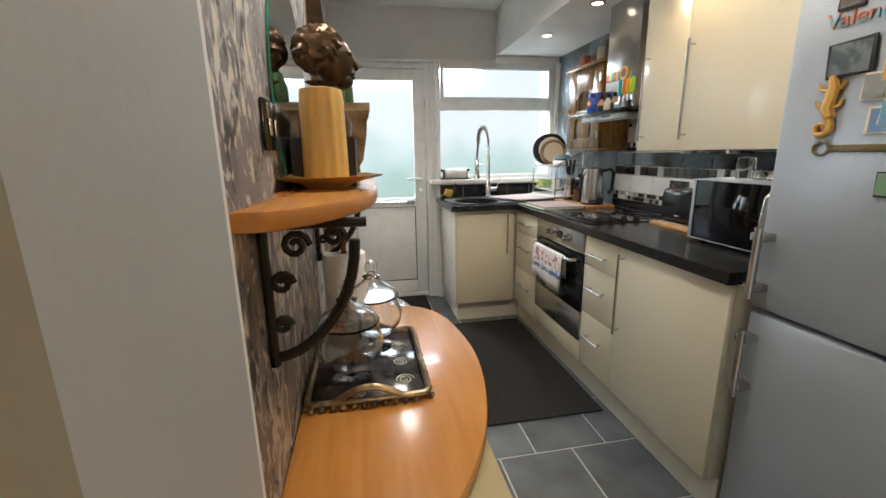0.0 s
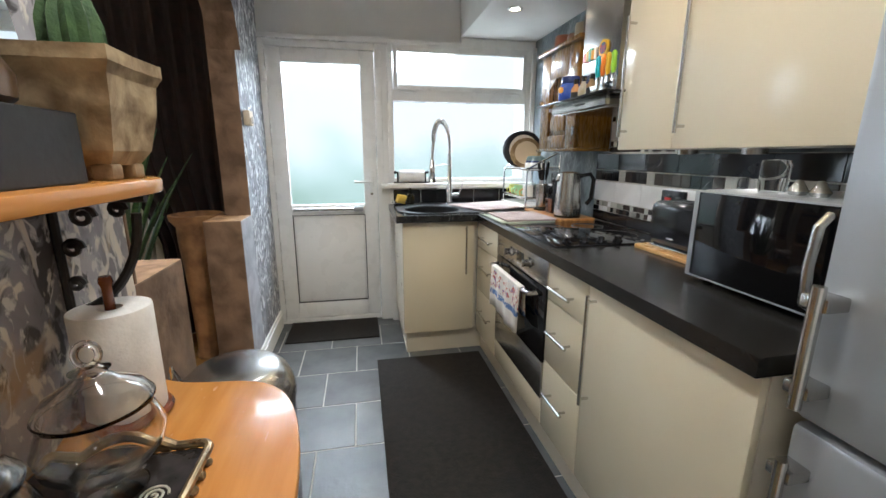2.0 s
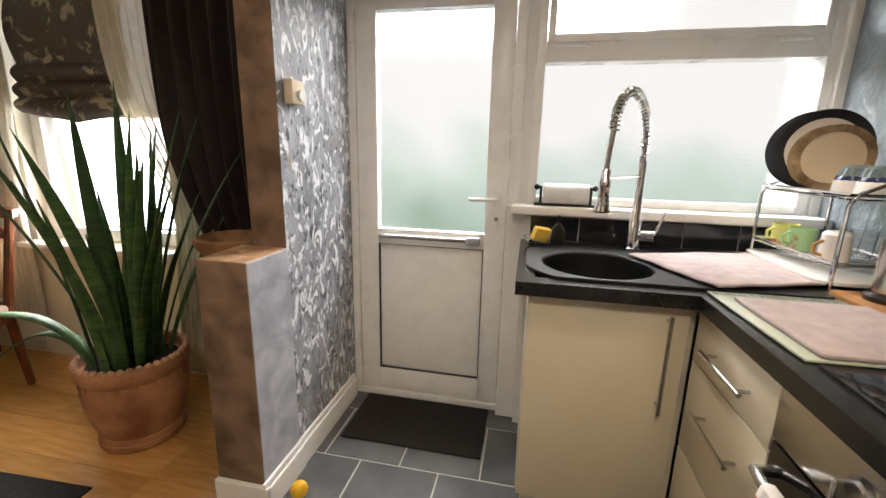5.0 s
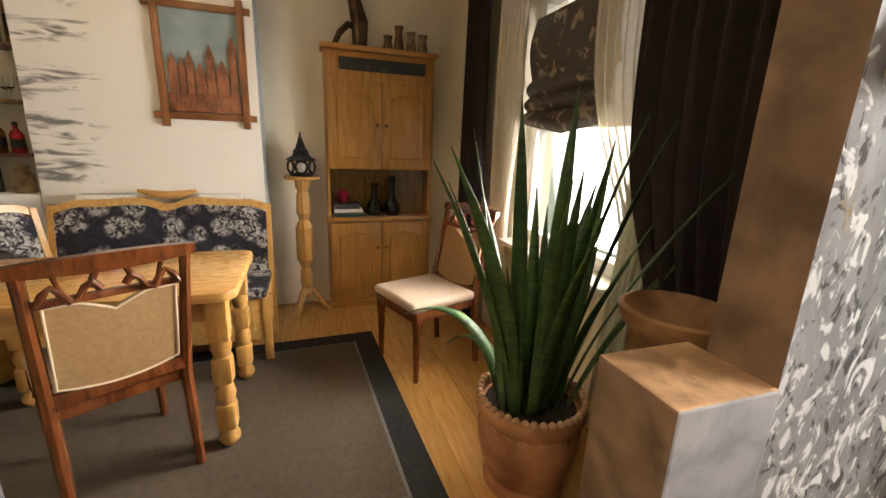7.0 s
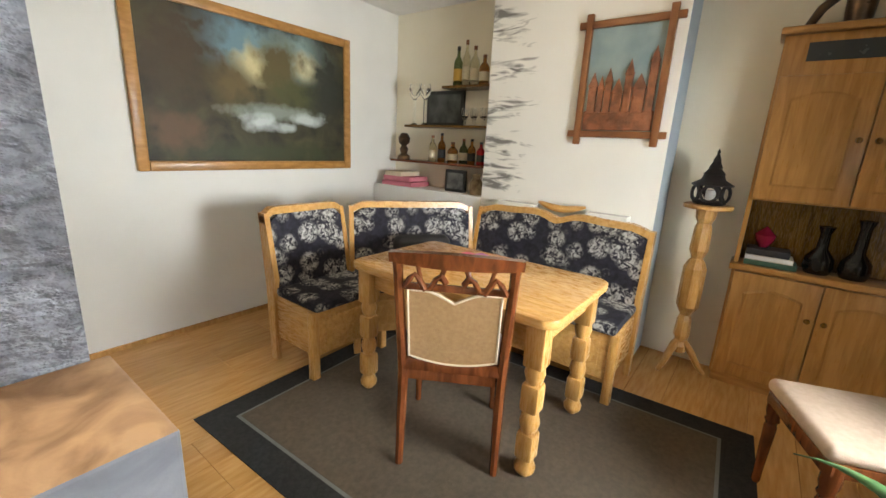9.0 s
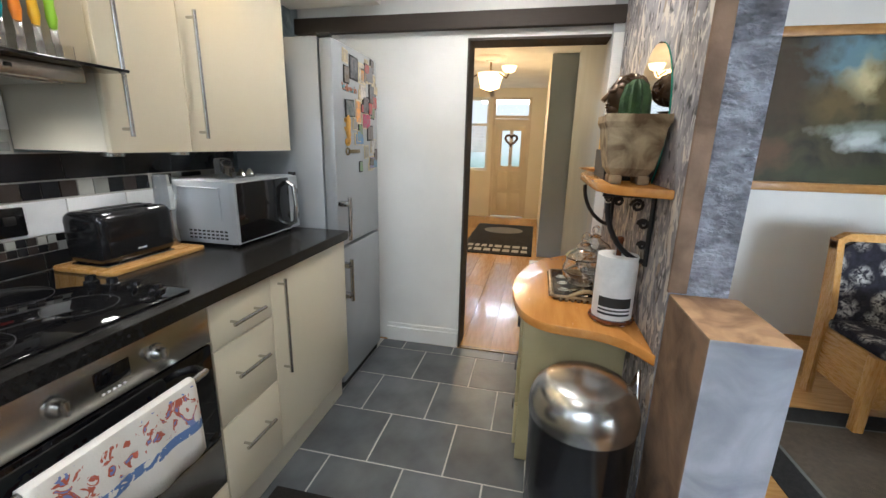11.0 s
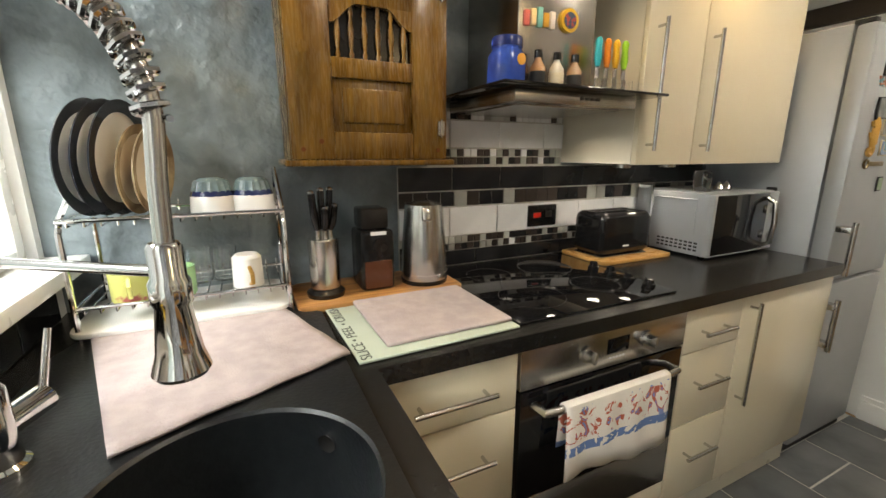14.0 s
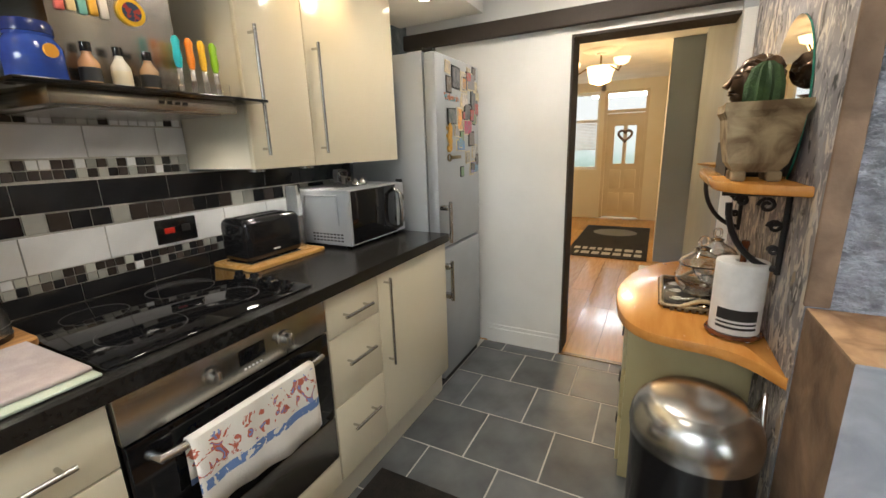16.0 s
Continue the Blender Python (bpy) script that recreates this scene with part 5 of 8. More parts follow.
part("frame", boxes((fx0, 0.021, fz0, fx0 + 0.06, 0.055, fz1), (fx1 - 0.06, 0.021, fz0, fx1, 0.055, fz1), (fx0 + 0.06, 0.021, fz0, fx1 - 0.06, 0.055, fz0 + 0.06), (fx0 + 0.06, 0.021, fz1 - 0.06, fx1 - 0.06, 0.055, fz1), bevel=0.008), FRAMEW, pic)
part("canvas", boxes((fx0 + 0.05, 0.024, fz0 + 0.05, fx1 - 0.05, 0.036, fz1 - 0.05)), LAND, pic, "dark painted canvas")

FRAMED = mat("red_brown_frame", (0.26, 0.1, 0.035), 0.35, col2=(0.17, 0.06, 0.02), scale=6, coat=0.1)
CASTLE = mat("copper_castle_relief", (0.32, 0.115, 0.05), 0.5, col2=(0.13, 0.045, 0.02), scale=14, detail=8, bump=0.8, bscale=40)
cp = thing("castle_picture", "copper castle relief in a crossed wooden frame", "picture", (-2.19, 2.12, 1.35))
part("frame", boxes((-2.199, 1.885, 1.34, -2.17, 1.925, 2.085), (-2.199, 2.335, 1.34, -2.17, 2.375, 2.085), (-2.199, 1.845, 1.385, -2.174, 2.415, 1.425), (-2.199, 1.845, 2.005, -2.174, 2.415, 2.045), bevel=0.005), FRAMED, cp)
part("sky_panel", boxes((-2.198, 1.925, 1.425, -2.194, 2.335, 2.005)), mat("blue_grey_sky_panel", (0.25, 0.33, 0.34), 0.5, col2=(0.18, 0.25, 0.26), scale=6), cp)
part("castle_ground", B(-2.194, 1.93, 1.428, -2.18, 2.33, 1.54, 0.008), CASTLE, cp)
for y, wd, h0 in ((1.945, 0.05, 1.68), (2.0, 0.035, 1.66), (2.04, 0.04, 1.7), (2.085, 0.06, 1.64), (2.15, 0.045, 1.74), (2.2, 0.07, 1.66), (2.275, 0.045, 1.8)):
    bm = B(-2.194, y, 1.53, -2.178, y + wd, h0, 0.004)
    vs = [bm.verts.new(p) for p in ((-2.193, y - 0.004, h0), (-2.179, y - 0.004, h0), (-2.179, y + wd + 0.004, h0), (-2.193, y + wd + 0.004, h0), (-2.186, y + wd / 2, h0 + 0.085))]
    for i in range(4):
        bm.faces.new((vs[i], vs[(i + 1) % 4], vs[4]))
    part("tower", bm, CASTLE, cp, smooth=False)

# shelves with bottles in the alcove
BOTTLE = [glass("green_bottle_glass", 0.02, (0.18, 0.25, 0.1)), glass("amber_bottle_glass", 0.02, (0.6, 0.28, 0.07)), glass("pale_bottle_glass", 0.02, (0.85, 0.8, 0.6)), mat("red_bottle", (0.35, 0.015, 0.02), 0.15)]
LABELS = [mat("cream_label", (0.6, 0.52, 0.36), 0.7), mat("yellow_label", (0.6, 0.35, 0.06), 0.7), mat("black_label", (0.02, 0.02, 0.02), 0.6)]


def bottle(x, y, z, h, r, g, lb, label="glass spirits bottle standing on the shelf"):
    e = thing("bottle", label, "bottle", (x, y, z), group="bottles on the alcove shelves")
    part("glass_body", lathe([(r * 0.9, z), (r, z + 0.006), (r, z + h * 0.58), (r * 0.8, z + h * 0.66), (r * 0.36, z + h * 0.76), (r * 0.34, z + h * 0.92), (0, z + h * 0.92)], 16, at=(x, y, 0)), g, e)
    part("cap", lathe([(r * 0.38, z + h * 0.9), (r * 0.38, z + h), (0, z + h)], 12, at=(x, y, 0)), LABELS[2] if lb else FRAMED, e)
    part("paper_label", lathe([(r * 1.015, z + h * 0.14), (r * 1.015, z + h * 0.44)], 16, at=(x, y, 0)), LABELS[lb], e)


SHX0, SHX1 = -2.497, -2.31
for nm, y0, y1, z in (("top", 0.7, 1.217, 1.755), ("mid", 0.3, 1.217, 1.452), ("low", 0.13, 1.16, 1.15)):
    solo("wall_shelf", B(SHX0, y0, z - 0.02, SHX1, y1, z, 0.003), OAKDK if nm != "low" else WALNUT, "thin brown wooden wall shelf with bottles", "shelf", group="alcove shelves")
for y, h, r, g, lb in ((0.79, 0.3, 0.036, 0, 1), (0.87, 0.34, 0.033, 2, 0), (0.95, 0.29, 0.036, 2, 0), (1.04, 0.22, 0.04, 1, 0), (1.13, 0.36, 0.024, 1, 2)):
    bottle(-2.4, y, 1.755, h, r, BOTTLE[g], lb)
for y, h, r, g, lb in ((0.56, 0.22, 0.034, 2, 0), (0.66, 0.24, 0.033, 1, 2), (0.78, 0.17, 0.045, 1, 0), (0.89, 0.2, 0.035, 0, 0), (0.97, 0.2, 0.033, 1, 2), (1.06, 0.18, 0.034, 3, 2)):
    bottle(-2.4, y, 1.15, h, r, BOTTLE[g], lb)
sf = thing("framed_mirror_box", "dark framed glass picture leaning on the shelf", "picture", (-2.45, 0.7, 1.452))
part("frame", B(-2.49, 0.42, 1.452, -2.465, 0.82, 1.74, 0.006), BLACKM, sf)
part("pane", boxes((-2.464, 0.45, 1.48, -2.462, 0.79, 1.71)), mat("grey_print", (0.12, 0.13, 0.12), 0.15, col2=(0.05, 0.05, 0.05), scale=8), sf)
for i in range(8):
    y, x = 0.86 + 0.045 * i, -2.42 + 0.04 * (i % 2)
    e = solo("wine_glass", lathe([(0.022, 1.452), (0.004, 1.456), (0.004, 1.5), (0.02, 1.52), (0.026, 1.56), (0.022, 1.59), (0.0205, 1.59), (0.024, 1.56), (0.018, 1.525), (0, 1.51)], 14, at=(x, y, 0)), JARGLASS, "small clear stemmed glass on the shelf", "glass", group="glasses on the shelf", smooth=True)
for y in (0.36, 0.48):
    solo("candle_holder", lathe([(0.04, 1.452), (0.012, 1.47), (0.012, 1.66), (0.045, 1.70), (0.05, 1.75), (0.04, 1.79), (0.036, 1.79), (0.045, 1.75), (0.01, 1.70), (0, 1.70)], 18, at=(-2.37, y, 0)), JARGLASS, "tall clear glass candle holder", "candle holder", smooth=True)
part_bust = solo("wooden_figure", lathe([(0.06, 1.15), (0.055, 1.18), (0.03, 1.2), (0.04, 1.24), (0.025, 1.27), (0.05, 1.3), (0.055, 1.34), (0.03, 1.38), (0, 1.385)], 18, at=(-2.4, 0.22, 0)), BRONZE, "small dark rounded ornament on the shelf", "ornament", smooth=True)
PINK = mat("pink_card", (0.62, 0.2, 0.24), 0.7, col2=(0.52, 0.15, 0.2), scale=9)
cab2 = thing("alcove_cabinet", "low white cabinet behind the bench", "cabinet", (-2.3, 0.6, 0))
part("body", B(-2.495, 0.04, 0, -2.2, 1.21, 0.92, 0.005), DINWALL, cab2)
for i, (z, w_) in enumerate(((0.92, 0.36), (0.965, 0.32), (1.005, 0.2))):
    solo("gift_box", B(-2.47, 0.12 + 0.02 * i, z, -2.22, 0.12 + w_ + 0.02 * i, z + 0.04, 0.004), PINK if i < 2 else PIPING, "flat pink cardboard box in a stack" if i < 2 else "small cream box on pink boxes", "box")
e = thing("photo_frame", "small dark picture frame on the cabinet", "picture frame", (-2.35, 0.85, 0.92))
part("frame", B(-2.33, 0.78, 0.92, -2.31, 0.99, 1.1, 0.005), BLACKM, e)
part("print", boxes((-2.309, 0.805, 0.945, -2.308, 0.965, 1.075)), mat("grey_photo", (0.2, 0.2, 0.19), 0.4, col2=(0.06, 0.06, 0.06), scale=12), e)
solo("stone_jar", lathe([(0.05, 0.92), (0.055, 0.94), (0.05, 1.02), (0.03, 1.05), (0.035, 1.08), (0, 1.09)], 16, at=(-2.3, 1.1, 0)), STONEPOT, "small pale stone jar", "jar", smooth=True)

# things behind the bench, on the table and on the hutch
solo("mantel_box", B(-2.195, 1.42, 0.82, -2.1, 1.7, 0.93, 0.006), CERAMIC, "white box behind the bench back", "box")
solo("mantel_box", B(-2.195, 2.05, 0.82, -2.1, 2.3, 0.93, 0.006), CERAMIC, "white box behind the bench back", "box")
bm = tube([(-2.13, 1.72 + 0.32 * i / 8, 0.955 - 0.03 * math.sin(math.pi * i / 8)) for i in range(9)], [0.008, 0.016, 0.022, 0.024, 0.024, 0.024, 0.022, 0.016, 0.008], 8)
solo("wooden_boat_tray", bm, PINEH, "curved wooden tray resting behind the bench", "tray", smooth=True)
fl = thing("flower_bowl", "small bright artificial flowers on the table", "flowers", (-1.22, 1.78, TZ))
for i, (c, dx, dy, dz) in enumerate((((0.7, 0.6, 0.05), 0.0, 0.0, 0.03), ((0.75, 0.2, 0.3), 0.02, 0.05, 0.05), ((0.4, 0.18, 0.5), -0.03, 0.1, 0.045), ((0.35, 0.15, 0.45), 0.0, 0.15, 0.03))):
    part("bloom", lathe([(0.01, TZ), (0.035, TZ + dz * 0.6), (0.038, TZ + dz), (0.015, TZ + dz + 0.01), (0, TZ + dz)], 14, at=(-1.22 + dx, 1.74 + dy, 0), lobes=5, lobe=0.15), mat("petal", c, 0.7), fl)
BK = [mat("white_book", (0.6, 0.57, 0.5), 0.6), mat("green_book", (0.05, 0.12, 0.08), 0.6), mat("dark_book", (0.03, 0.03, 0.035), 0.6)]
for i, (z, h) in enumerate(((0.735, 0.03), (0.766, 0.028), (0.795, 0.035))):
    bk = thing("book", "book lying flat in a stack on the hutch", "book", (-2.38, 3.0, z), group="stack of books")
    part("cover", B(-2.45, 2.89, z, -2.32 + 0.005 * i, 3.12 - 0.02 * i, z + h, 0.003), (BK[1], BK[0], BK[2])[i], bk)
    part("pages", boxes((-2.449, 2.893, z + 0.005, -2.3195 + 0.005 * i, 3.117 - 0.02 * i, z + h - 0.005)), PAPER, bk) if i == 1 else None
for y, h in ((3.2, 0.25), (3.34, 0.3)):
    solo("dark_vase", lathe([(0.05, 0.735), (0.065, 0.77), (0.06, 0.82), (0.025, 0.87), (0.022, 0.735 + h * 0.85), (0.035, 0.735 + h), (0.02, 0.735 + h), (0, 0.735 + h * 0.8)], 18, at=(-2.39, y, 0)), BLACK, "glossy black vase on the hutch shelf", "vase", smooth=True)
solo("ruby_ornament", lathe([(0.02, 0.83), (0.025, 0.84), (0.045, 0.87), (0.05, 0.9), (0.01, 0.94), (0, 0.95)], 14, at=(-2.4, 2.96, 0)), mat("ruby_glass", (0.2, 0.01, 0.03), 0.15), "small dark red ornament on books", "ornament", smooth=True)
bm = tube([(-2.38, 2.92, 1.935), (-2.38, 2.96, 2.02), (-2.38, 3.02, 2.08), (-2.38, 3.1, 2.06)], [0.018, 0.022, 0.025, 0.02], 8)
tube([(-2.38, 3.1, 1.935), (-2.38, 3.1, 2.1), (-2.38, 3.06, 2.25), (-2.38, 3.03, 2.36)], [0.05, 0.06, 0.045, 0.02], 10, bm)
solo("carved_bird", bm, BRONZE, "dark carved wooden figure on top of the hutch", "ornament", smooth=True)
for y, h in ((3.3, 0.1), (3.38, 0.17), (3.47, 0.14), (3.56, 0.13)):
    solo("small_vase", lathe([(0.03, 1.935), (0.038, 1.96), (0.025, 1.935 + h * 0.7), (0.034, 1.935 + h), (0, 1.935 + h)], 14, at=(-2.38, y, 0)), STONEPOT if y > 3.4 else BRONZE, "small brown vase on top of the hutch", "vase", smooth=True)

# ---- kitchen: bar, shelf and what stands on them ----
bar = thing("breakfast_bar", "orange beech breakfast bar with rounded end on a drawer unit", "table", (0.65, 1.5, 0))
ol = [(0.476, 0.86), (0.62, 0.88), (0.75, 0.98), (0.85, 1.14), (0.9, 1.3), (0.925, 1.47), (0.918, 1.61), (0.895, 1.75), (0.85, 1.85), (0.775, 1.905), (0.64, 1.915), (0.57, 1.94), (0.52, 1.985), (0.485, 2.04), (0.476, 2.05)]


def smooth_outline(pts, rounds=2):
    for _ in range(rounds):
        out = [pts[0]]
        for p, q in zip(pts, pts[1:]):
            out += [(0.75 * p[0] + 0.25 * q[0], 0.75 * p[1] + 0.25 * q[1]), (0.25 * p[0] + 0.75 * q[0], 0.25 * p[1] + 0.75 * q[1])]
        out.append(pts[-1])
        pts = out
    return pts


part("top", slab(smooth_outline(ol), 0.685, 0.72, 0.006), BEECH, bar, "orange beech curved top")
OLIVE = mat("olive_cream_panel", (0.42, 0.35, 0.19), 0.45, col2=(0.36, 0.3, 0.15), scale=4)
part("drawer_carcass", B(0.476, 0.95, 0.0, 0.86, 1.72, 0.684, 0.004), OLIVE, bar)
for z in (0.06, 0.26, 0.47):
    dd = part("drawer", B(0.86, 0.97, z, 0.875, 1.7, z + 0.185, 0.004), OLIVE, bar)
    for y in (1.1, 1.56):
        ring = [(0.884, y + 0.022 * math.cos(a), z + 0.1 + 0.022 * math.sin(a)) for a in [2 * math.pi * i / 16 for i in range(16)]]
        part("ring_pull", tube(ring, 0.003, 6, closed=True), IRON, dd)
sh = thing("corner_shelf", "orange beech shelf on scrolled iron brackets", "shelf", (0.55, 1.45, 1.17))
ol = [(0.476, 1.0), (0.53, 1.0), (0.6, 1.08), (0.65, 1.2), (0.668, 1.32), (0.668, 1.55), (0.668, 1.75), (0.662, 1.86), (0.62, 1.925), (0.55, 1.955), (0.476, 1.985)]
part("board", slab(smooth_outline(ol), 1.172, 1.2, 0.005), BEECH, sh)
for y in (1.12, 1.82):
    bm = tube([(0.482, y, 1.165), (0.482, y, 0.93)], 0.008, 8)
    tube([(0.482, y, 1.163), (0.64, y, 1.163)], 0.008, 8, bm)
    tube([(0.49 + 0.13 * math.sin(a) ** 1.2, y, 0.945 + 0.19 * (1 - math.cos(a))) for a in [math.pi / 2 * i / 10 for i in range(11)]], 0.009, 8, bm)
    for cx, cz, r in ((0.53, 1.13, 0.022), (0.59, 1.142, 0.016), (0.505, 1.07, 0.018), (0.5, 1.0, 0.014)):
        tube([(cx + r * (1 - i / 20) * math.cos(i * 0.6), y, cz + r * (1 - i / 20) * math.sin(i * 0.6)) for i in range(16)], 0.0055, 6, bm)
    part("bracket", bm, IRON, sh, "black scrolled iron bracket")

ml = [(1.58 + 0.25 * math.cos(a), 1.4 + 0.265 * math.sin(a)) for a in [2 * math.pi * i / 40 for i in range(40)]]
bm = bmesh.new()
f0, f1 = [bm.verts.new((0.477, y, z)) for y, z in ml], [bm.verts.new((0.482, y, z)) for y, z in ml]
bm.faces.new(f0)
bm.faces.new(f1)
for i in range(40):
    bm.faces.new((f0[i], f0[(i + 1) % 40], f1[(i + 1) % 40], f1[i]))
wm = solo("wall_mirror", bm, [mat("mirror_edge", (0.05, 0.3, 0.22), 0.1, scale=3), MIRROR], "frameless oval wall mirror with green edge", "mirror")
by_normal(wm, lambda nn, c: 1 if nn.x > 0.5 else 0)
sw = thing("light_switch", "dark chrome double light switch", "switch", (0.477, 1.27, 1.3))
part("plate", B(0.476, 1.225, 1.275, 0.483, 1.33, 1.362, 0.003), BLACK, sw)
for y in (1.245, 1.29):
    part("rocker", B(0.483, y, 1.3, 0.488, y + 0.02, 1.33, 0.002), STEEL, sw)

pl = solo("candle_plate", lathe([(0.04, 1.2), (0.05, 1.208), (0.105, 1.222), (0.11, 1.226), (0.1, 1.225), (0.04, 1.213), (0, 1.212)], 30, at=(0.565, 1.36, 0), lobes=8, lobe=0.06), GOLD, "scalloped gold leaf candle plate on the shelf", "plate", smooth=True)
cn = solo("candle", lathe([(0.042, 1.213), (0.044, 1.22), (0.042, 1.37), (0.04, 1.392), (0.03, 1.395), (0, 1.388)], 48, at=(0.565, 1.36, 0), lobes=12, lobe=0.035), WAX, "thick ribbed yellow pillar candle", "candle", smooth=True)

# plain bust on a black plinth
solo("bust_plinth", B(0.487, 1.42, 1.2, 0.625, 1.69, 1.305, 0.003), BLACKM, "black rectangular plinth under the bust", "plinth")
bm = lathe([(0.05, 1.305), (0.06, 1.315), (0.062, 1.345), (0.05, 1.37), (0.032, 1.39), (0.028, 1.42), (0.034, 1.44)], 24, at=(0.556, 1.57, 0), squash=1.25)
def lump(bm, at, size, sub=3):
    return bmesh.ops.create_icosphere(bm, subdivisions=sub, radius=1, matrix=Matrix.Translation(at) @ Matrix.Diagonal((*size, 1)))["verts"]
lump(bm, (0.557, 1.602, 1.488), (0.043, 0.046, 0.058))
lump(bm, (0.557, 1.622, 1.445), (0.026, 0.024, 0.02))
lump(bm, (0.557, 1.632, 1.505), (0.034, 0.016, 0.012))
C((0.557, 1.642, 1.503), (0.557, 1.662, 1.474), 0.006, 0.011, 10, bm)
for z in (1.453, 1.462):
    lump(bm, (0.557, 1.644, z), (0.016, 0.008, 0.005), 2)
# hair: a wavy cap
for v in lump(bm, (0.557, 1.568, 1.512), (0.056, 0.062, 0.056), 4):
    d = (v.co - Vector((0.557, 1.568, 1.512))).normalized()
    v.co += d * 0.0045 * math.sin(9 * math.atan2(d.x, d.z) + 5 * math.sin(6 * d.y))
# the face looks into the kitchen
bmesh.ops.rotate(bm, cent=(0.557, 1.575, 0), matrix=Matrix.Rotation(radians(-80), 3, "Z"), verts=[v for v in bm.verts if v.co.z > 1.424])
solo("bust_statue", bm, BRONZE, "dark bronze head-and-shoulders bust on the shelf", "statue", smooth=True)

ptb = thing("stone_planter", "square weathered stone planter on small feet", "plant pot", (0.57, 1.8, 1.2))
bm = bmesh.new()
rings = []
for hw, z in ((0.05, 1.225), (0.066, 1.25), (0.079, 1.32), (0.083, 1.37), (0.092, 1.388), (0.092, 1.41), (0.078, 1.41), (0.072, 1.37)):
    rings.append([bm.verts.new((0.575 + hw * sx, 1.805 + hw * sy, z)) for sx, sy in ((-1, -1), (0, -0.94), (1, -1), (0.94, 0), (1, 1), (0, 0.94), (-1, 1), (-0.94, 0))])
for p, q in zip(rings, rings[1:]):
    for i in range(8):
        bm.faces.new((p[i], p[(i + 1) % 8], q[(i + 1) % 8], q[i]))
bm.faces.new(rings[0])
bm.faces.new(rings[-1])
part("bowl", bm, STONEPOT, ptb, smooth=False)
for fx, fy in ((0.515, 1.75), (0.595, 1.75), (0.515, 1.825), (0.595, 1.825)):
    part("foot", B(fx, fy, 1.2, fx + 0.035, fy + 0.035, 1.228, 0.006), STONEPOT, ptb)
CACT = mat("green_cactus", (0.06, 0.12, 0.04), 0.7, col2=(0.03, 0.07, 0.025), scale=30, bump=0.4)
solo("cactus", lathe([(0.035, 1.38), (0.042, 1.42), (0.041, 1.46), (0.03, 1.5), (0.012, 1.516), (0, 1.516)], 44, at=(0.575, 1.805, 0), lobes=11, lobe=0.12), CACT, "ribbed green barrel cactus in the planter", "cactus", smooth=True)

# tray with two glass jars, paper towel, bin
tr = thing("serving_tray", "antique silver-edged tray with dark swirl pattern", "tray", (0.63, 1.47, 0.72))
SW = mat("dark_swirl_print", (0.05, 0.045, 0.045), 0.12, col2=(0.016, 0.015, 0.016), scale=20)
AGED = mat("aged_silver_gilt", (0.42, 0.32, 0.18), 0.3, 0.9, col2=(0.16, 0.12, 0.08), scale=30, bump=0.3, bscale=80)
part("base", B(0.495, 1.30, 0.722, 0.755, 1.655, 0.731, 0.003), SW, tr)
ringp = [(0.49, 1.295), (0.76, 1.295), (0.76, 1.66), (0.49, 1.66)]
part("rim", tube([(x, y, 0.737) for x, y in chamfered(0.49, 1.295, 0.76, 1.66, 0.02)], 0.0075, 8, closed=True), AGED, tr)
for i in range(44):
    u = i / 44
    if u < 0.5:
        p = (0.5 + 0.25 * (u * 2 * 22 % 11) / 11, 1.29 if u < 0.25 else 1.665)
    else:
        p = (0.765 if u < 0.75 else 0.485, 1.3 + 0.35 * ((u - 0.5) * 2 * 22 % 11) / 11)
    part("bead", lathe([(0.006, 0.722), (0.008, 0.728), (0.004, 0.734), (0, 0.735)], 8, at=(p[0], p[1], 0)), AGED, tr)
for y in (1.295, 1.66):
    part("grip", tube([(0.55 + 0.15 * i / 8, y, 0.737 + 0.03 * math.sin(math.pi * i / 8)) for i in range(9)], 0.008, 8), AGED, tr)
SP = mat("pale_swirl_print", (0.5, 0.5, 0.45), 0.2, scale=9)
for cx, cy, r in ((0.71, 1.37, 0.024), (0.71, 1.46, 0.022), (0.6, 1.335, 0.024), (0.71, 1.55, 0.022)):
    part("swirl", tube([(cx + r * (1 - i / 34) * math.cos(i * 0.5), cy + r * (1 - i / 34) * math.sin(i * 0.5), 0.7315) for i in range(32)], 0.0022, 5), SP, tr)


def jar(x, y, k):
    e = thing("glass_jar", "footed clear glass sweet jar with knobbed lid", "jar", (x, y, 0.731), group="glass jars on the tray")
    z = 0.731
    prof = [(0.045, 0), (0.048, 0.004), (0.014, 0.014), (0.014, 0.03), (0.05, 0.042), (0.078, 0.075), (0.083, 0.105), (0.07, 0.14), (0.068, 0.15), (0.066, 0.15), (0.067, 0.138), (0.08, 0.104), (0.075, 0.078), (0.048, 0.046), (0, 0.04)]
    part("bowl", lathe([(r * k, z + h * k) for r, h in prof], 36, at=(x, y, 0)), JARGLASS, e)
    prof = [(0.074, 0.151), (0.075, 0.156), (0.062, 0.175), (0.03, 0.195), (0.02, 0.205), (0.026, 0.212), (0.012, 0.218), (0.012, 0.222), (0.01, 0.215), (0.017, 0.203), (0.028, 0.192), (0.06, 0.171), (0.07, 0.155)]
    lid = part("lid", lathe([(r * k, z + h * k) for r, h in prof], 36, at=(x, y, 0)), JARGLASS, e)
    ring = [(x + 0.013 * k * math.cos(a), y + 0.005 * math.cos(a), z + k * (0.236 + 0.018 * math.sin(a))) for a in [2 * math.pi * i / 18 for i in range(18)]]
    part("knob", tube(ring, 0.005, 8, closed=True), JARGLASS, lid)


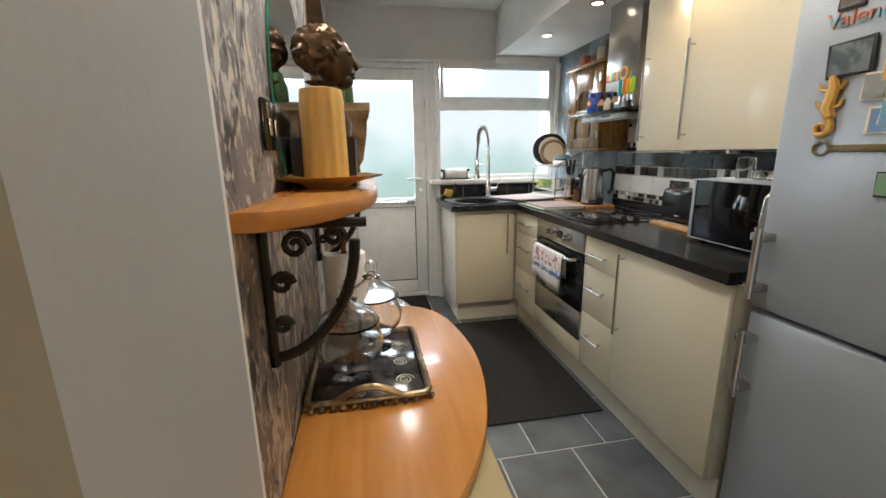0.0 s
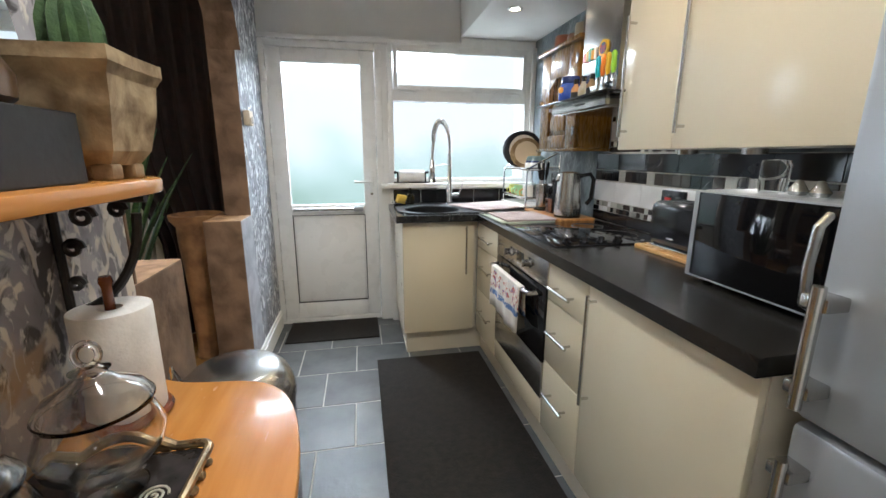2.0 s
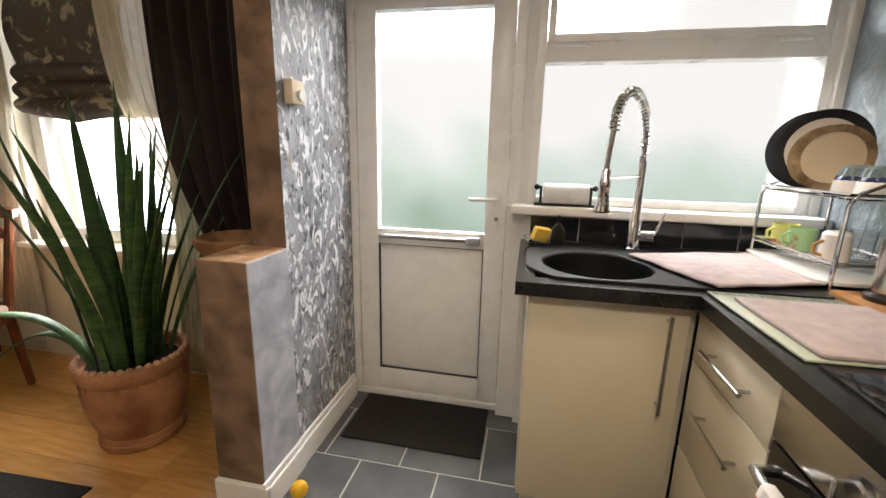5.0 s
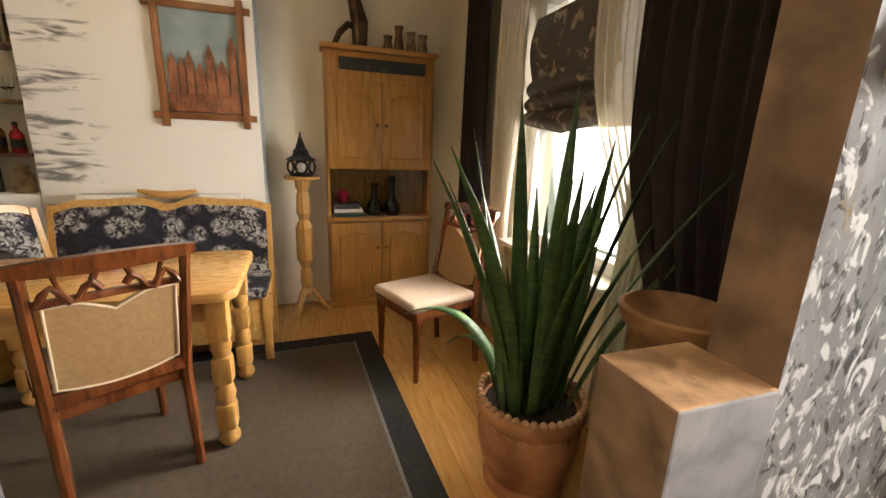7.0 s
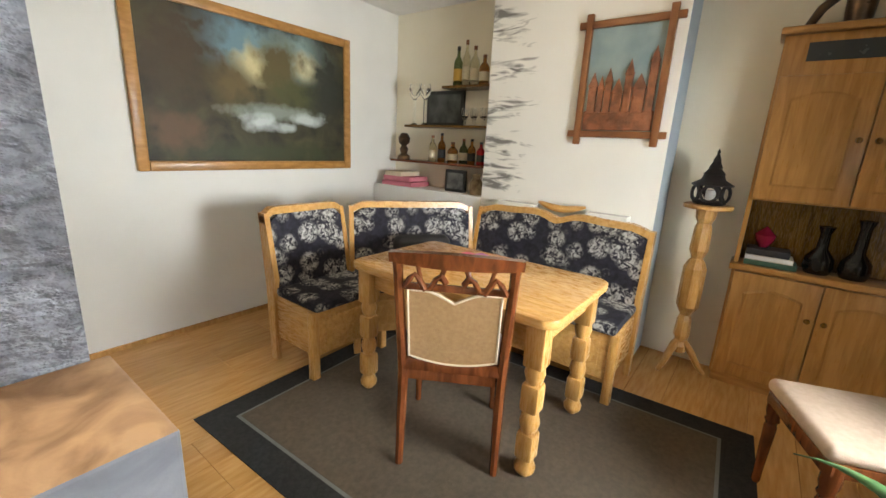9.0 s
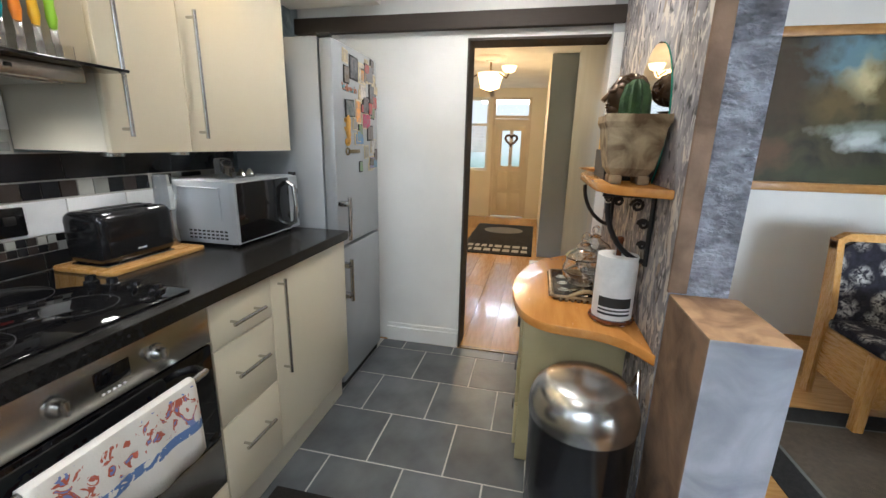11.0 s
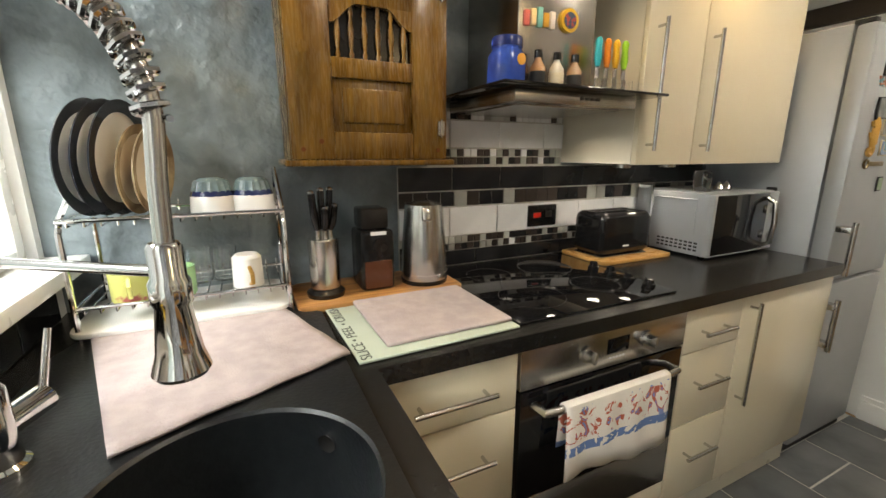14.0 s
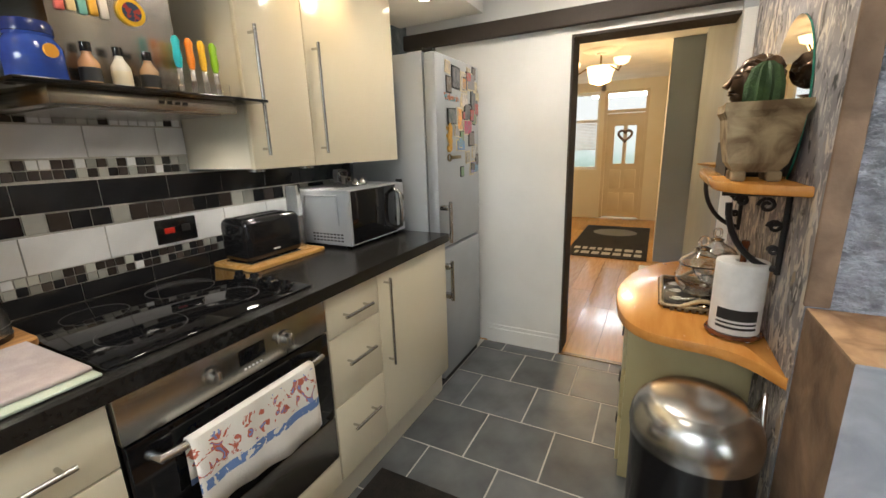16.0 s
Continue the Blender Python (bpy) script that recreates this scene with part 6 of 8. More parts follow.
jar(0.585, 1.4, 0.98)
jar(0.645, 1.575, 0.98)
pt2 = thing("paper_towel_holder", "white paper towel roll on a dark wooden holder", "paper towel", (0.562, 1.795, 0.72))
part("base", lathe([(0.075, 0.726), (0.078, 0.732), (0.074, 0.738), (0, 0.738)], 30, at=(0.562, 1.795, 0)), WALNUT, pt2)
part("post", lathe([(0.009, 0.738), (0.009, 1.0), (0.012, 1.008), (0.01, 1.02), (0, 1.022)], 14, at=(0.562, 1.795, 0)), WALNUT, pt2)
part("roll", lathe([(0.02, 0.739), (0.066, 0.739), (0.067, 0.742), (0.067, 0.955), (0.066, 0.958), (0.02, 0.958), (0.02, 0.742)], 40, at=(0.562, 1.795, 0)), PAPER, pt2)
bm = bmesh.new()
for z0, z1 in ((0.785, 0.82), (0.772, 0.778), (0.757, 0.765)):
    ang = [radians(38 + 95 * i / 14) for i in range(15)]
    v0 = [bm.verts.new((0.562 + 0.0685 * math.cos(a), 1.795 + 0.0685 * math.sin(a), z0)) for a in ang]
    v1 = [bm.verts.new((0.562 + 0.0685 * math.cos(a), 1.795 + 0.0685 * math.sin(a), z1)) for a in ang]
    for i in range(14):
        bm.faces.new((v0[i], v0[i + 1], v1[i + 1], v1[i]))
part("printed_band", bm, LABELS[2], pt2, "black printed band")
for i in range(4):
    a = radians(30 + 90 * i)
    part("foot", lathe([(0.008, 0.72), (0.009, 0.727), (0, 0.727)], 10, at=(0.562 + 0.06 * math.cos(a), 1.795 + 0.06 * math.sin(a), 0)), CERAMIC, pt2)

bn = thing("pedal_bin", "black round bin with brushed steel domed lid", "bin", (0.67, 2.11, 0))
part("body", lathe([(0.143, 0.0), (0.148, 0.01), (0.152, 0.38), (0.154, 0.545), (0, 0.545)], 40, at=(0.67, 2.11, 0)), BLACK, bn)
ld = part("lid", lathe([(0.157, 0.535), (0.159, 0.56), (0.155, 0.59), (0.14, 0.625), (0.118, 0.646), (0.108, 0.651), (0.05, 0.659), (0, 0.66)], 48, at=(0.67, 2.11, 0)), STEEL, bn, "brushed steel dome")
part("carry_handle", tube([(0.535, 2.04, 0.5), (0.525, 2.03, 0.6), (0.52, 2.075, 0.68), (0.525, 2.12, 0.6), (0.525, 2.13, 0.5)], 0.006, 8), CHROME, bn)

# floor mats, ball, thermostat
mt = solo("kitchen_mat", B(1.1, 2.1, 0.001, 1.75, 3.3, 0.009, 0.003), MATBLACK, "black ribbed rubber-backed kitchen mat", "mat")
solo("door_mat", B(0.5, 3.64, 0.001, 1.13, 3.99, 0.011, 0.003), MATBLACK, "small dark door mat by the back door", "mat")
bm = bmesh.new()
bmesh.ops.create_icosphere(bm, subdivisions=3, radius=0.032, matrix=Matrix.Translation((0.5, 3.3, 0.032)))
solo("ball", bm, mat("yellow_rubber", (0.75, 0.42, 0.02), 0.5), "small yellow ball on the tiles", "ball", smooth=True)
th = thing("thermostat", "small cream wall thermostat with dial", "thermostat", (0.421, 3.55, 1.45))
part("case", B(0.421, 3.48, 1.405, 0.455, 3.56, 1.485, 0.005), PIPING, th)
part("dial", C((0.455, 3.525, 1.435), (0.465, 3.525, 1.435), 0.018), CERAMIC, th)

# sink, tap and drainer
sk = thing("sink", "black composite sink with round bowl", "sink", (1.6, 3.64, 0.9))
SINK = mat("black_composite", (0.010, 0.0115, 0.013), 0.33, col2=(0.006, 0.007, 0.008), scale=60, bump=0.1, bscale=160)
bm = bmesh.new()
cx, cy, k = 1.487, 3.532, 56
ang = [2 * math.pi * i / k for i in range(k)]


def outer(a):
    c, s_ = math.cos(a), math.sin(a)
    t = min((0.225 / abs(c)) if c < -1e-6 else 9, (0.62 / c) if c > 1e-6 else 9, (0.33 / s_) if s_ > 1e-6 else 9, (0.192 / -s_) if s_ < -1e-6 else 9)
    if c < 0:
        t = min(t, 0.235 + 0.08 * max(0.0, s_))
    return cx + t * c, cy + t * s_


oo = [bm.verts.new((*outer(a), 0.902)) for a in ang]
o1 = [bm.verts.new((*outer(a), 0.909)) for a in ang]
i0 = [bm.verts.new((cx + 0.176 * math.cos(a), cy + 0.176 * math.sin(a), 0.908)) for a in ang]
prof = [(0.171, 0.903), (0.169, 0.88), (0.166, 0.78), (0.152, 0.742), (0.12, 0.731), (0.03, 0.729)]
rings = [oo, o1, i0] + [[bm.verts.new((cx + r * math.cos(a), cy + r * math.sin(a), z)) for a in ang] for r, z in prof]
for p, q in zip(rings, rings[1:]):
    for i in range(k):
        bm.faces.new((p[i], p[(i + 1) % k], q[(i + 1) % k], q[i]))
bm.faces.new(rings[-1])
part("bowl", bm, SINK, sk)
part("drain", lathe([(0.032, 0.7295), (0.034, 0.733), (0, 0.734)], 20, at=(cx, cy, 0)), CHROME, sk)
part("overflow", C((1.595, 3.41, 0.862), (1.612, 3.392, 0.862), 0.015, n=16), CHROME, sk)
tp = thing("spring_tap", "chrome spring-neck kitchen mixer tap", "tap", (1.655, 3.795, 0.909))
part("base", lathe([(0.03, 0.909), (0.03, 0.918), (0.024, 0.922), (0.022, 1.02), (0.016, 1.03), (0.015, 1.24), (0, 1.24)], 20, at=(1.655, 3.795, 0)), CHROME, tp)
A0, A1 = Vector((1.655, 3.795, 1.3)), Vector((1.5, 3.556, 1.33))
arc = [A0.lerp(A1, 0.5 - 0.5 * math.cos(a)) + Vector((0, 0, 0.145 * math.sin(a))) for a in [math.pi * i / 20 for i in range(21)]]
full = [Vector((1.655, 3.795, 1.2)), Vector((1.655, 3.795, 1.24))] + arc + [Vector((1.495, 3.56, 1.27)), Vector((1.492, 3.562, 1.2))]
part("hose", tube(full, 0.009, 10), STEEL, tp)
sp2, turns = [], 34
cum = full[1:23]
for i in range(turns * 8 + 1):
    u = i / (turns * 8) * (len(cum) - 1)
    j = min(int(u), len(cum) - 2)
    p = cum[j].lerp(cum[j + 1], u - j)
    d = (cum[j + 1] - cum[j]).normalized()
    s1 = d.cross(Vector((0.95, -0.3, 0.02))).normalized()
    s2 = d.cross(s1)
    a = 2 * math.pi * i / 8
    sp2.append(p + (s1 * math.cos(a) + s2 * math.sin(a)) * 0.0145)
part("spring", tube(sp2, 0.0035, 6), CHROME, tp, "coiled chrome spring")
part("spray_head", lathe([(0.013, 1.215), (0.016, 1.21), (0.016, 1.18), (0.019, 1.175), (0.019, 1.155), (0.0165, 1.15), (0.022, 1.1), (0.028, 1.08), (0.025, 1.075), (0, 1.08)], 22, at=(1.492, 3.562, 0)), CHROME, tp)
part("holder_arm", tube([(1.655, 3.795, 1.185), (1.497, 3.57, 1.185)], 0.006, 10), CHROME, tp)
part("side_lever", tube([(1.655, 3.795, 0.965), (1.72, 3.765, 0.97)], 0.019, 14), CHROME, tp)
part("lever", tube([(1.715, 3.765, 0.975), (1.745, 3.755, 1.06)], [0.006, 0.004], 10), CHROME, tp)
rh = thing("wall_roll_holder", "white paper roll on a dark iron holder at the window", "paper towel", (1.4, 3.93, 1.05))
part("bracket", boxes((1.30, 3.92, 1.05, 1.31, 3.95, 1.13), (1.5, 3.92, 1.05, 1.51, 3.95, 1.13), (1.28, 3.91, 1.05, 1.53, 3.96, 1.058)), IRON, rh)
part("roll", C((1.315, 3.93, 1.1), (1.495, 3.93, 1.1), 0.042, n=28), PAPER, rh)
part("finial", lathe([(0.006, 0), (0.013, 0.012), (0.008, 0.02), (0, 0.024)], 10, m=pose(1.30, 3.935, 1.125, 0, -90, 0)), IRON, rh)
part("finial", lathe([(0.006, 0), (0.013, 0.012), (0.008, 0.02), (0, 0.024)], 10, m=pose(1.51, 3.935, 1.125, 0, 90, 0)), IRON, rh)
sd = thing("sponge_dish", "clear glass dish holding a yellow sponge", "dish", (1.3, 3.84, 0.9))
part("dish", lathe([(0.03, 0.9), (0.05, 0.915), (0.058, 0.94), (0.055, 0.94), (0.046, 0.918), (0, 0.912)], 26, at=(1.305, 3.8, 0)), JARGLASS, sd)
part("sponge", moved(B(-0.035, -0.015, 0, 0.035, 0.015, 0.055, 0.006), pose(1.305, 3.8, 0.925, 20, 10, 30)), mat("yellow_sponge", (0.75, 0.5, 0.08), 0.95, scale=40, bump=0.5), sd)
so = thing("soap_bottle", "clear soap dispenser with black pump", "soap dispenser", (1.37, 3.85, 0.9))
part("bottle", lathe([(0.026, 0.9), (0.028, 0.905), (0.028, 0.97), (0.012, 0.985), (0.012, 0.99), (0, 0.99)], 20, at=(1.38, 3.83, 0)), BOTTLE[2], so)
part("pump", tube([(1.38, 3.83, 0.985), (1.38, 3.83, 1.02), (1.38, 3.8, 1.018)], 0.006, 8), BLACK, so)

# cloth over the drainer, dish rack
bm = bmesh.new()
c00, c10, c11, c01 = Vector((2.13, 3.83, 0.915)), Vector((2.11, 3.44, 0.915)), Vector((1.77, 3.33, 0.913)), Vector((1.62, 3.68, 0.913))
k = 22
g = [[bm.verts.new((c00.lerp(c10, i / k)).lerp(c01.lerp(c11, i / k), j / k) + Vector((0, 0, 0.004 * noise.noise(Vector((i * 0.22, j * 0.22, 1))) + (0.003 if j not in (0, k) else 0)))) for j in range(k + 1)] for i in range(k + 1)]
for i in range(k):
    for j in range(k):
        bm.faces.new((g[i][j], g[i + 1][j], g[i + 1][j + 1], g[i][j + 1]))
dc = solo("drying_cloth", bm, CLOTH, "pale pink waffle drying cloth beside the sink", "cloth", smooth=True)
md = dc.modifiers.new("thickness", "SOLIDIFY")
md.thickness, md.offset = 0.006, 1
rk = thing("dish_rack", "two-tier chrome wire dish rack with drip tray", "dish rack", (2.2, 3.62, 0.9))
RA0, RA1, RB0, RB1 = 2.07, 2.29, 3.41, 3.83
part("drip_tray", slab(chamfered(RA0 - 0.02, RB0, RA1 + 0.02, RB1 + 0.02, 0.04), 0.922, 0.934, 0.003), CERAMIC, rk)
for y in (RB0, RB1):
    part("end_frame", tube([(RA0, y, 0.90), (RA0, y, 1.14), (RA0 + 0.02, y, 1.17), (RA1 - 0.02, y, 1.26), (RA1, y, 1.25), (RA1, y, 0.90)], 0.006, 8), CHROME, rk)
for z, t0 in ((0.97, RA0), (1.155, RA0)):
    shf = part("tier_rim", tube([(t0, RB0, z + 0.012), (t0, RB1, z + 0.012), (RA1, RB1, z + 0.012), (RA1, RB0, z + 0.012)], 0.0045, 8, closed=True), CHROME, rk)
    for i in range(15):
        y = RB0 + 0.015 + (RB1 - RB0 - 0.03) * i / 14
        part("wire", tube([(t0, y, z + 0.012), (t0, y, z), (RA1, y, z), (RA1, y, z + 0.03)], 0.002, 5), CHROME, shf)
PLATERIM = mat("dark_rimmed_plate", (0.02, 0.022, 0.03), 0.15)
for i in range(5):
    y = 3.79 - 0.028 * i
    r = 0.125 if i < 3 else 0.1
    e = thing("plate", "white plate with a dark rim, upright in the rack" if i < 3 else "cream dinner plate standing in the rack", "plate", (2.17, y, 1.16), group="plates in the rack")
    m_ = Matrix.Translation((2.17, y, 1.165 + r)) @ pose(0, 0, 0, 96, 0, -14)
    part("dish", lathe([(r * 0.55, -0.004), (r * 0.95, 0.006), (r * 0.97, 0.010), (r * 0.62, 0.003), (0, 0.002)], 40, m=m_), CERAMIC if i < 3 else PIPING, e)
    part("rim", lathe([(r * 0.78, 0.004), (r * 0.98, 0.008), (r, 0.012), (r * 0.78, 0.0075)], 40, m=m_, cap=False), PLATERIM if i < 3 else STONEPOT, e)
BAND = mat("grey_green_glaze", (0.17, 0.24, 0.25), 0.25, col2=(0.1, 0.15, 0.17), scale=20)
INDIGO = mat("indigo_glaze", (0.015, 0.025, 0.09), 0.2)
for y in (3.56, 3.47):
    e = thing("bowl", "cream bowl with a blue-green base, upside down", "bowl", (2.17, y, 1.16), group="bowls in the rack")
    part("body", lathe([(0.05, 1.158), (0.051, 1.165), (0.048, 1.2), (0.044, 1.205)], 28, at=(2.17, y, 0)), CERAMIC, e)
    part("drip_line", lathe([(0.0478, 1.2), (0.0458, 1.206), (0.043, 1.213)], 48, at=(2.17, y, 0), lobes=16, lobe=0.012, cap=False), INDIGO, e, "indigo glaze line")
    part("base", lathe([(0.0435, 1.211), (0.036, 1.235), (0.024, 1.243), (0, 1.244)], 48, at=(2.17, y, 0), lobes=16, lobe=0.035), BAND, e, "grey-green fluted foot")
for y, c, h in ((3.74, (0.55, 0.55, 0.18), 0.07), (3.65, (0.3, 0.5, 0.25), 0.07), (3.5, (0.78, 0.76, 0.72), 0.085)):
    e = thing("mug", "white cup with gold trim" if y < 3.6 else "painted mug with bright farm pattern", "mug", (2.12, y, 0.975), group="mugs in the rack")
    mm_ = mat("mug_glaze", c, 0.15, col2=c if y < 3.6 else (0.4, 0.12, 0.1), scale=18, ramp=(0.36, 0.42))
    part("body", lathe([(0.03, 0.974), (0.036, 0.98), (0.034, 0.974 + h * 0.9), (0.026, 0.974 + h), (0, 0.974 + h)] if y < 3.6 else [(0.034, 0.974), (0.038, 0.98), (0.039, 0.974 + h), (0.036, 0.974 + h), (0.034, 0.985), (0, 0.985)], 26, at=(2.12, y, 0)), mm_, e)
    part("handle", tube([(2.12 - 0.034, y - 0.005, 0.99), (2.12 - 0.058, y - 0.01, 0.998), (2.12 - 0.06, y - 0.01, 1.02), (2.12 - 0.036, y - 0.005, 1.032)], 0.005, 8), GOLD if y < 3.6 else mm_, e)
for y in (3.61, 3.555):
    solo("tumbler", lathe([(0.026, 0.974), (0.032, 1.06), (0.03, 1.06), (0.024, 0.98), (0, 0.978)], 20, at=(2.22, y, 0)), JARGLASS, "clear drinking glass in the rack", "glass", smooth=True)

# board with knife block, grinder and kettle
bd_ = solo("wooden_board", slab(chamfered(2.05, 2.92, 2.28, 3.395, 0.03), 0.9, 0.918, 0.004), mat("striped_acacia", (0.45, 0.22, 0.07), 0.4, col2=(0.2, 0.085, 0.025), scale=4, stretch=(12, 1, 1)), "striped acacia wooden board on the worktop", "chopping board", smooth=True)
kb = thing("knife_block", "steel knife holder with black-handled knives", "knife block", (2.14, 3.31, 0.918))
part("base", lathe([(0.05, 0.918), (0.052, 0.93), (0.042, 0.938), (0, 0.938)], 24, at=(2.14, 3.31, 0)), BLACK, kb)
part("cylinder", lathe([(0.037, 0.938), (0.04, 0.945), (0.041, 1.075), (0.038, 1.078), (0, 1.074)], 28, at=(2.14, 3.31, 0)), STEEL, kb)
for dx, dy, h in ((-0.02, 0.022, 0.125), (-0.005, 0.0, 0.13), (0.01, -0.022, 0.13), (-0.026, -0.005, 0.085), (-0.02, -0.026, 0.09)):
    p0 = Vector((2.14 + dx * 0.7, 3.31 + dy * 0.7, 1.075))
    p1 = p0 + Vector((dx * 0.5, dy * 0.5, h))
    kn = part("knife_handle", tube([p0 + Vector((0, 0, 0.028)), p0.lerp(p1, 0.5), p1], [0.007, 0.010, 0.009], 10), BLACK, kb)
    part("knife_bolster", tube([p0 - Vector((0, 0, 0.004)), p0 + Vector((0, 0, 0.03))], 0.006, 8), STEEL, kn)
    part("knife_cap", lathe([(0.009, 0), (0.0095, 0.006), (0, 0.010)], 10, at=p1), CHROME, kn)
gr = thing("coffee_grinder", "black coffee grinder with amber bean drawer", "coffee grinder", (2.17, 3.165, 0.918))
part("body", B(2.115, 3.115, 0.918, 2.23, 3.215, 1.09, 0.012), BLACK, gr)
part("hopper", B(2.135, 3.125, 1.091, 2.225, 3.205, 1.15, 0.008), mat("smoked_hopper", (0.02, 0.018, 0.017), 0.1), gr)
part("dial", C((2.114, 3.16, 1.05), (2.1, 3.16, 1.05), 0.02), BLACK, gr)
part("drawer", B(2.108, 3.125, 0.925, 2.116, 3.205, 1.005, 0.004), mat("amber_drawer", (0.09, 0.03, 0.015), 0.12), gr)
part("badge", B(2.113, 3.14, 1.078, 2.1149, 3.185, 1.088), TILEW, gr)
kt = thing("kettle", "tall brushed steel jug kettle", "kettle", (2.15, 3.01, 0.918))
part("base", lathe([(0.07, 0.918), (0.072, 0.93), (0, 0.931)], 32, at=(2.15, 3.01, 0)), BLACK, kt)
part("jug", lathe([(0.07, 0.931), (0.071, 0.95), (0.066, 1.04), (0.058, 1.14), (0.056, 1.155), (0.03, 1.163), (0, 1.165)], 36, at=(2.15, 3.01, 0)), STEEL, kt)
part("spout", moved(B(-0.012, -0.014, -0.02, 0.012, 0.014, 0.02, 0.008), pose(2.095, 3.025, 1.13, 0, 20, -15)), STEEL, kt)
part("handle", tube([(2.2, 2.985, 1.14), (2.245, 2.962, 1.15), (2.262, 2.955, 1.12), (2.255, 2.958, 1.02), (2.235, 2.967, 0.99)], 0.011, 10), BLACK, kt)
part("band", lathe([(0.0715, 0.948), (0.0718, 0.952)], 36, at=(2.15, 3.01, 0)), CHROME, kt)

# glass worktop saver with cloth
sv = thing("worktop_saver", "glass worktop saver printed with kitchen words", "chopping board", (1.9, 3.13, 0.9))
SAV = mat("mint_printed_glass", (0.52, 0.58, 0.48), 0.1, col2=(0.46, 0.52, 0.43), scale=6)
m_ = pose(1.9, 3.13, 0.902, 0, 0, 2)
plate = part("glass_plate", moved(B(-0.155, -0.19, 0, 0.155, 0.195, 0.006, 0.002), m_), SAV, sv)


def letters(text, size, m, material, parent, extrude=0.0003):
    cv = bpy.data.curves.new("writing", "FONT")
    cv.body, cv.size, cv.extrude = text, size, extrude
    tmp = bpy.data.objects.new("writing", cv)
    scene.collection.objects.link(tmp)
    bpy.context.view_layer.update()
    me = bpy.data.meshes.new_from_object(tmp.evaluated_get(bpy.context.evaluated_depsgraph_get()))
    bpy.data.objects.remove(tmp)
    me.transform(m)
    me.materials.clear()
    me.materials.append(material)
    ob = new("writing", me)
    ob.parent = parent
    if parent.name in WORLD_BUILT:
        ob.matrix_parent_inverse = Matrix.Translation(-parent.matrix_basis.translation)
    return ob


GREY = mat("grey_print_ink", (0.06, 0.07, 0.06), 0.5)
letters("SLICE \u2022 PEEL \u2022 CRUSH", 0.033, m_ @ pose(-0.15, 0.166, 0.0066), GREY, plate)
fc = solo("folded_cloth", moved(B(-0.135, -0.185, 0, 0.15, 0.13, 0.010, 0.004, seg=3), pose(1.91, 3.125, 0.909, 0, 0, 1)), CLOTH, "folded pale pink cloth on the worktop saver", "cloth", smooth=True)

# toaster, blender, microwave
bb = solo("wooden_board", slab(chamfered(2.07, 1.96, 2.31, 2.33, 0.02), 0.9, 0.915, 0.003), PINEH, "pale wooden board under the toaster", "chopping board", smooth=True)
to = thing("toaster", "glossy black two-slot toaster", "toaster", (2.19, 2.17, 0.915))
part("body", B(2.11, 2.045, 0.92, 2.27, 2.31, 1.085, 0.03, seg=4), BLACK, to)
part("slot", boxes((2.165, 2.08, 1.0845, 2.18, 2.27, 1.0865), (2.205, 2.08, 1.0845, 2.22, 2.27, 1.0865)), BLACKM, to)
part("lever", B(2.18, 2.308, 1.03, 2.21, 2.325, 1.045, 0.004), BLACK, to)
part("base_strip", B(2.118, 2.055, 0.915, 2.262, 2.3, 0.921, 0.002), STEEL, to)
part("badge", boxes((2.1085, 2.17, 0.955, 2.1099, 2.2, 0.96)), TILEW, to)
bl2 = thing("blender_cup", "small steel blender with clear cup", "blender", (2.2, 1.99, 0.915))
part("base", lathe([(0.035, 0.915), (0.037, 0.93), (0.03, 0.99), (0.031, 1.05), (0, 1.05)], 24, at=(2.2, 1.993, 0)), STEEL, bl2)
part("cup", lathe([(0.031, 1.051), (0.033, 1.07), (0.03, 1.17), (0.027, 1.18), (0, 1.182)], 24, at=(2.2, 1.993, 0)), JARGLASS, bl2)
mw = thing("microwave", "silver microwave oven with black glass door", "microwave", (2.1, 1.7, 0.9))
part("body", B(1.975, 1.495, 0.912, 2.3, 1.925, 1.155, 0.006), SILVERPAINT, mw)
fd = part("door", B(1.955, 1.57, 0.915, 1.974, 1.925, 1.152, 0.004), GLASSBLACK, mw)
part("door_edge", boxes((1.953, 1.913, 0.915, 1.976, 1.927, 1.153), (1.9535, 1.57, 1.149, 1.976, 1.913, 1.153), (1.9535, 1.57, 0.915, 1.976, 1.913, 0.919)), SILVERPAINT, fd)
part("handle", tube([(1.954, 1.585, 1.13), (1.925, 1.58, 1.11), (1.918, 1.58, 1.03), (1.925, 1.58, 0.95), (1.954, 1.585, 0.935)], 0.010, 10), STEEL, fd)
part("control_panel", B(1.957, 1.497, 0.915, 1.974, 1.566, 1.152, 0.003), SILVERPAINT, mw)
part("dial", C((1.957, 1.53, 1.08), (1.945, 1.53, 1.08), 0.018), STEEL, mw)
part("dial", C((1.957, 1.53, 0.97), (1.945, 1.53, 0.97), 0.018), STEEL, mw)
for i in range(9):
    for j in range(3):
        part("vent_slot", boxes((2.0 + 0.02 * i, 1.9249, 0.93 + 0.014 * j, 2.013 + 0.02 * i, 1.9262, 0.937 + 0.014 * j)), BLACKM, mw)
part("side_press", tube([(2.02, 1.926, 1.0), (2.02, 1.926, 1.13), (2.2, 1.926, 1.13), (2.24, 1.926, 1.0)], 0.004, 6), SILVERPAINT, mw)
for x in (2.0, 2.27):
    for y in (1.53, 1.89):
        part("foot", C((x, y, 0.9), (x, y, 0.913), 0.012, n=12), BLACK, mw)
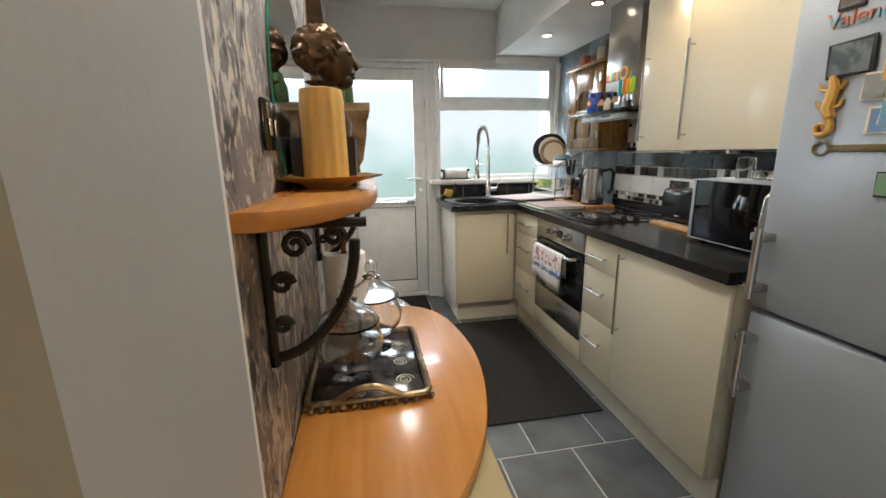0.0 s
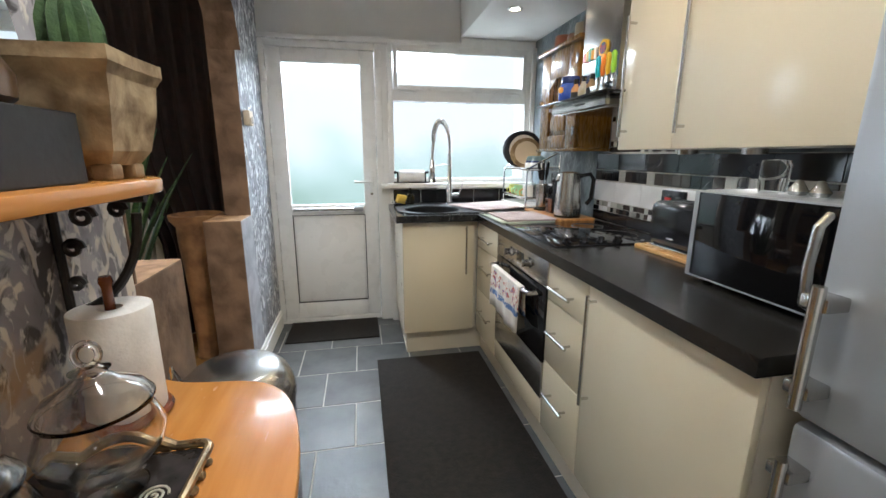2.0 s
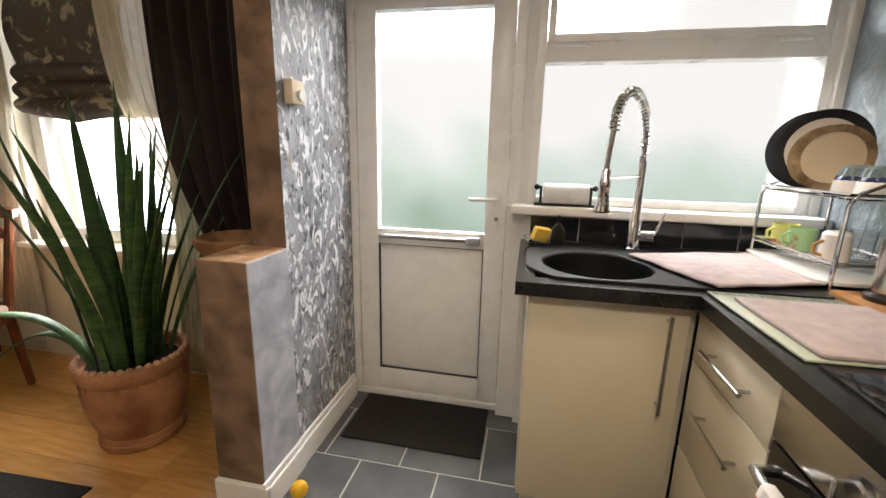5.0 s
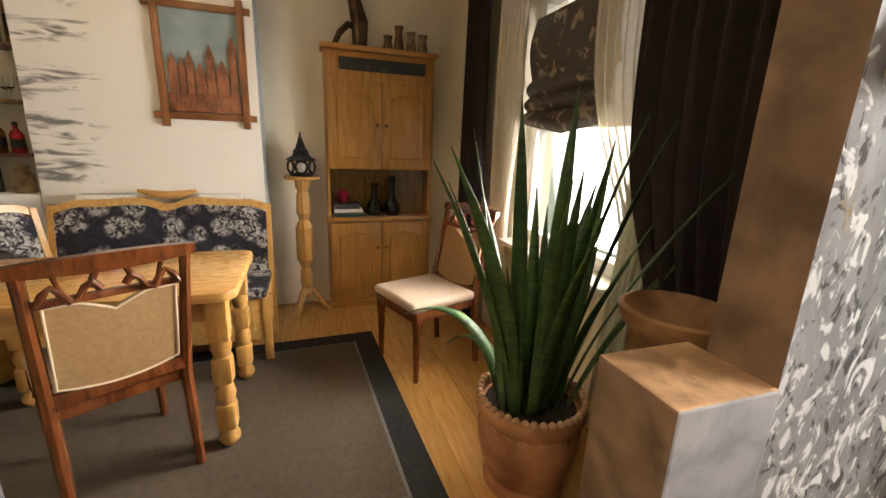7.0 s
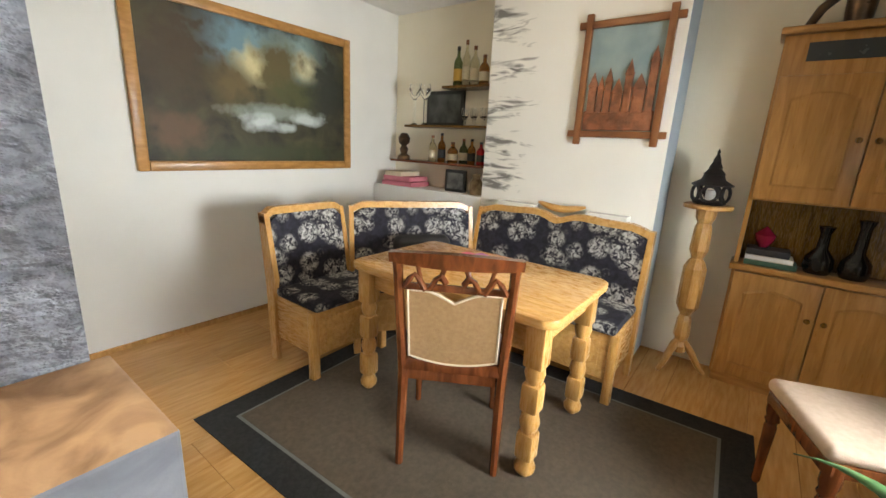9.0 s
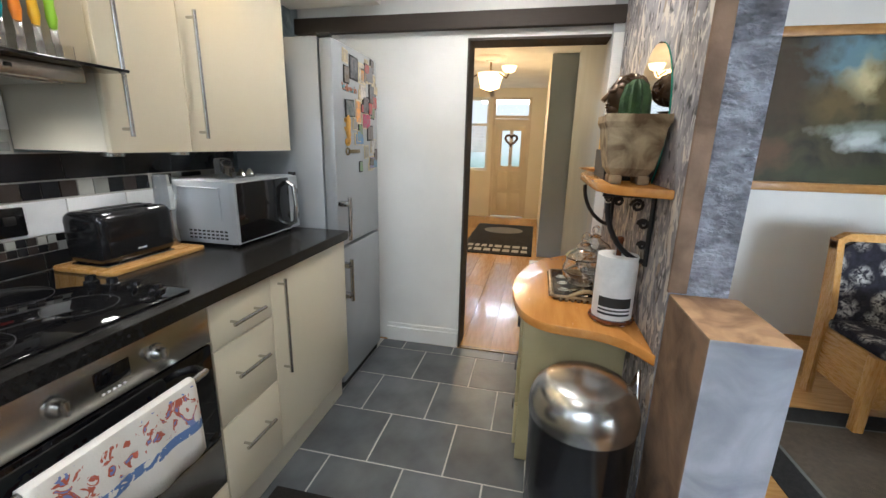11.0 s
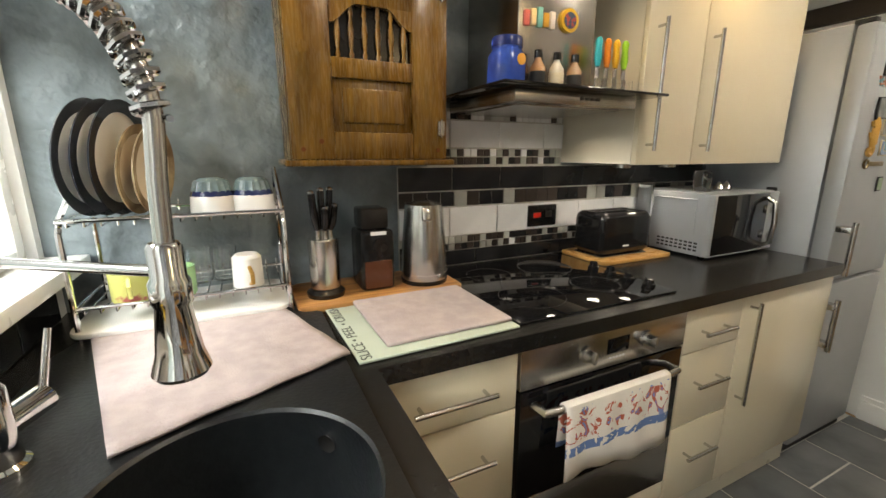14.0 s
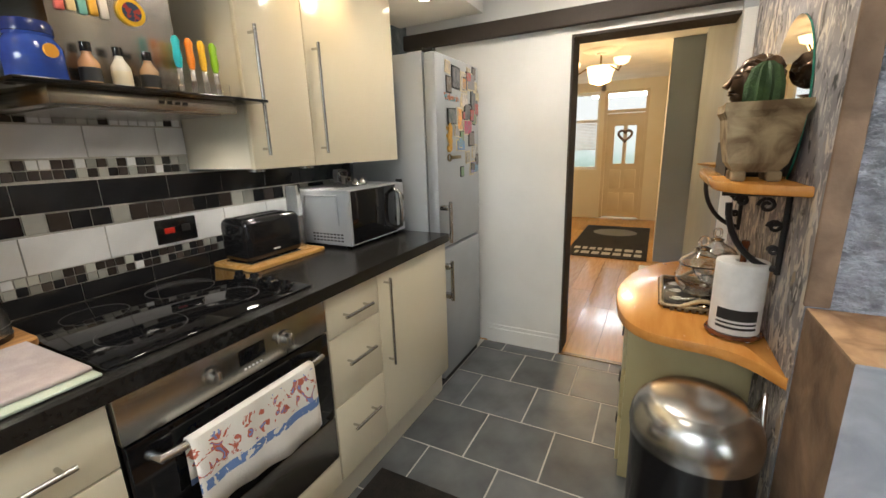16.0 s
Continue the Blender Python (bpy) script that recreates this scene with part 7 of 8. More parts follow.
for y in (1.74, 1.69):
    solo("salt_pot", lathe([(0.016, 1.155), (0.022, 1.165), (0.012, 1.18), (0.007, 1.19), (0, 1.192)], 16, at=(2.06, y, 0)), STEEL, "small steel salt pot on the microwave", "salt pot", smooth=True)
solo("tumbler", lathe([(0.03, 1.155), (0.034, 1.22), (0.03, 1.235), (0, 1.238)], 22, at=(2.08, 1.82, 0)), JARGLASS, "upturned clear glass on the microwave", "glass", smooth=True)
st = thing("cooker_switch", "black cooker switch with red rocker", "switch", (2.32, 2.42, 1.06))
part("plate", B(2.312, 2.36, 1.02, 2.321, 2.5, 1.105, 0.004), BLACK, st)
part("rocker", B(2.308, 2.44, 1.055, 2.313, 2.475, 1.075, 0.002), mat("red_rocker", (0.5, 0.02, 0.01), 0.3), st)
part("rocker", B(2.308, 2.385, 1.055, 2.313, 2.415, 1.08, 0.002), BLACKM, st)

# tea towel on the oven handle
TT = mat("printed_tea_towel", (0.78, 0.73, 0.66), 0.9, col2=(0.74, 0.69, 0.62), scale=8, bump=0.2, bscale=200)
n, l, b = nodes_of(TT)
tc, sx, wz = n.new("ShaderNodeTexCoord"), n.new("ShaderNodeSeparateXYZ"), n.new("ShaderNodeTexNoise")
l.new(tc.outputs["Object"], sx.inputs[0])
l.new(tc.outputs["Object"], wz.inputs["Vector"])
wz.inputs["Scale"].default_value, wz.inputs["Detail"].default_value, wz.inputs["Distortion"].default_value = 22, 3, 2
base = b.inputs["Base Color"].links[0].from_socket
for z0, z1, lo, col in ((0.575, 0.60, 0.44, (0.12, 0.2, 0.42)), (0.61, 0.69, 0.55, (0.5, 0.12, 0.07)), (0.60, 0.70, 0.63, (0.2, 0.25, 0.5))):
    r1, r2, r3, m1, m2, mx = n.new("ShaderNodeMath"), n.new("ShaderNodeMath"), n.new("ShaderNodeMath"), n.new("ShaderNodeMath"), n.new("ShaderNodeMath"), n.new("ShaderNodeMix")
    r1.operation, r1.inputs[1].default_value = "GREATER_THAN", z0
    r2.operation, r2.inputs[1].default_value = "LESS_THAN", z1
    r3.operation, r3.inputs[1].default_value = "GREATER_THAN", lo
    m1.operation = m2.operation = "MULTIPLY"
    l.new(sx.outputs["Z"], r1.inputs[0])
    l.new(sx.outputs["Z"], r2.inputs[0])
    l.new(wz.outputs[0], r3.inputs[0])
    l.new(r1.outputs[0], m1.inputs[0])
    l.new(r2.outputs[0], m1.inputs[1])
    l.new(m1.outputs[0], m2.inputs[0])
    l.new(r3.outputs[0], m2.inputs[1])
    mx.data_type = "RGBA"
    mx.inputs["B"].default_value = (*col, 1)
    l.new(m2.outputs[0], mx.inputs["Factor"])
    l.new(base, mx.inputs["A"])
    base = mx.outputs["Result"]
l.new(base, b.inputs["Base Color"])
bm = bmesh.new()
rows = []
prof = [(XF - 0.03, 0.58), (XF - 0.033, 0.65), (XF - 0.034, 0.70), (XF - 0.04, 0.713), (XF - 0.05, 0.715), (XF - 0.061, 0.71), (XF - 0.064, 0.69), (XF - 0.066, 0.62), (XF - 0.068, 0.55), (XF - 0.069, 0.505)]
for i in range(25):
    y = 2.475 + 0.37 * i / 24
    rows.append([bm.verts.new((x - 0.004 * math.sin(i * 0.9) * (z < 0.7), y, z - (0.012 * math.sin(i * 0.25) if z < 0.6 else 0))) for x, z in prof])
for p, q in zip(rows, rows[1:]):
    for j in range(len(prof) - 1):
        bm.faces.new((p[j], p[j + 1], q[j + 1], q[j]))
tt = solo("tea_towel", bm, TT, "white printed tea towel hanging on the oven handle", "tea towel", smooth=True)
md = tt.modifiers.new("thickness", "SOLIDIFY")
md.thickness = 0.003

# things on the hood shelf and spice cabinet
BLUEJ = mat("blue_glazed_jar", (0.03, 0.08, 0.38), 0.15, col2=(0.02, 0.04, 0.2), scale=12)
jr = thing("storage_jar", "blue jar with a yellow label", "jar", (2.02, 2.83, 1.475))
part("body", lathe([(0.045, 1.475), (0.052, 1.485), (0.052, 1.55), (0.04, 1.57), (0.042, 1.575), (0, 1.575)], 28, at=(2.02, 2.82, 0)), BLUEJ, jr)
part("lid", lathe([(0.043, 1.576), (0.043, 1.595), (0.04, 1.6), (0, 1.6)], 28, at=(2.02, 2.82, 0)), mat("navy_lid", (0.015, 0.03, 0.15), 0.25), jr)
part("label_spot", C((1.97, 2.808, 1.54), (1.9655, 2.807, 1.54), 0.014, n=18), mat("orange_spot", (0.75, 0.35, 0.03), 0.4), jr)
for y, c in ((2.73, (0.5, 0.26, 0.12)), (2.665, (0.6, 0.55, 0.45)), (2.6, (0.4, 0.25, 0.14))):
    e = thing("spice_bottle", "small sauce bottle with black cap and label", "bottle", (2.0, y, 1.475), group="bottles on the hood")
    part("body", lathe([(0.019, 1.475), (0.021, 1.48), (0.021, 1.53), (0.009, 1.55), (0.009, 1.555), (0, 1.555)], 18, at=(2.0, y, 0)), mat("bottle_fill", c, 0.15), e)
    part("cap", lathe([(0.011, 1.555), (0.011, 1.575), (0, 1.576)], 14, at=(2.0, y, 0)), BLACK, e)
    part("paper_label", lathe([(0.0213, 1.49), (0.0213, 1.52)], 18, at=(2.0, y, 0)), LABELS[0] if c[1] > 0.3 else LABELS[2], e)
sp3 = thing("spatula_set", "four bright handled spreaders in a clear stand", "utensils", (1.98, 2.47, 1.475))
part("stand", boxes((1.965, 2.40, 1.475, 2.0, 2.55, 1.482), (1.965, 2.40, 1.482, 1.969, 2.55, 1.515), bevel=0.001), JARGLASS, sp3)
for i, c in enumerate(((0.02, 0.45, 0.5), (0.85, 0.25, 0.02), (0.85, 0.5, 0.02), (0.3, 0.6, 0.03))):
    y = 2.53 - 0.035 * i
    bld = part("spreader_blade", B(1.981, y - 0.008, 1.483, 1.984, y + 0.008, 1.55, 0.001), STEEL, sp3)
    part("grip", lathe([(0.007, 1.548), (0.011, 1.57), (0.009, 1.6), (0.011, 1.615), (0.006, 1.626), (0, 1.628)], 12, at=(1.9825, y, 0)), mat("grip_plastic", c, 0.4), bld)
mg = thing("fridge_magnet", "bright enamel magnet stuck on the hood flue", "magnet", (2.04, 2.7, 1.66))
for i, c in enumerate(((0.7, 0.15, 0.12), (0.75, 0.6, 0.3), (0.2, 0.5, 0.45), (0.75, 0.4, 0.05), (0.7, 0.65, 0.6))):
    part("figure", B(2.036, 2.735 - 0.022 * i, 1.645 + 0.003 * (i % 2), 2.0445, 2.753 - 0.022 * i, 1.685 + 0.006 * (i % 3), 0.003), mat("enamel", c, 0.3), mg)
mg = thing("fridge_magnet", "round yellow and black magnet on the hood flue", "magnet", (2.04, 2.59, 1.675))
part("disc", C((2.0445, 2.595, 1.675), (2.036, 2.595, 1.675), 0.032, n=24), mat("yellow_enamel", (0.7, 0.42, 0.02), 0.3), mg)
part("centre", C((2.036, 2.595, 1.675), (2.034, 2.595, 1.675), 0.022, n=24), mat("dark_enamel", (0.3, 0.03, 0.02), 0.3, col2=(0.02, 0.04, 0.08), scale=60, ramp=(0.48, 0.52)), mg)
for y, r, h, c in ((3.33, 0.045, 0.09, (0.4, 0.13, 0.06)), (3.21, 0.03, 0.07, (0.2, 0.09, 0.05)), (3.12, 0.035, 0.1, (0.5, 0.42, 0.3)), (3.02, 0.04, 0.12, (0.12, 0.06, 0.03))):
    solo("storage_tin", lathe([(r, 1.825), (r * 1.03, 1.835), (r * 1.03, 1.825 + h * 0.85), (r * 0.9, 1.825 + h), (0, 1.825 + h)], 22, at=(2.22, y, 0)), mat("tin_print", c, 0.35, scale=20), "small brown storage tin on the wall cabinet", "tin", group="tins on the wall cabinet", smooth=True)

# fridge magnets
MAGS = [(1.32, 1.62, 0.03, 0.04, (0.12, 0.09, 0.06)), (1.24, 1.66, 0.05, 0.055, (0.05, 0.05, 0.06)), (1.14, 1.65, 0.045, 0.05, (0.5, 0.45, 0.36)), (1.05, 1.66, 0.05, 0.045, (0.2, 0.2, 0.22)), (1.0, 1.58, 0.05, 0.05, (0.1, 0.12, 0.14)),
        (1.3, 1.47, 0.05, 0.04, (0.07, 0.09, 0.09)), (1.2, 1.46, 0.032, 0.06, (0.7, 0.3, 0.05)), (1.1, 1.5, 0.04, 0.045, (0.08, 0.08, 0.08)), (1.02, 1.48, 0.05, 0.04, (0.3, 0.25, 0.2)), (1.1, 1.42, 0.055, 0.04, (0.5, 0.03, 0.12)),
        (1.24, 1.4, 0.025, 0.03, (0.3, 0.28, 0.24)), (1.19, 1.325, 0.055, 0.03, (0.1, 0.25, 0.5)), (1.05, 1.36, 0.04, 0.04, (0.15, 0.12, 0.1)), (1.0, 1.29, 0.04, 0.04, (0.5, 0.48, 0.45)), (1.1, 1.26, 0.03, 0.035, (0.4, 0.35, 0.25)), (1.03, 1.2, 0.04, 0.035, (0.25, 0.2, 0.4)), (1.13, 1.56, 0.04, 0.035, (0.6, 0.55, 0.5)), (1.33, 1.7, 0.03, 0.03, (0.45, 0.35, 0.2))]
rm = random.Random(3)
for _ in range(26):
    MAGS.append((rm.uniform(0.95, 1.2), rm.uniform(1.17, 1.71), rm.uniform(0.018, 0.032), rm.uniform(0.02, 0.034), rm.choice(((0.55, 0.25, 0.06), (0.12, 0.3, 0.45), (0.45, 0.06, 0.05), (0.1, 0.08, 0.06), (0.6, 0.5, 0.3), (0.15, 0.28, 0.12)))))
for y, z, w_, h_, c in MAGS:
    e = thing("fridge_magnet", "souvenir picture magnet on the fridge door", "magnet", (1.774, y, z), group="fridge magnets")
    lift = rm.uniform(0, 0.004)
    part("frame", moved(B(-0.004, -w_, -h_, 0.001, w_, h_, 0.002), pose(1.774 - lift, y, z, rm.uniform(-7, 7), 0, 0)), LABELS[0] if sum(c) > 0.6 else BLACKM, e)
    part("picture", moved(B(-0.0055, -w_ * 0.85, -h_ * 0.85, -0.003, w_ * 0.85, h_ * 0.85), pose(1.774 - lift, y, z, 0, 0, 0)), mat("magnet_print", c, 0.3, col2=tuple(0.4 * q + 0.12 for q in c), scale=45, ramp=(0.42, 0.58)), e)
e = thing("fridge_magnet", "lettered souvenir magnet on the fridge door", "magnet", (1.774, 1.3, 1.56), group="fridge magnets")
letters("Valencia", 0.05, Matrix.Translation((1.773, 1.37, 1.545)) @ pose(0, 0, 0, 90, 0, -90), mat("letter_print", (0.5, 0.2, 0.12), 0.35, col2=(0.15, 0.35, 0.4), scale=50, ramp=(0.45, 0.55)), e, 0.003)
e = thing("fridge_magnet", "carved yellow lizard magnet on the fridge door", "magnet", (1.774, 1.34, 1.36), group="fridge magnets")
liz = [(0.0, 0.075), (0.008, 0.05), (0.004, 0.02), (0.0, 0.0), (0.008, -0.02)] + [(-0.008 + 0.024 * (1 - i / 16) * math.cos(0.9 - i * 0.55), -0.045 + 0.024 * (1 - i / 16) * math.sin(0.9 - i * 0.55)) for i in range(15)]
YEL = mat("yellow_carved_wood", (0.55, 0.3, 0.06), 0.55)
part("body", tube([(1.768, 1.33 - dy, 1.36 + dz) for dy, dz in liz], [0.008, 0.013, 0.013, 0.014, 0.013] + [0.009 - 0.0004 * i for i in range(15)], 8), YEL, e)
for s1 in (-1, 1):
    for dz in (0.04, 0.0):
        part("leg", tube([(1.769, 1.33, 1.36 + dz), (1.769, 1.33 + 0.024 * s1, 1.366 + dz), (1.769, 1.33 + 0.03 * s1, 1.38 + dz)], 0.004, 6), YEL, e)
e = thing("bottle_opener", "old brass bottle opener hanging on the fridge", "bottle opener", (1.774, 1.27, 1.265))
BRASS = mat("dull_brass", (0.2, 0.15, 0.07), 0.4, 0.8, scale=20, bump=0.3)
part("shaft", moved(B(-0.004, -0.07, -0.009, 0.002, 0.05, 0.009, 0.003), pose(1.772, 1.26, 1.265)), BRASS, e)
part("ring", tube([(1.771, 1.33 + 0.018 * math.cos(a), 1.265 + 0.016 * math.sin(a)) for a in [2 * math.pi * i / 16 for i in range(16)]], 0.004, 6, closed=True), BRASS, e)
e = solo("hand_magnet", B(1.99, 1.4505, 1.13, 2.03, 1.456, 1.165, 0.004), BLACKM, "small dark magnet on the fridge side", "magnet")

# ---- hall beyond the doorway ----
HD = mat("cream_front_door", (0.72, 0.62, 0.46), 0.4, scale=3)
fdr = thing("door_front", "cream panelled front door with two glass strips", "door", (1.2, -4.55, 0))
part("door_leaf", boxes((0.92, -4.6, 0.02, 1.03, -4.55, 1.78), (1.17, -4.6, 0.02, 1.23, -4.55, 1.78), (1.37, -4.6, 0.02, 1.5, -4.55, 1.78), (1.03, -4.6, 0.02, 1.17, -4.55, 0.95), (1.23, -4.6, 0.02, 1.37, -4.55, 0.95), (1.03, -4.6, 1.58, 1.17, -4.55, 1.78), (1.23, -4.6, 1.58, 1.37, -4.55, 1.78)), HD, fdr)
for x in (1.03, 1.23):
    part("pane", boxes((x, -4.58, 0.95, x + 0.14, -4.574, 1.58)), FROST, fdr).visible_shadow = False
for x0, z0, x1, z1 in ((0.99, 0.12, 1.17, 0.45), (1.23, 0.12, 1.41, 0.45), (0.99, 0.52, 1.17, 0.85), (1.23, 0.52, 1.41, 0.85)):
    part("panel", B(x0, -4.552, z0, x1, -4.54, z1, 0.006), HD, fdr)
part("door_frame", boxes((0.87, -4.62, 0, 0.918, -4.52, 2.15), (1.502, -4.62, 0, 1.55, -4.52, 2.15), (0.918, -4.62, 1.79, 1.502, -4.52, 1.84), (0.918, -4.62, 2.11, 1.502, -4.52, 2.15)), HD, fdr)
part("fanlight", boxes((0.918, -4.58, 1.84, 1.502, -4.574, 2.11)), CLEAR, fdr).visible_shadow = False
ht = thing("heart_wreath", "dark twig heart wreath on the front door", "wreath", (1.2, -4.53, 1.4))
part("twig_ring", tube([(1.2 + 0.0065 * 16 * math.sin(a) ** 3, -4.53, 1.42 + 0.0065 * (13 * math.cos(a) - 5 * math.cos(2 * a) - 2 * math.cos(3 * a) - math.cos(4 * a))) for a in [2 * math.pi * i / 32 for i in range(32)]], 0.02, 8, closed=True), SUEDE, ht)
wh = thing("window_hall", "hall window with a slatted blind", "window", (1.9, -4.55, 0.85))
part("window_frame", boxes((1.62, -4.62, 0.85, 1.66, -4.54, 2.15), (2.16, -4.62, 0.85, 2.2, -4.54, 2.15), (1.66, -4.62, 0.85, 2.16, -4.54, 0.9), (1.66, -4.62, 2.1, 2.16, -4.54, 2.15), (1.66, -4.62, 1.65, 2.16, -4.54, 1.7)), UPVC, wh)
part("pane", boxes((1.66, -4.585, 0.9, 2.16, -4.58, 2.1)), CLEAR, wh).visible_shadow = False
for i in range(18):
    part("slat", moved(B(1.665, -0.012, -0.001, 2.155, 0.012, 0.001), pose(0, -4.53, 1.2 + 0.025 * i, 35, 0, 0)), UPVC, wh)
for ob in (fdr, ht, wh):
    ob.location.x += 0.15
hm = thing("hall_rug", "dark hall mat with pale lettering-like bars", "rug", (1.3, -2.7, 0))
part("mat_field", B(0.84, -3.7, 0.001, 1.75, -1.7, 0.01, 0.003), RUGEDGE, hm)
rb = random.Random(5)
for k_ in range(2):
    x = 0.9
    while x < 1.66:
        w_ = rb.uniform(0.04, 0.1)
        part("bar", boxes((x, -1.95 - 0.22 * k_, 0.0102, x + w_, -1.82 - 0.22 * k_, 0.0112)), mat("pale_pile", (0.4, 0.4, 0.38), 0.95), hm)
        x += w_ + 0.03
part("oval", slab([(1.3 + 0.3 * math.cos(a), -3.2 + 0.25 * math.sin(a)) for a in [2 * math.pi * i / 30 for i in range(30)]], 0.0102, 0.0114), mat("grey_pile", (0.2, 0.2, 0.19), 0.95, scale=12), hm)
ch = thing("pendant_lamp", "brass ceiling lamp with three glowing glass bowls", "ceiling lamp", (1.47, -1.9, 2.3))
part("ceiling_rose", lathe([(0.2, 2.299), (0.17, 2.285), (0.06, 2.27), (0.05, 2.25), (0, 2.25)], 30, at=(1.47, -1.9, 0)), CEIL, ch)
part("stem", tube([(1.47, -1.9, 2.26), (1.47, -1.9, 2.0)], 0.01, 10), BRASS, ch)
SHADE = mat("glowing_alabaster", (1.0, 0.72, 0.4), 0.4, emit=2.6)
part("bowl", lathe([(0.02, 1.94), (0.11, 1.97), (0.15, 2.13), (0.145, 2.13), (0.1, 2.08), (0, 1.96)], 30, at=(1.47, -1.9, 0)), SHADE, ch, "glowing alabaster bowl")
for a in (20, 140, 260):
    dx, dy = math.cos(radians(a)), math.sin(radians(a))
    arm = part("arm", tube([(1.47, -1.9, 2.08), (1.47 + 0.12 * dx, -1.9 + 0.12 * dy, 2.13), (1.47 + 0.26 * dx, -1.9 + 0.26 * dy, 2.05), (1.47 + 0.3 * dx, -1.9 + 0.3 * dy, 2.10)], 0.008, 8), BRASS, ch)
    part("shade", lathe([(0.025, 2.10), (0.065, 2.12), (0.085, 2.17), (0.08, 2.17), (0.05, 2.13), (0, 2.11)], 24, at=(1.47 + 0.3 * dx, -1.9 + 0.3 * dy, 0)), SHADE, arm, "glowing glass shade")
# dark coats in the hall
drape("hanging_coat", "dark coats hanging on the hall wall", CURTAIN, 1.302, 1.6, 0.572, 0.35, 1.75, 4, 0.044)

# downlights
for sy in (3.35, 2.72, 1.98, 1.25):
    e = thing("downlight", "small round recessed ceiling spotlight, lit", "ceiling light", (1.93, sy, 2.05), group="soffit spotlights")
    part("ring", lathe([(0.042, 2.0495), (0.042, 2.045), (0.03, 2.043), (0.03, 2.0495)], 26, at=(1.93, sy, 0)), CHROME, e)
    part("lens", lathe([(0.029, 2.0495), (0.029, 2.047), (0, 2.046)], 22, at=(1.93, sy, 0)), mat("lit_lens", (1.0, 0.85, 0.6), 0.3, emit=8), e)

# ---- tiles and boards, piece by piece ----


def pieces(name, parent, size, places, material, bevel=0.0015, label=""):
    """Alike pieces that share one mesh; places are their middles."""
    sx, sy, sz = size
    me = finish(name, B(-sx / 2, -sy / 2, -sz / 2, sx / 2, sy / 2, sz / 2, bevel, seg=1), material)
    for p in places:
        ob = new(name, me)
        ob.location = p
        ob.parent = parent


FK, WR = bpy.data.objects["floor_kitchen"], bpy.data.objects["wall_right"]
by_size = {}
P, G = 0.328, 0.007
for r in range(-1, 10):
    y0, y1 = max(0.907 + P * r, 0.80), min(0.907 + P * (r + 1), 4.02)
    off = 0.15 if r % 2 == 0 else 0.315
    for c in range(-1, 6):
        x0, x1 = max(off + 0.33 * c, 0.425 if y0 > 2.1 else 0.476), min(off + 0.33 * (c + 1), 1.8)
        if x1 - x0 < 0.03 or y1 - y0 < 0.03:
            continue
        key = (round(x1 - x0 - G, 3), round(y1 - y0 - G, 3))
        by_size.setdefault(key, []).append(((x0 + x1) / 2, (y0 + y1) / 2, -0.006))
for (sx, sy), pl_ in by_size.items():
    pieces("floor_tile", FK, (sx, sy, 0.012), pl_, SLATE)

# laminate boards
for nm, x0, x1, y0, y1, along in (("floor_dining", -2.5, 0.33, 0.02, 3.95, "x"), ("floor_hall", 0.5, 2.4, -4.5, 0.765, "y")):
    par = bpy.data.objects[nm]
    rb = random.Random(11)
    sizes = {}
    W = 0.19
    lo, hi = (y0, y1) if along == "x" else (x0, x1)
    a0, a1 = (x0, x1) if along == "x" else (y0, y1)
    k = 0
    while lo + W * k < hi - 0.02:
        s0, s1 = lo + W * k, min(lo + W * (k + 1), hi)
        t0 = a0 - rb.choice((0, 0.4, 0.8))
        while t0 < a1:
            u0, u1 = max(t0, a0), min(t0 + 1.2, a1)
            t0 += 1.2
            if u1 - u0 < 0.05:
                continue
            g = 0.0015
            if along == "x":
                sizes.setdefault((round(u1 - u0 - g, 3), round(s1 - s0 - g, 3)), []).append(((u0 + u1) / 2, (s0 + s1) / 2, -0.0045))
            else:
                sizes.setdefault((round(s1 - s0 - g, 3), round(u1 - u0 - g, 3)), []).append(((s0 + s1) / 2, (u0 + u1) / 2, -0.0045))
        k += 1
    for (sx, sy), pl_ in sizes.items():
        pieces("floor_board", par, (sx, sy, 0.009), pl_, OAKFLOOR if along == "y" else OAKX, 0.0008)

# splashback: grout bed, then tiles
bed = solo("splashback", boxes((2.3225, 1.46, 0.9, 2.3295, 3.03, 1.258), (2.3225, 2.345, 1.258, 2.3295, 2.92, 1.45)), GROUT, "grout bed of the black and white splashback", kind="structure")
TX = 2.3205


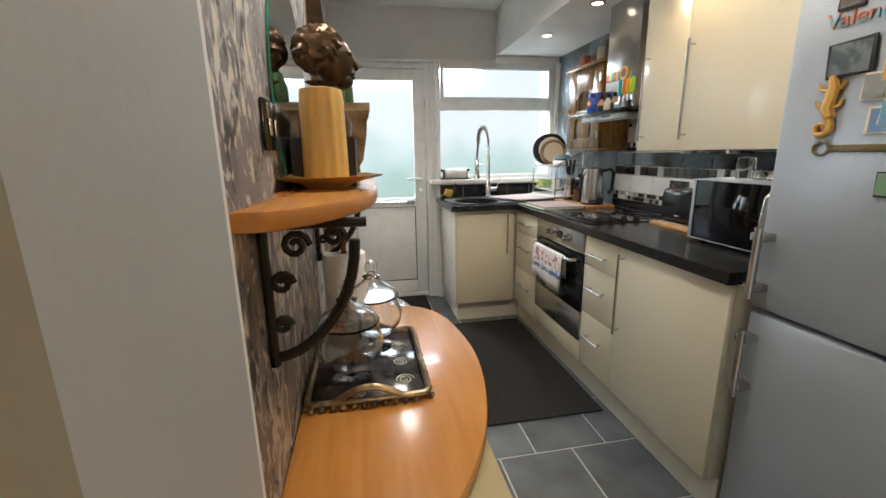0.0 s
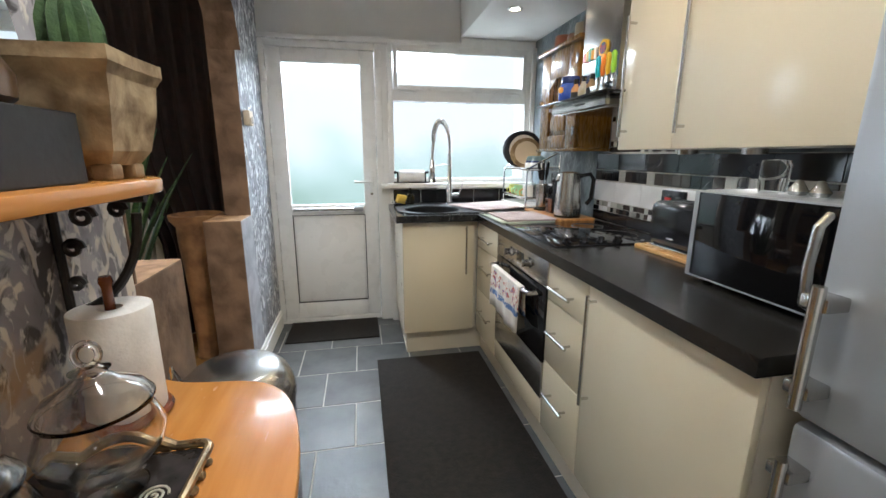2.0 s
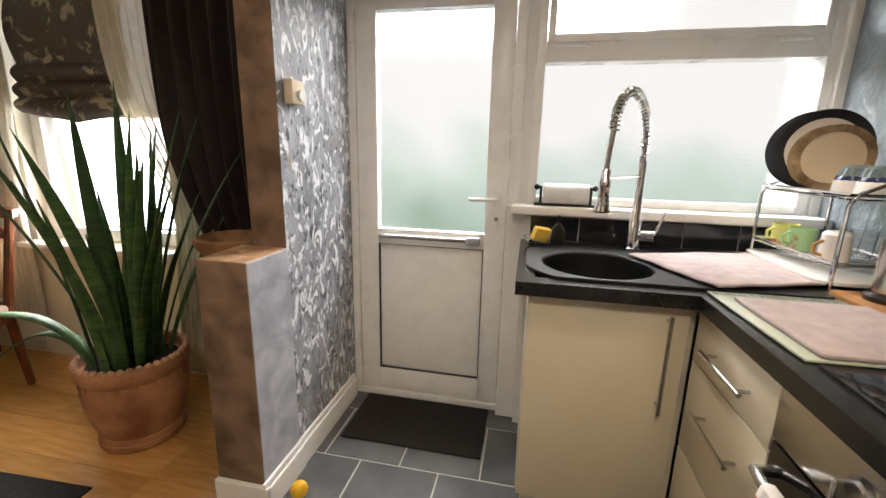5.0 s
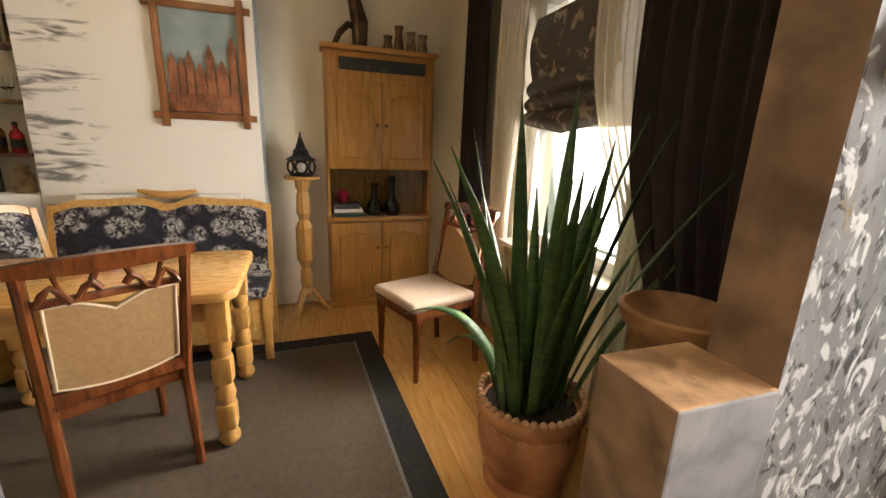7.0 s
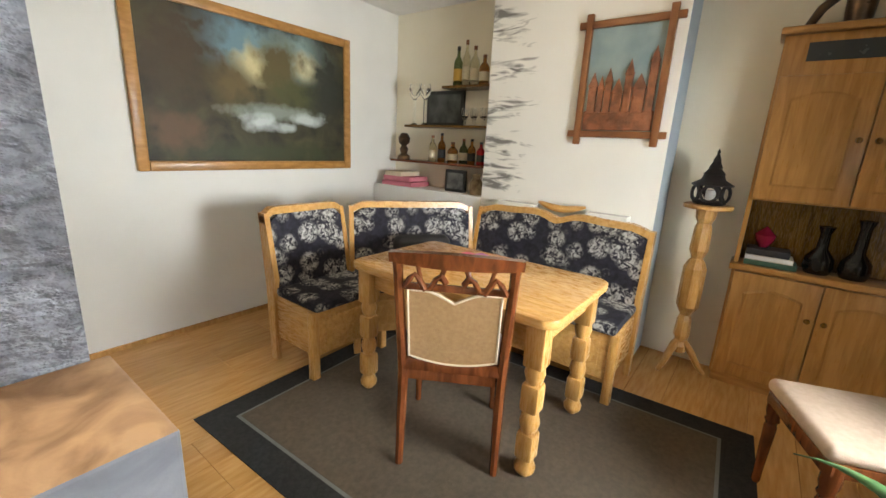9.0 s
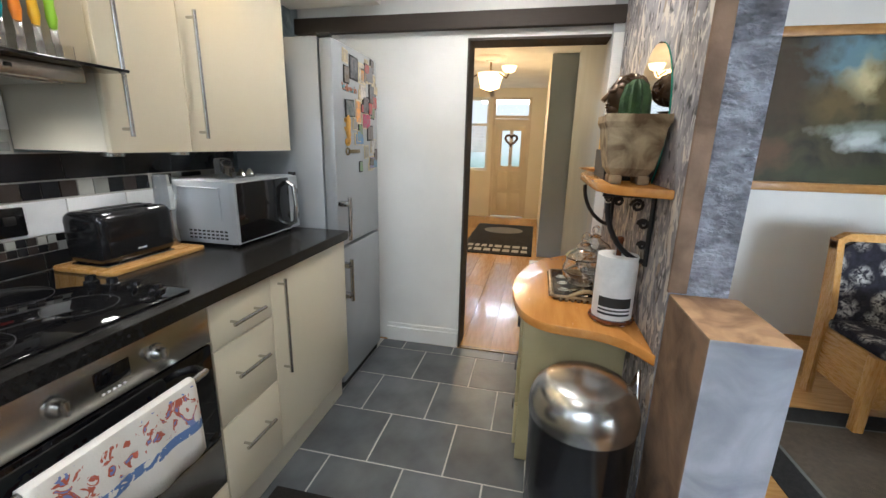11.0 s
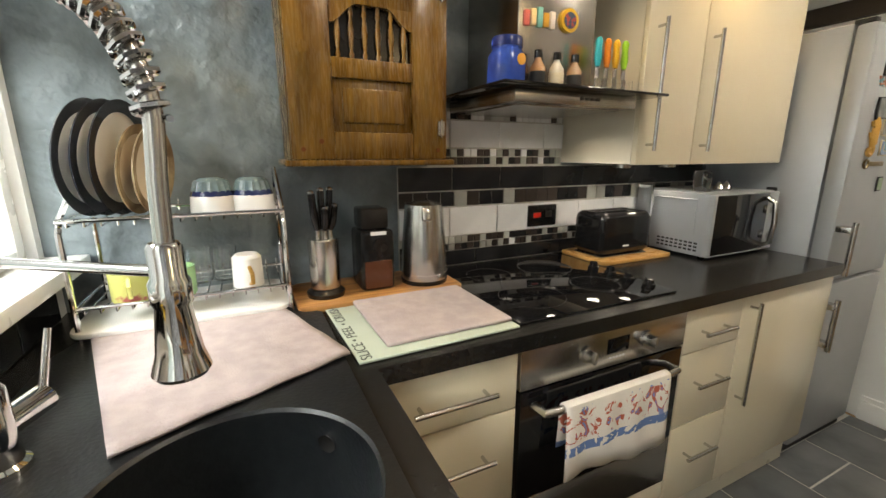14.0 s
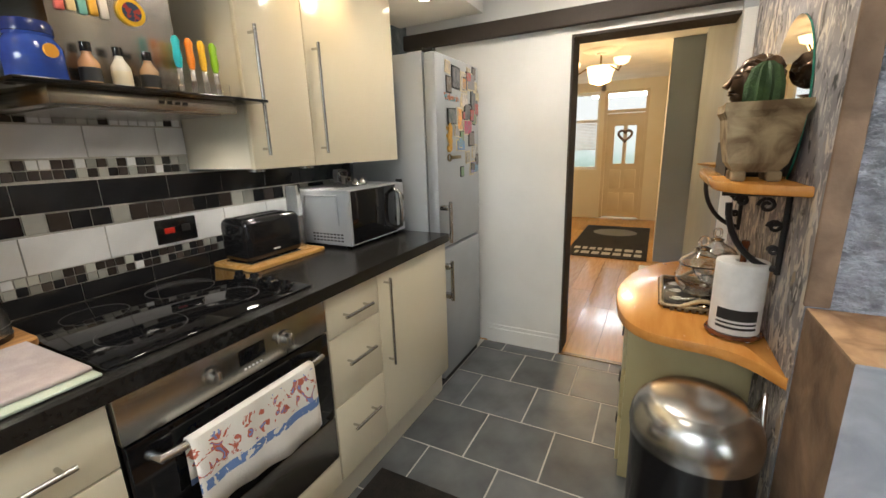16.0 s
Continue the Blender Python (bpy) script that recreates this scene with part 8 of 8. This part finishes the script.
def row(z0, z1, w, y0, y1, material, shift=0.0, name="tile"):
    g = 0.003
    y = y1 - shift
    full, ends = [], {}
    ys_ = [y1]
    while y > y0 + 1e-6:
        if y < ys_[-1] - 0.004:
            ys_.append(y)
        y -= w
    ys_.append(y0)
    for a, b in zip(ys_, ys_[1:]):
        s = round(a - b - g, 3)
        if s > 0.006:
            ends.setdefault(s, []).append((TX, (a + b) / 2, (z0 + z1) / 2))
    for s, pl_ in ends.items():
        if callable(material):
            for p in pl_:
                pieces(name, WR, (0.006, s, z1 - z0 - g), [p], material(), 0.001)
        else:
            pieces(name, WR, (0.006, s, z1 - z0 - g), pl_, material, 0.001)


rt = random.Random(2)


def mosaic(z0, z1, n_rows, y0, y1, w):
    """Small mixed squares."""
    h = (z1 - z0) / n_rows
    groups = {}
    for r in range(n_rows):
        y = y1
        while y - w > y0 - 1e-6:
            mm_ = rt.choice((TILEW, TILES, TILES, TILEB, TILEBR, TILEBR, TILEB))
            groups.setdefault(mm_.name, (mm_, []))[1].append((TX, y - w / 2, z0 + h * (r + 0.5)))
            y -= w
    for mm_, pl_ in groups.values():
        pieces("mosaic_tile", WR, (0.006, w - 0.003, h - 0.003), pl_, mm_, 0.0008)


row(0.902, 0.957, 0.2, 1.46, 3.03, TILEB, 0.1)
mosaic(0.957, 1.01, 2, 1.9, 3.03, 0.0265)
row(1.01, 1.115, 0.2, 1.46, 3.03, TILEW, 0.19)
mosaic(1.118, 1.172, 1, 1.46, 3.03, 0.052)
row(1.174, 1.256, 0.2, 1.46, 3.03, TILEB, 0.0)
mosaic(1.262, 1.318, 2, 2.345, 2.92, 0.027)
row(1.32, 1.412, 0.2, 2.345, 2.92, TILEW, 0.08)
mosaic(1.414, 1.44, 1, 2.345, 2.92, 0.027)
WB = bpy.data.objects["wall_back"]
me = finish("upstand_tile", B(-0.098, -0.004, -0.05, 0.098, 0.004, 0.05, 0.001, seg=1), TILEB)
for i in range(5):
    ob = new("upstand_tile", me)
    ob.location, ob.parent = (1.37 + 0.2 * i, 3.9255, 0.953), WB
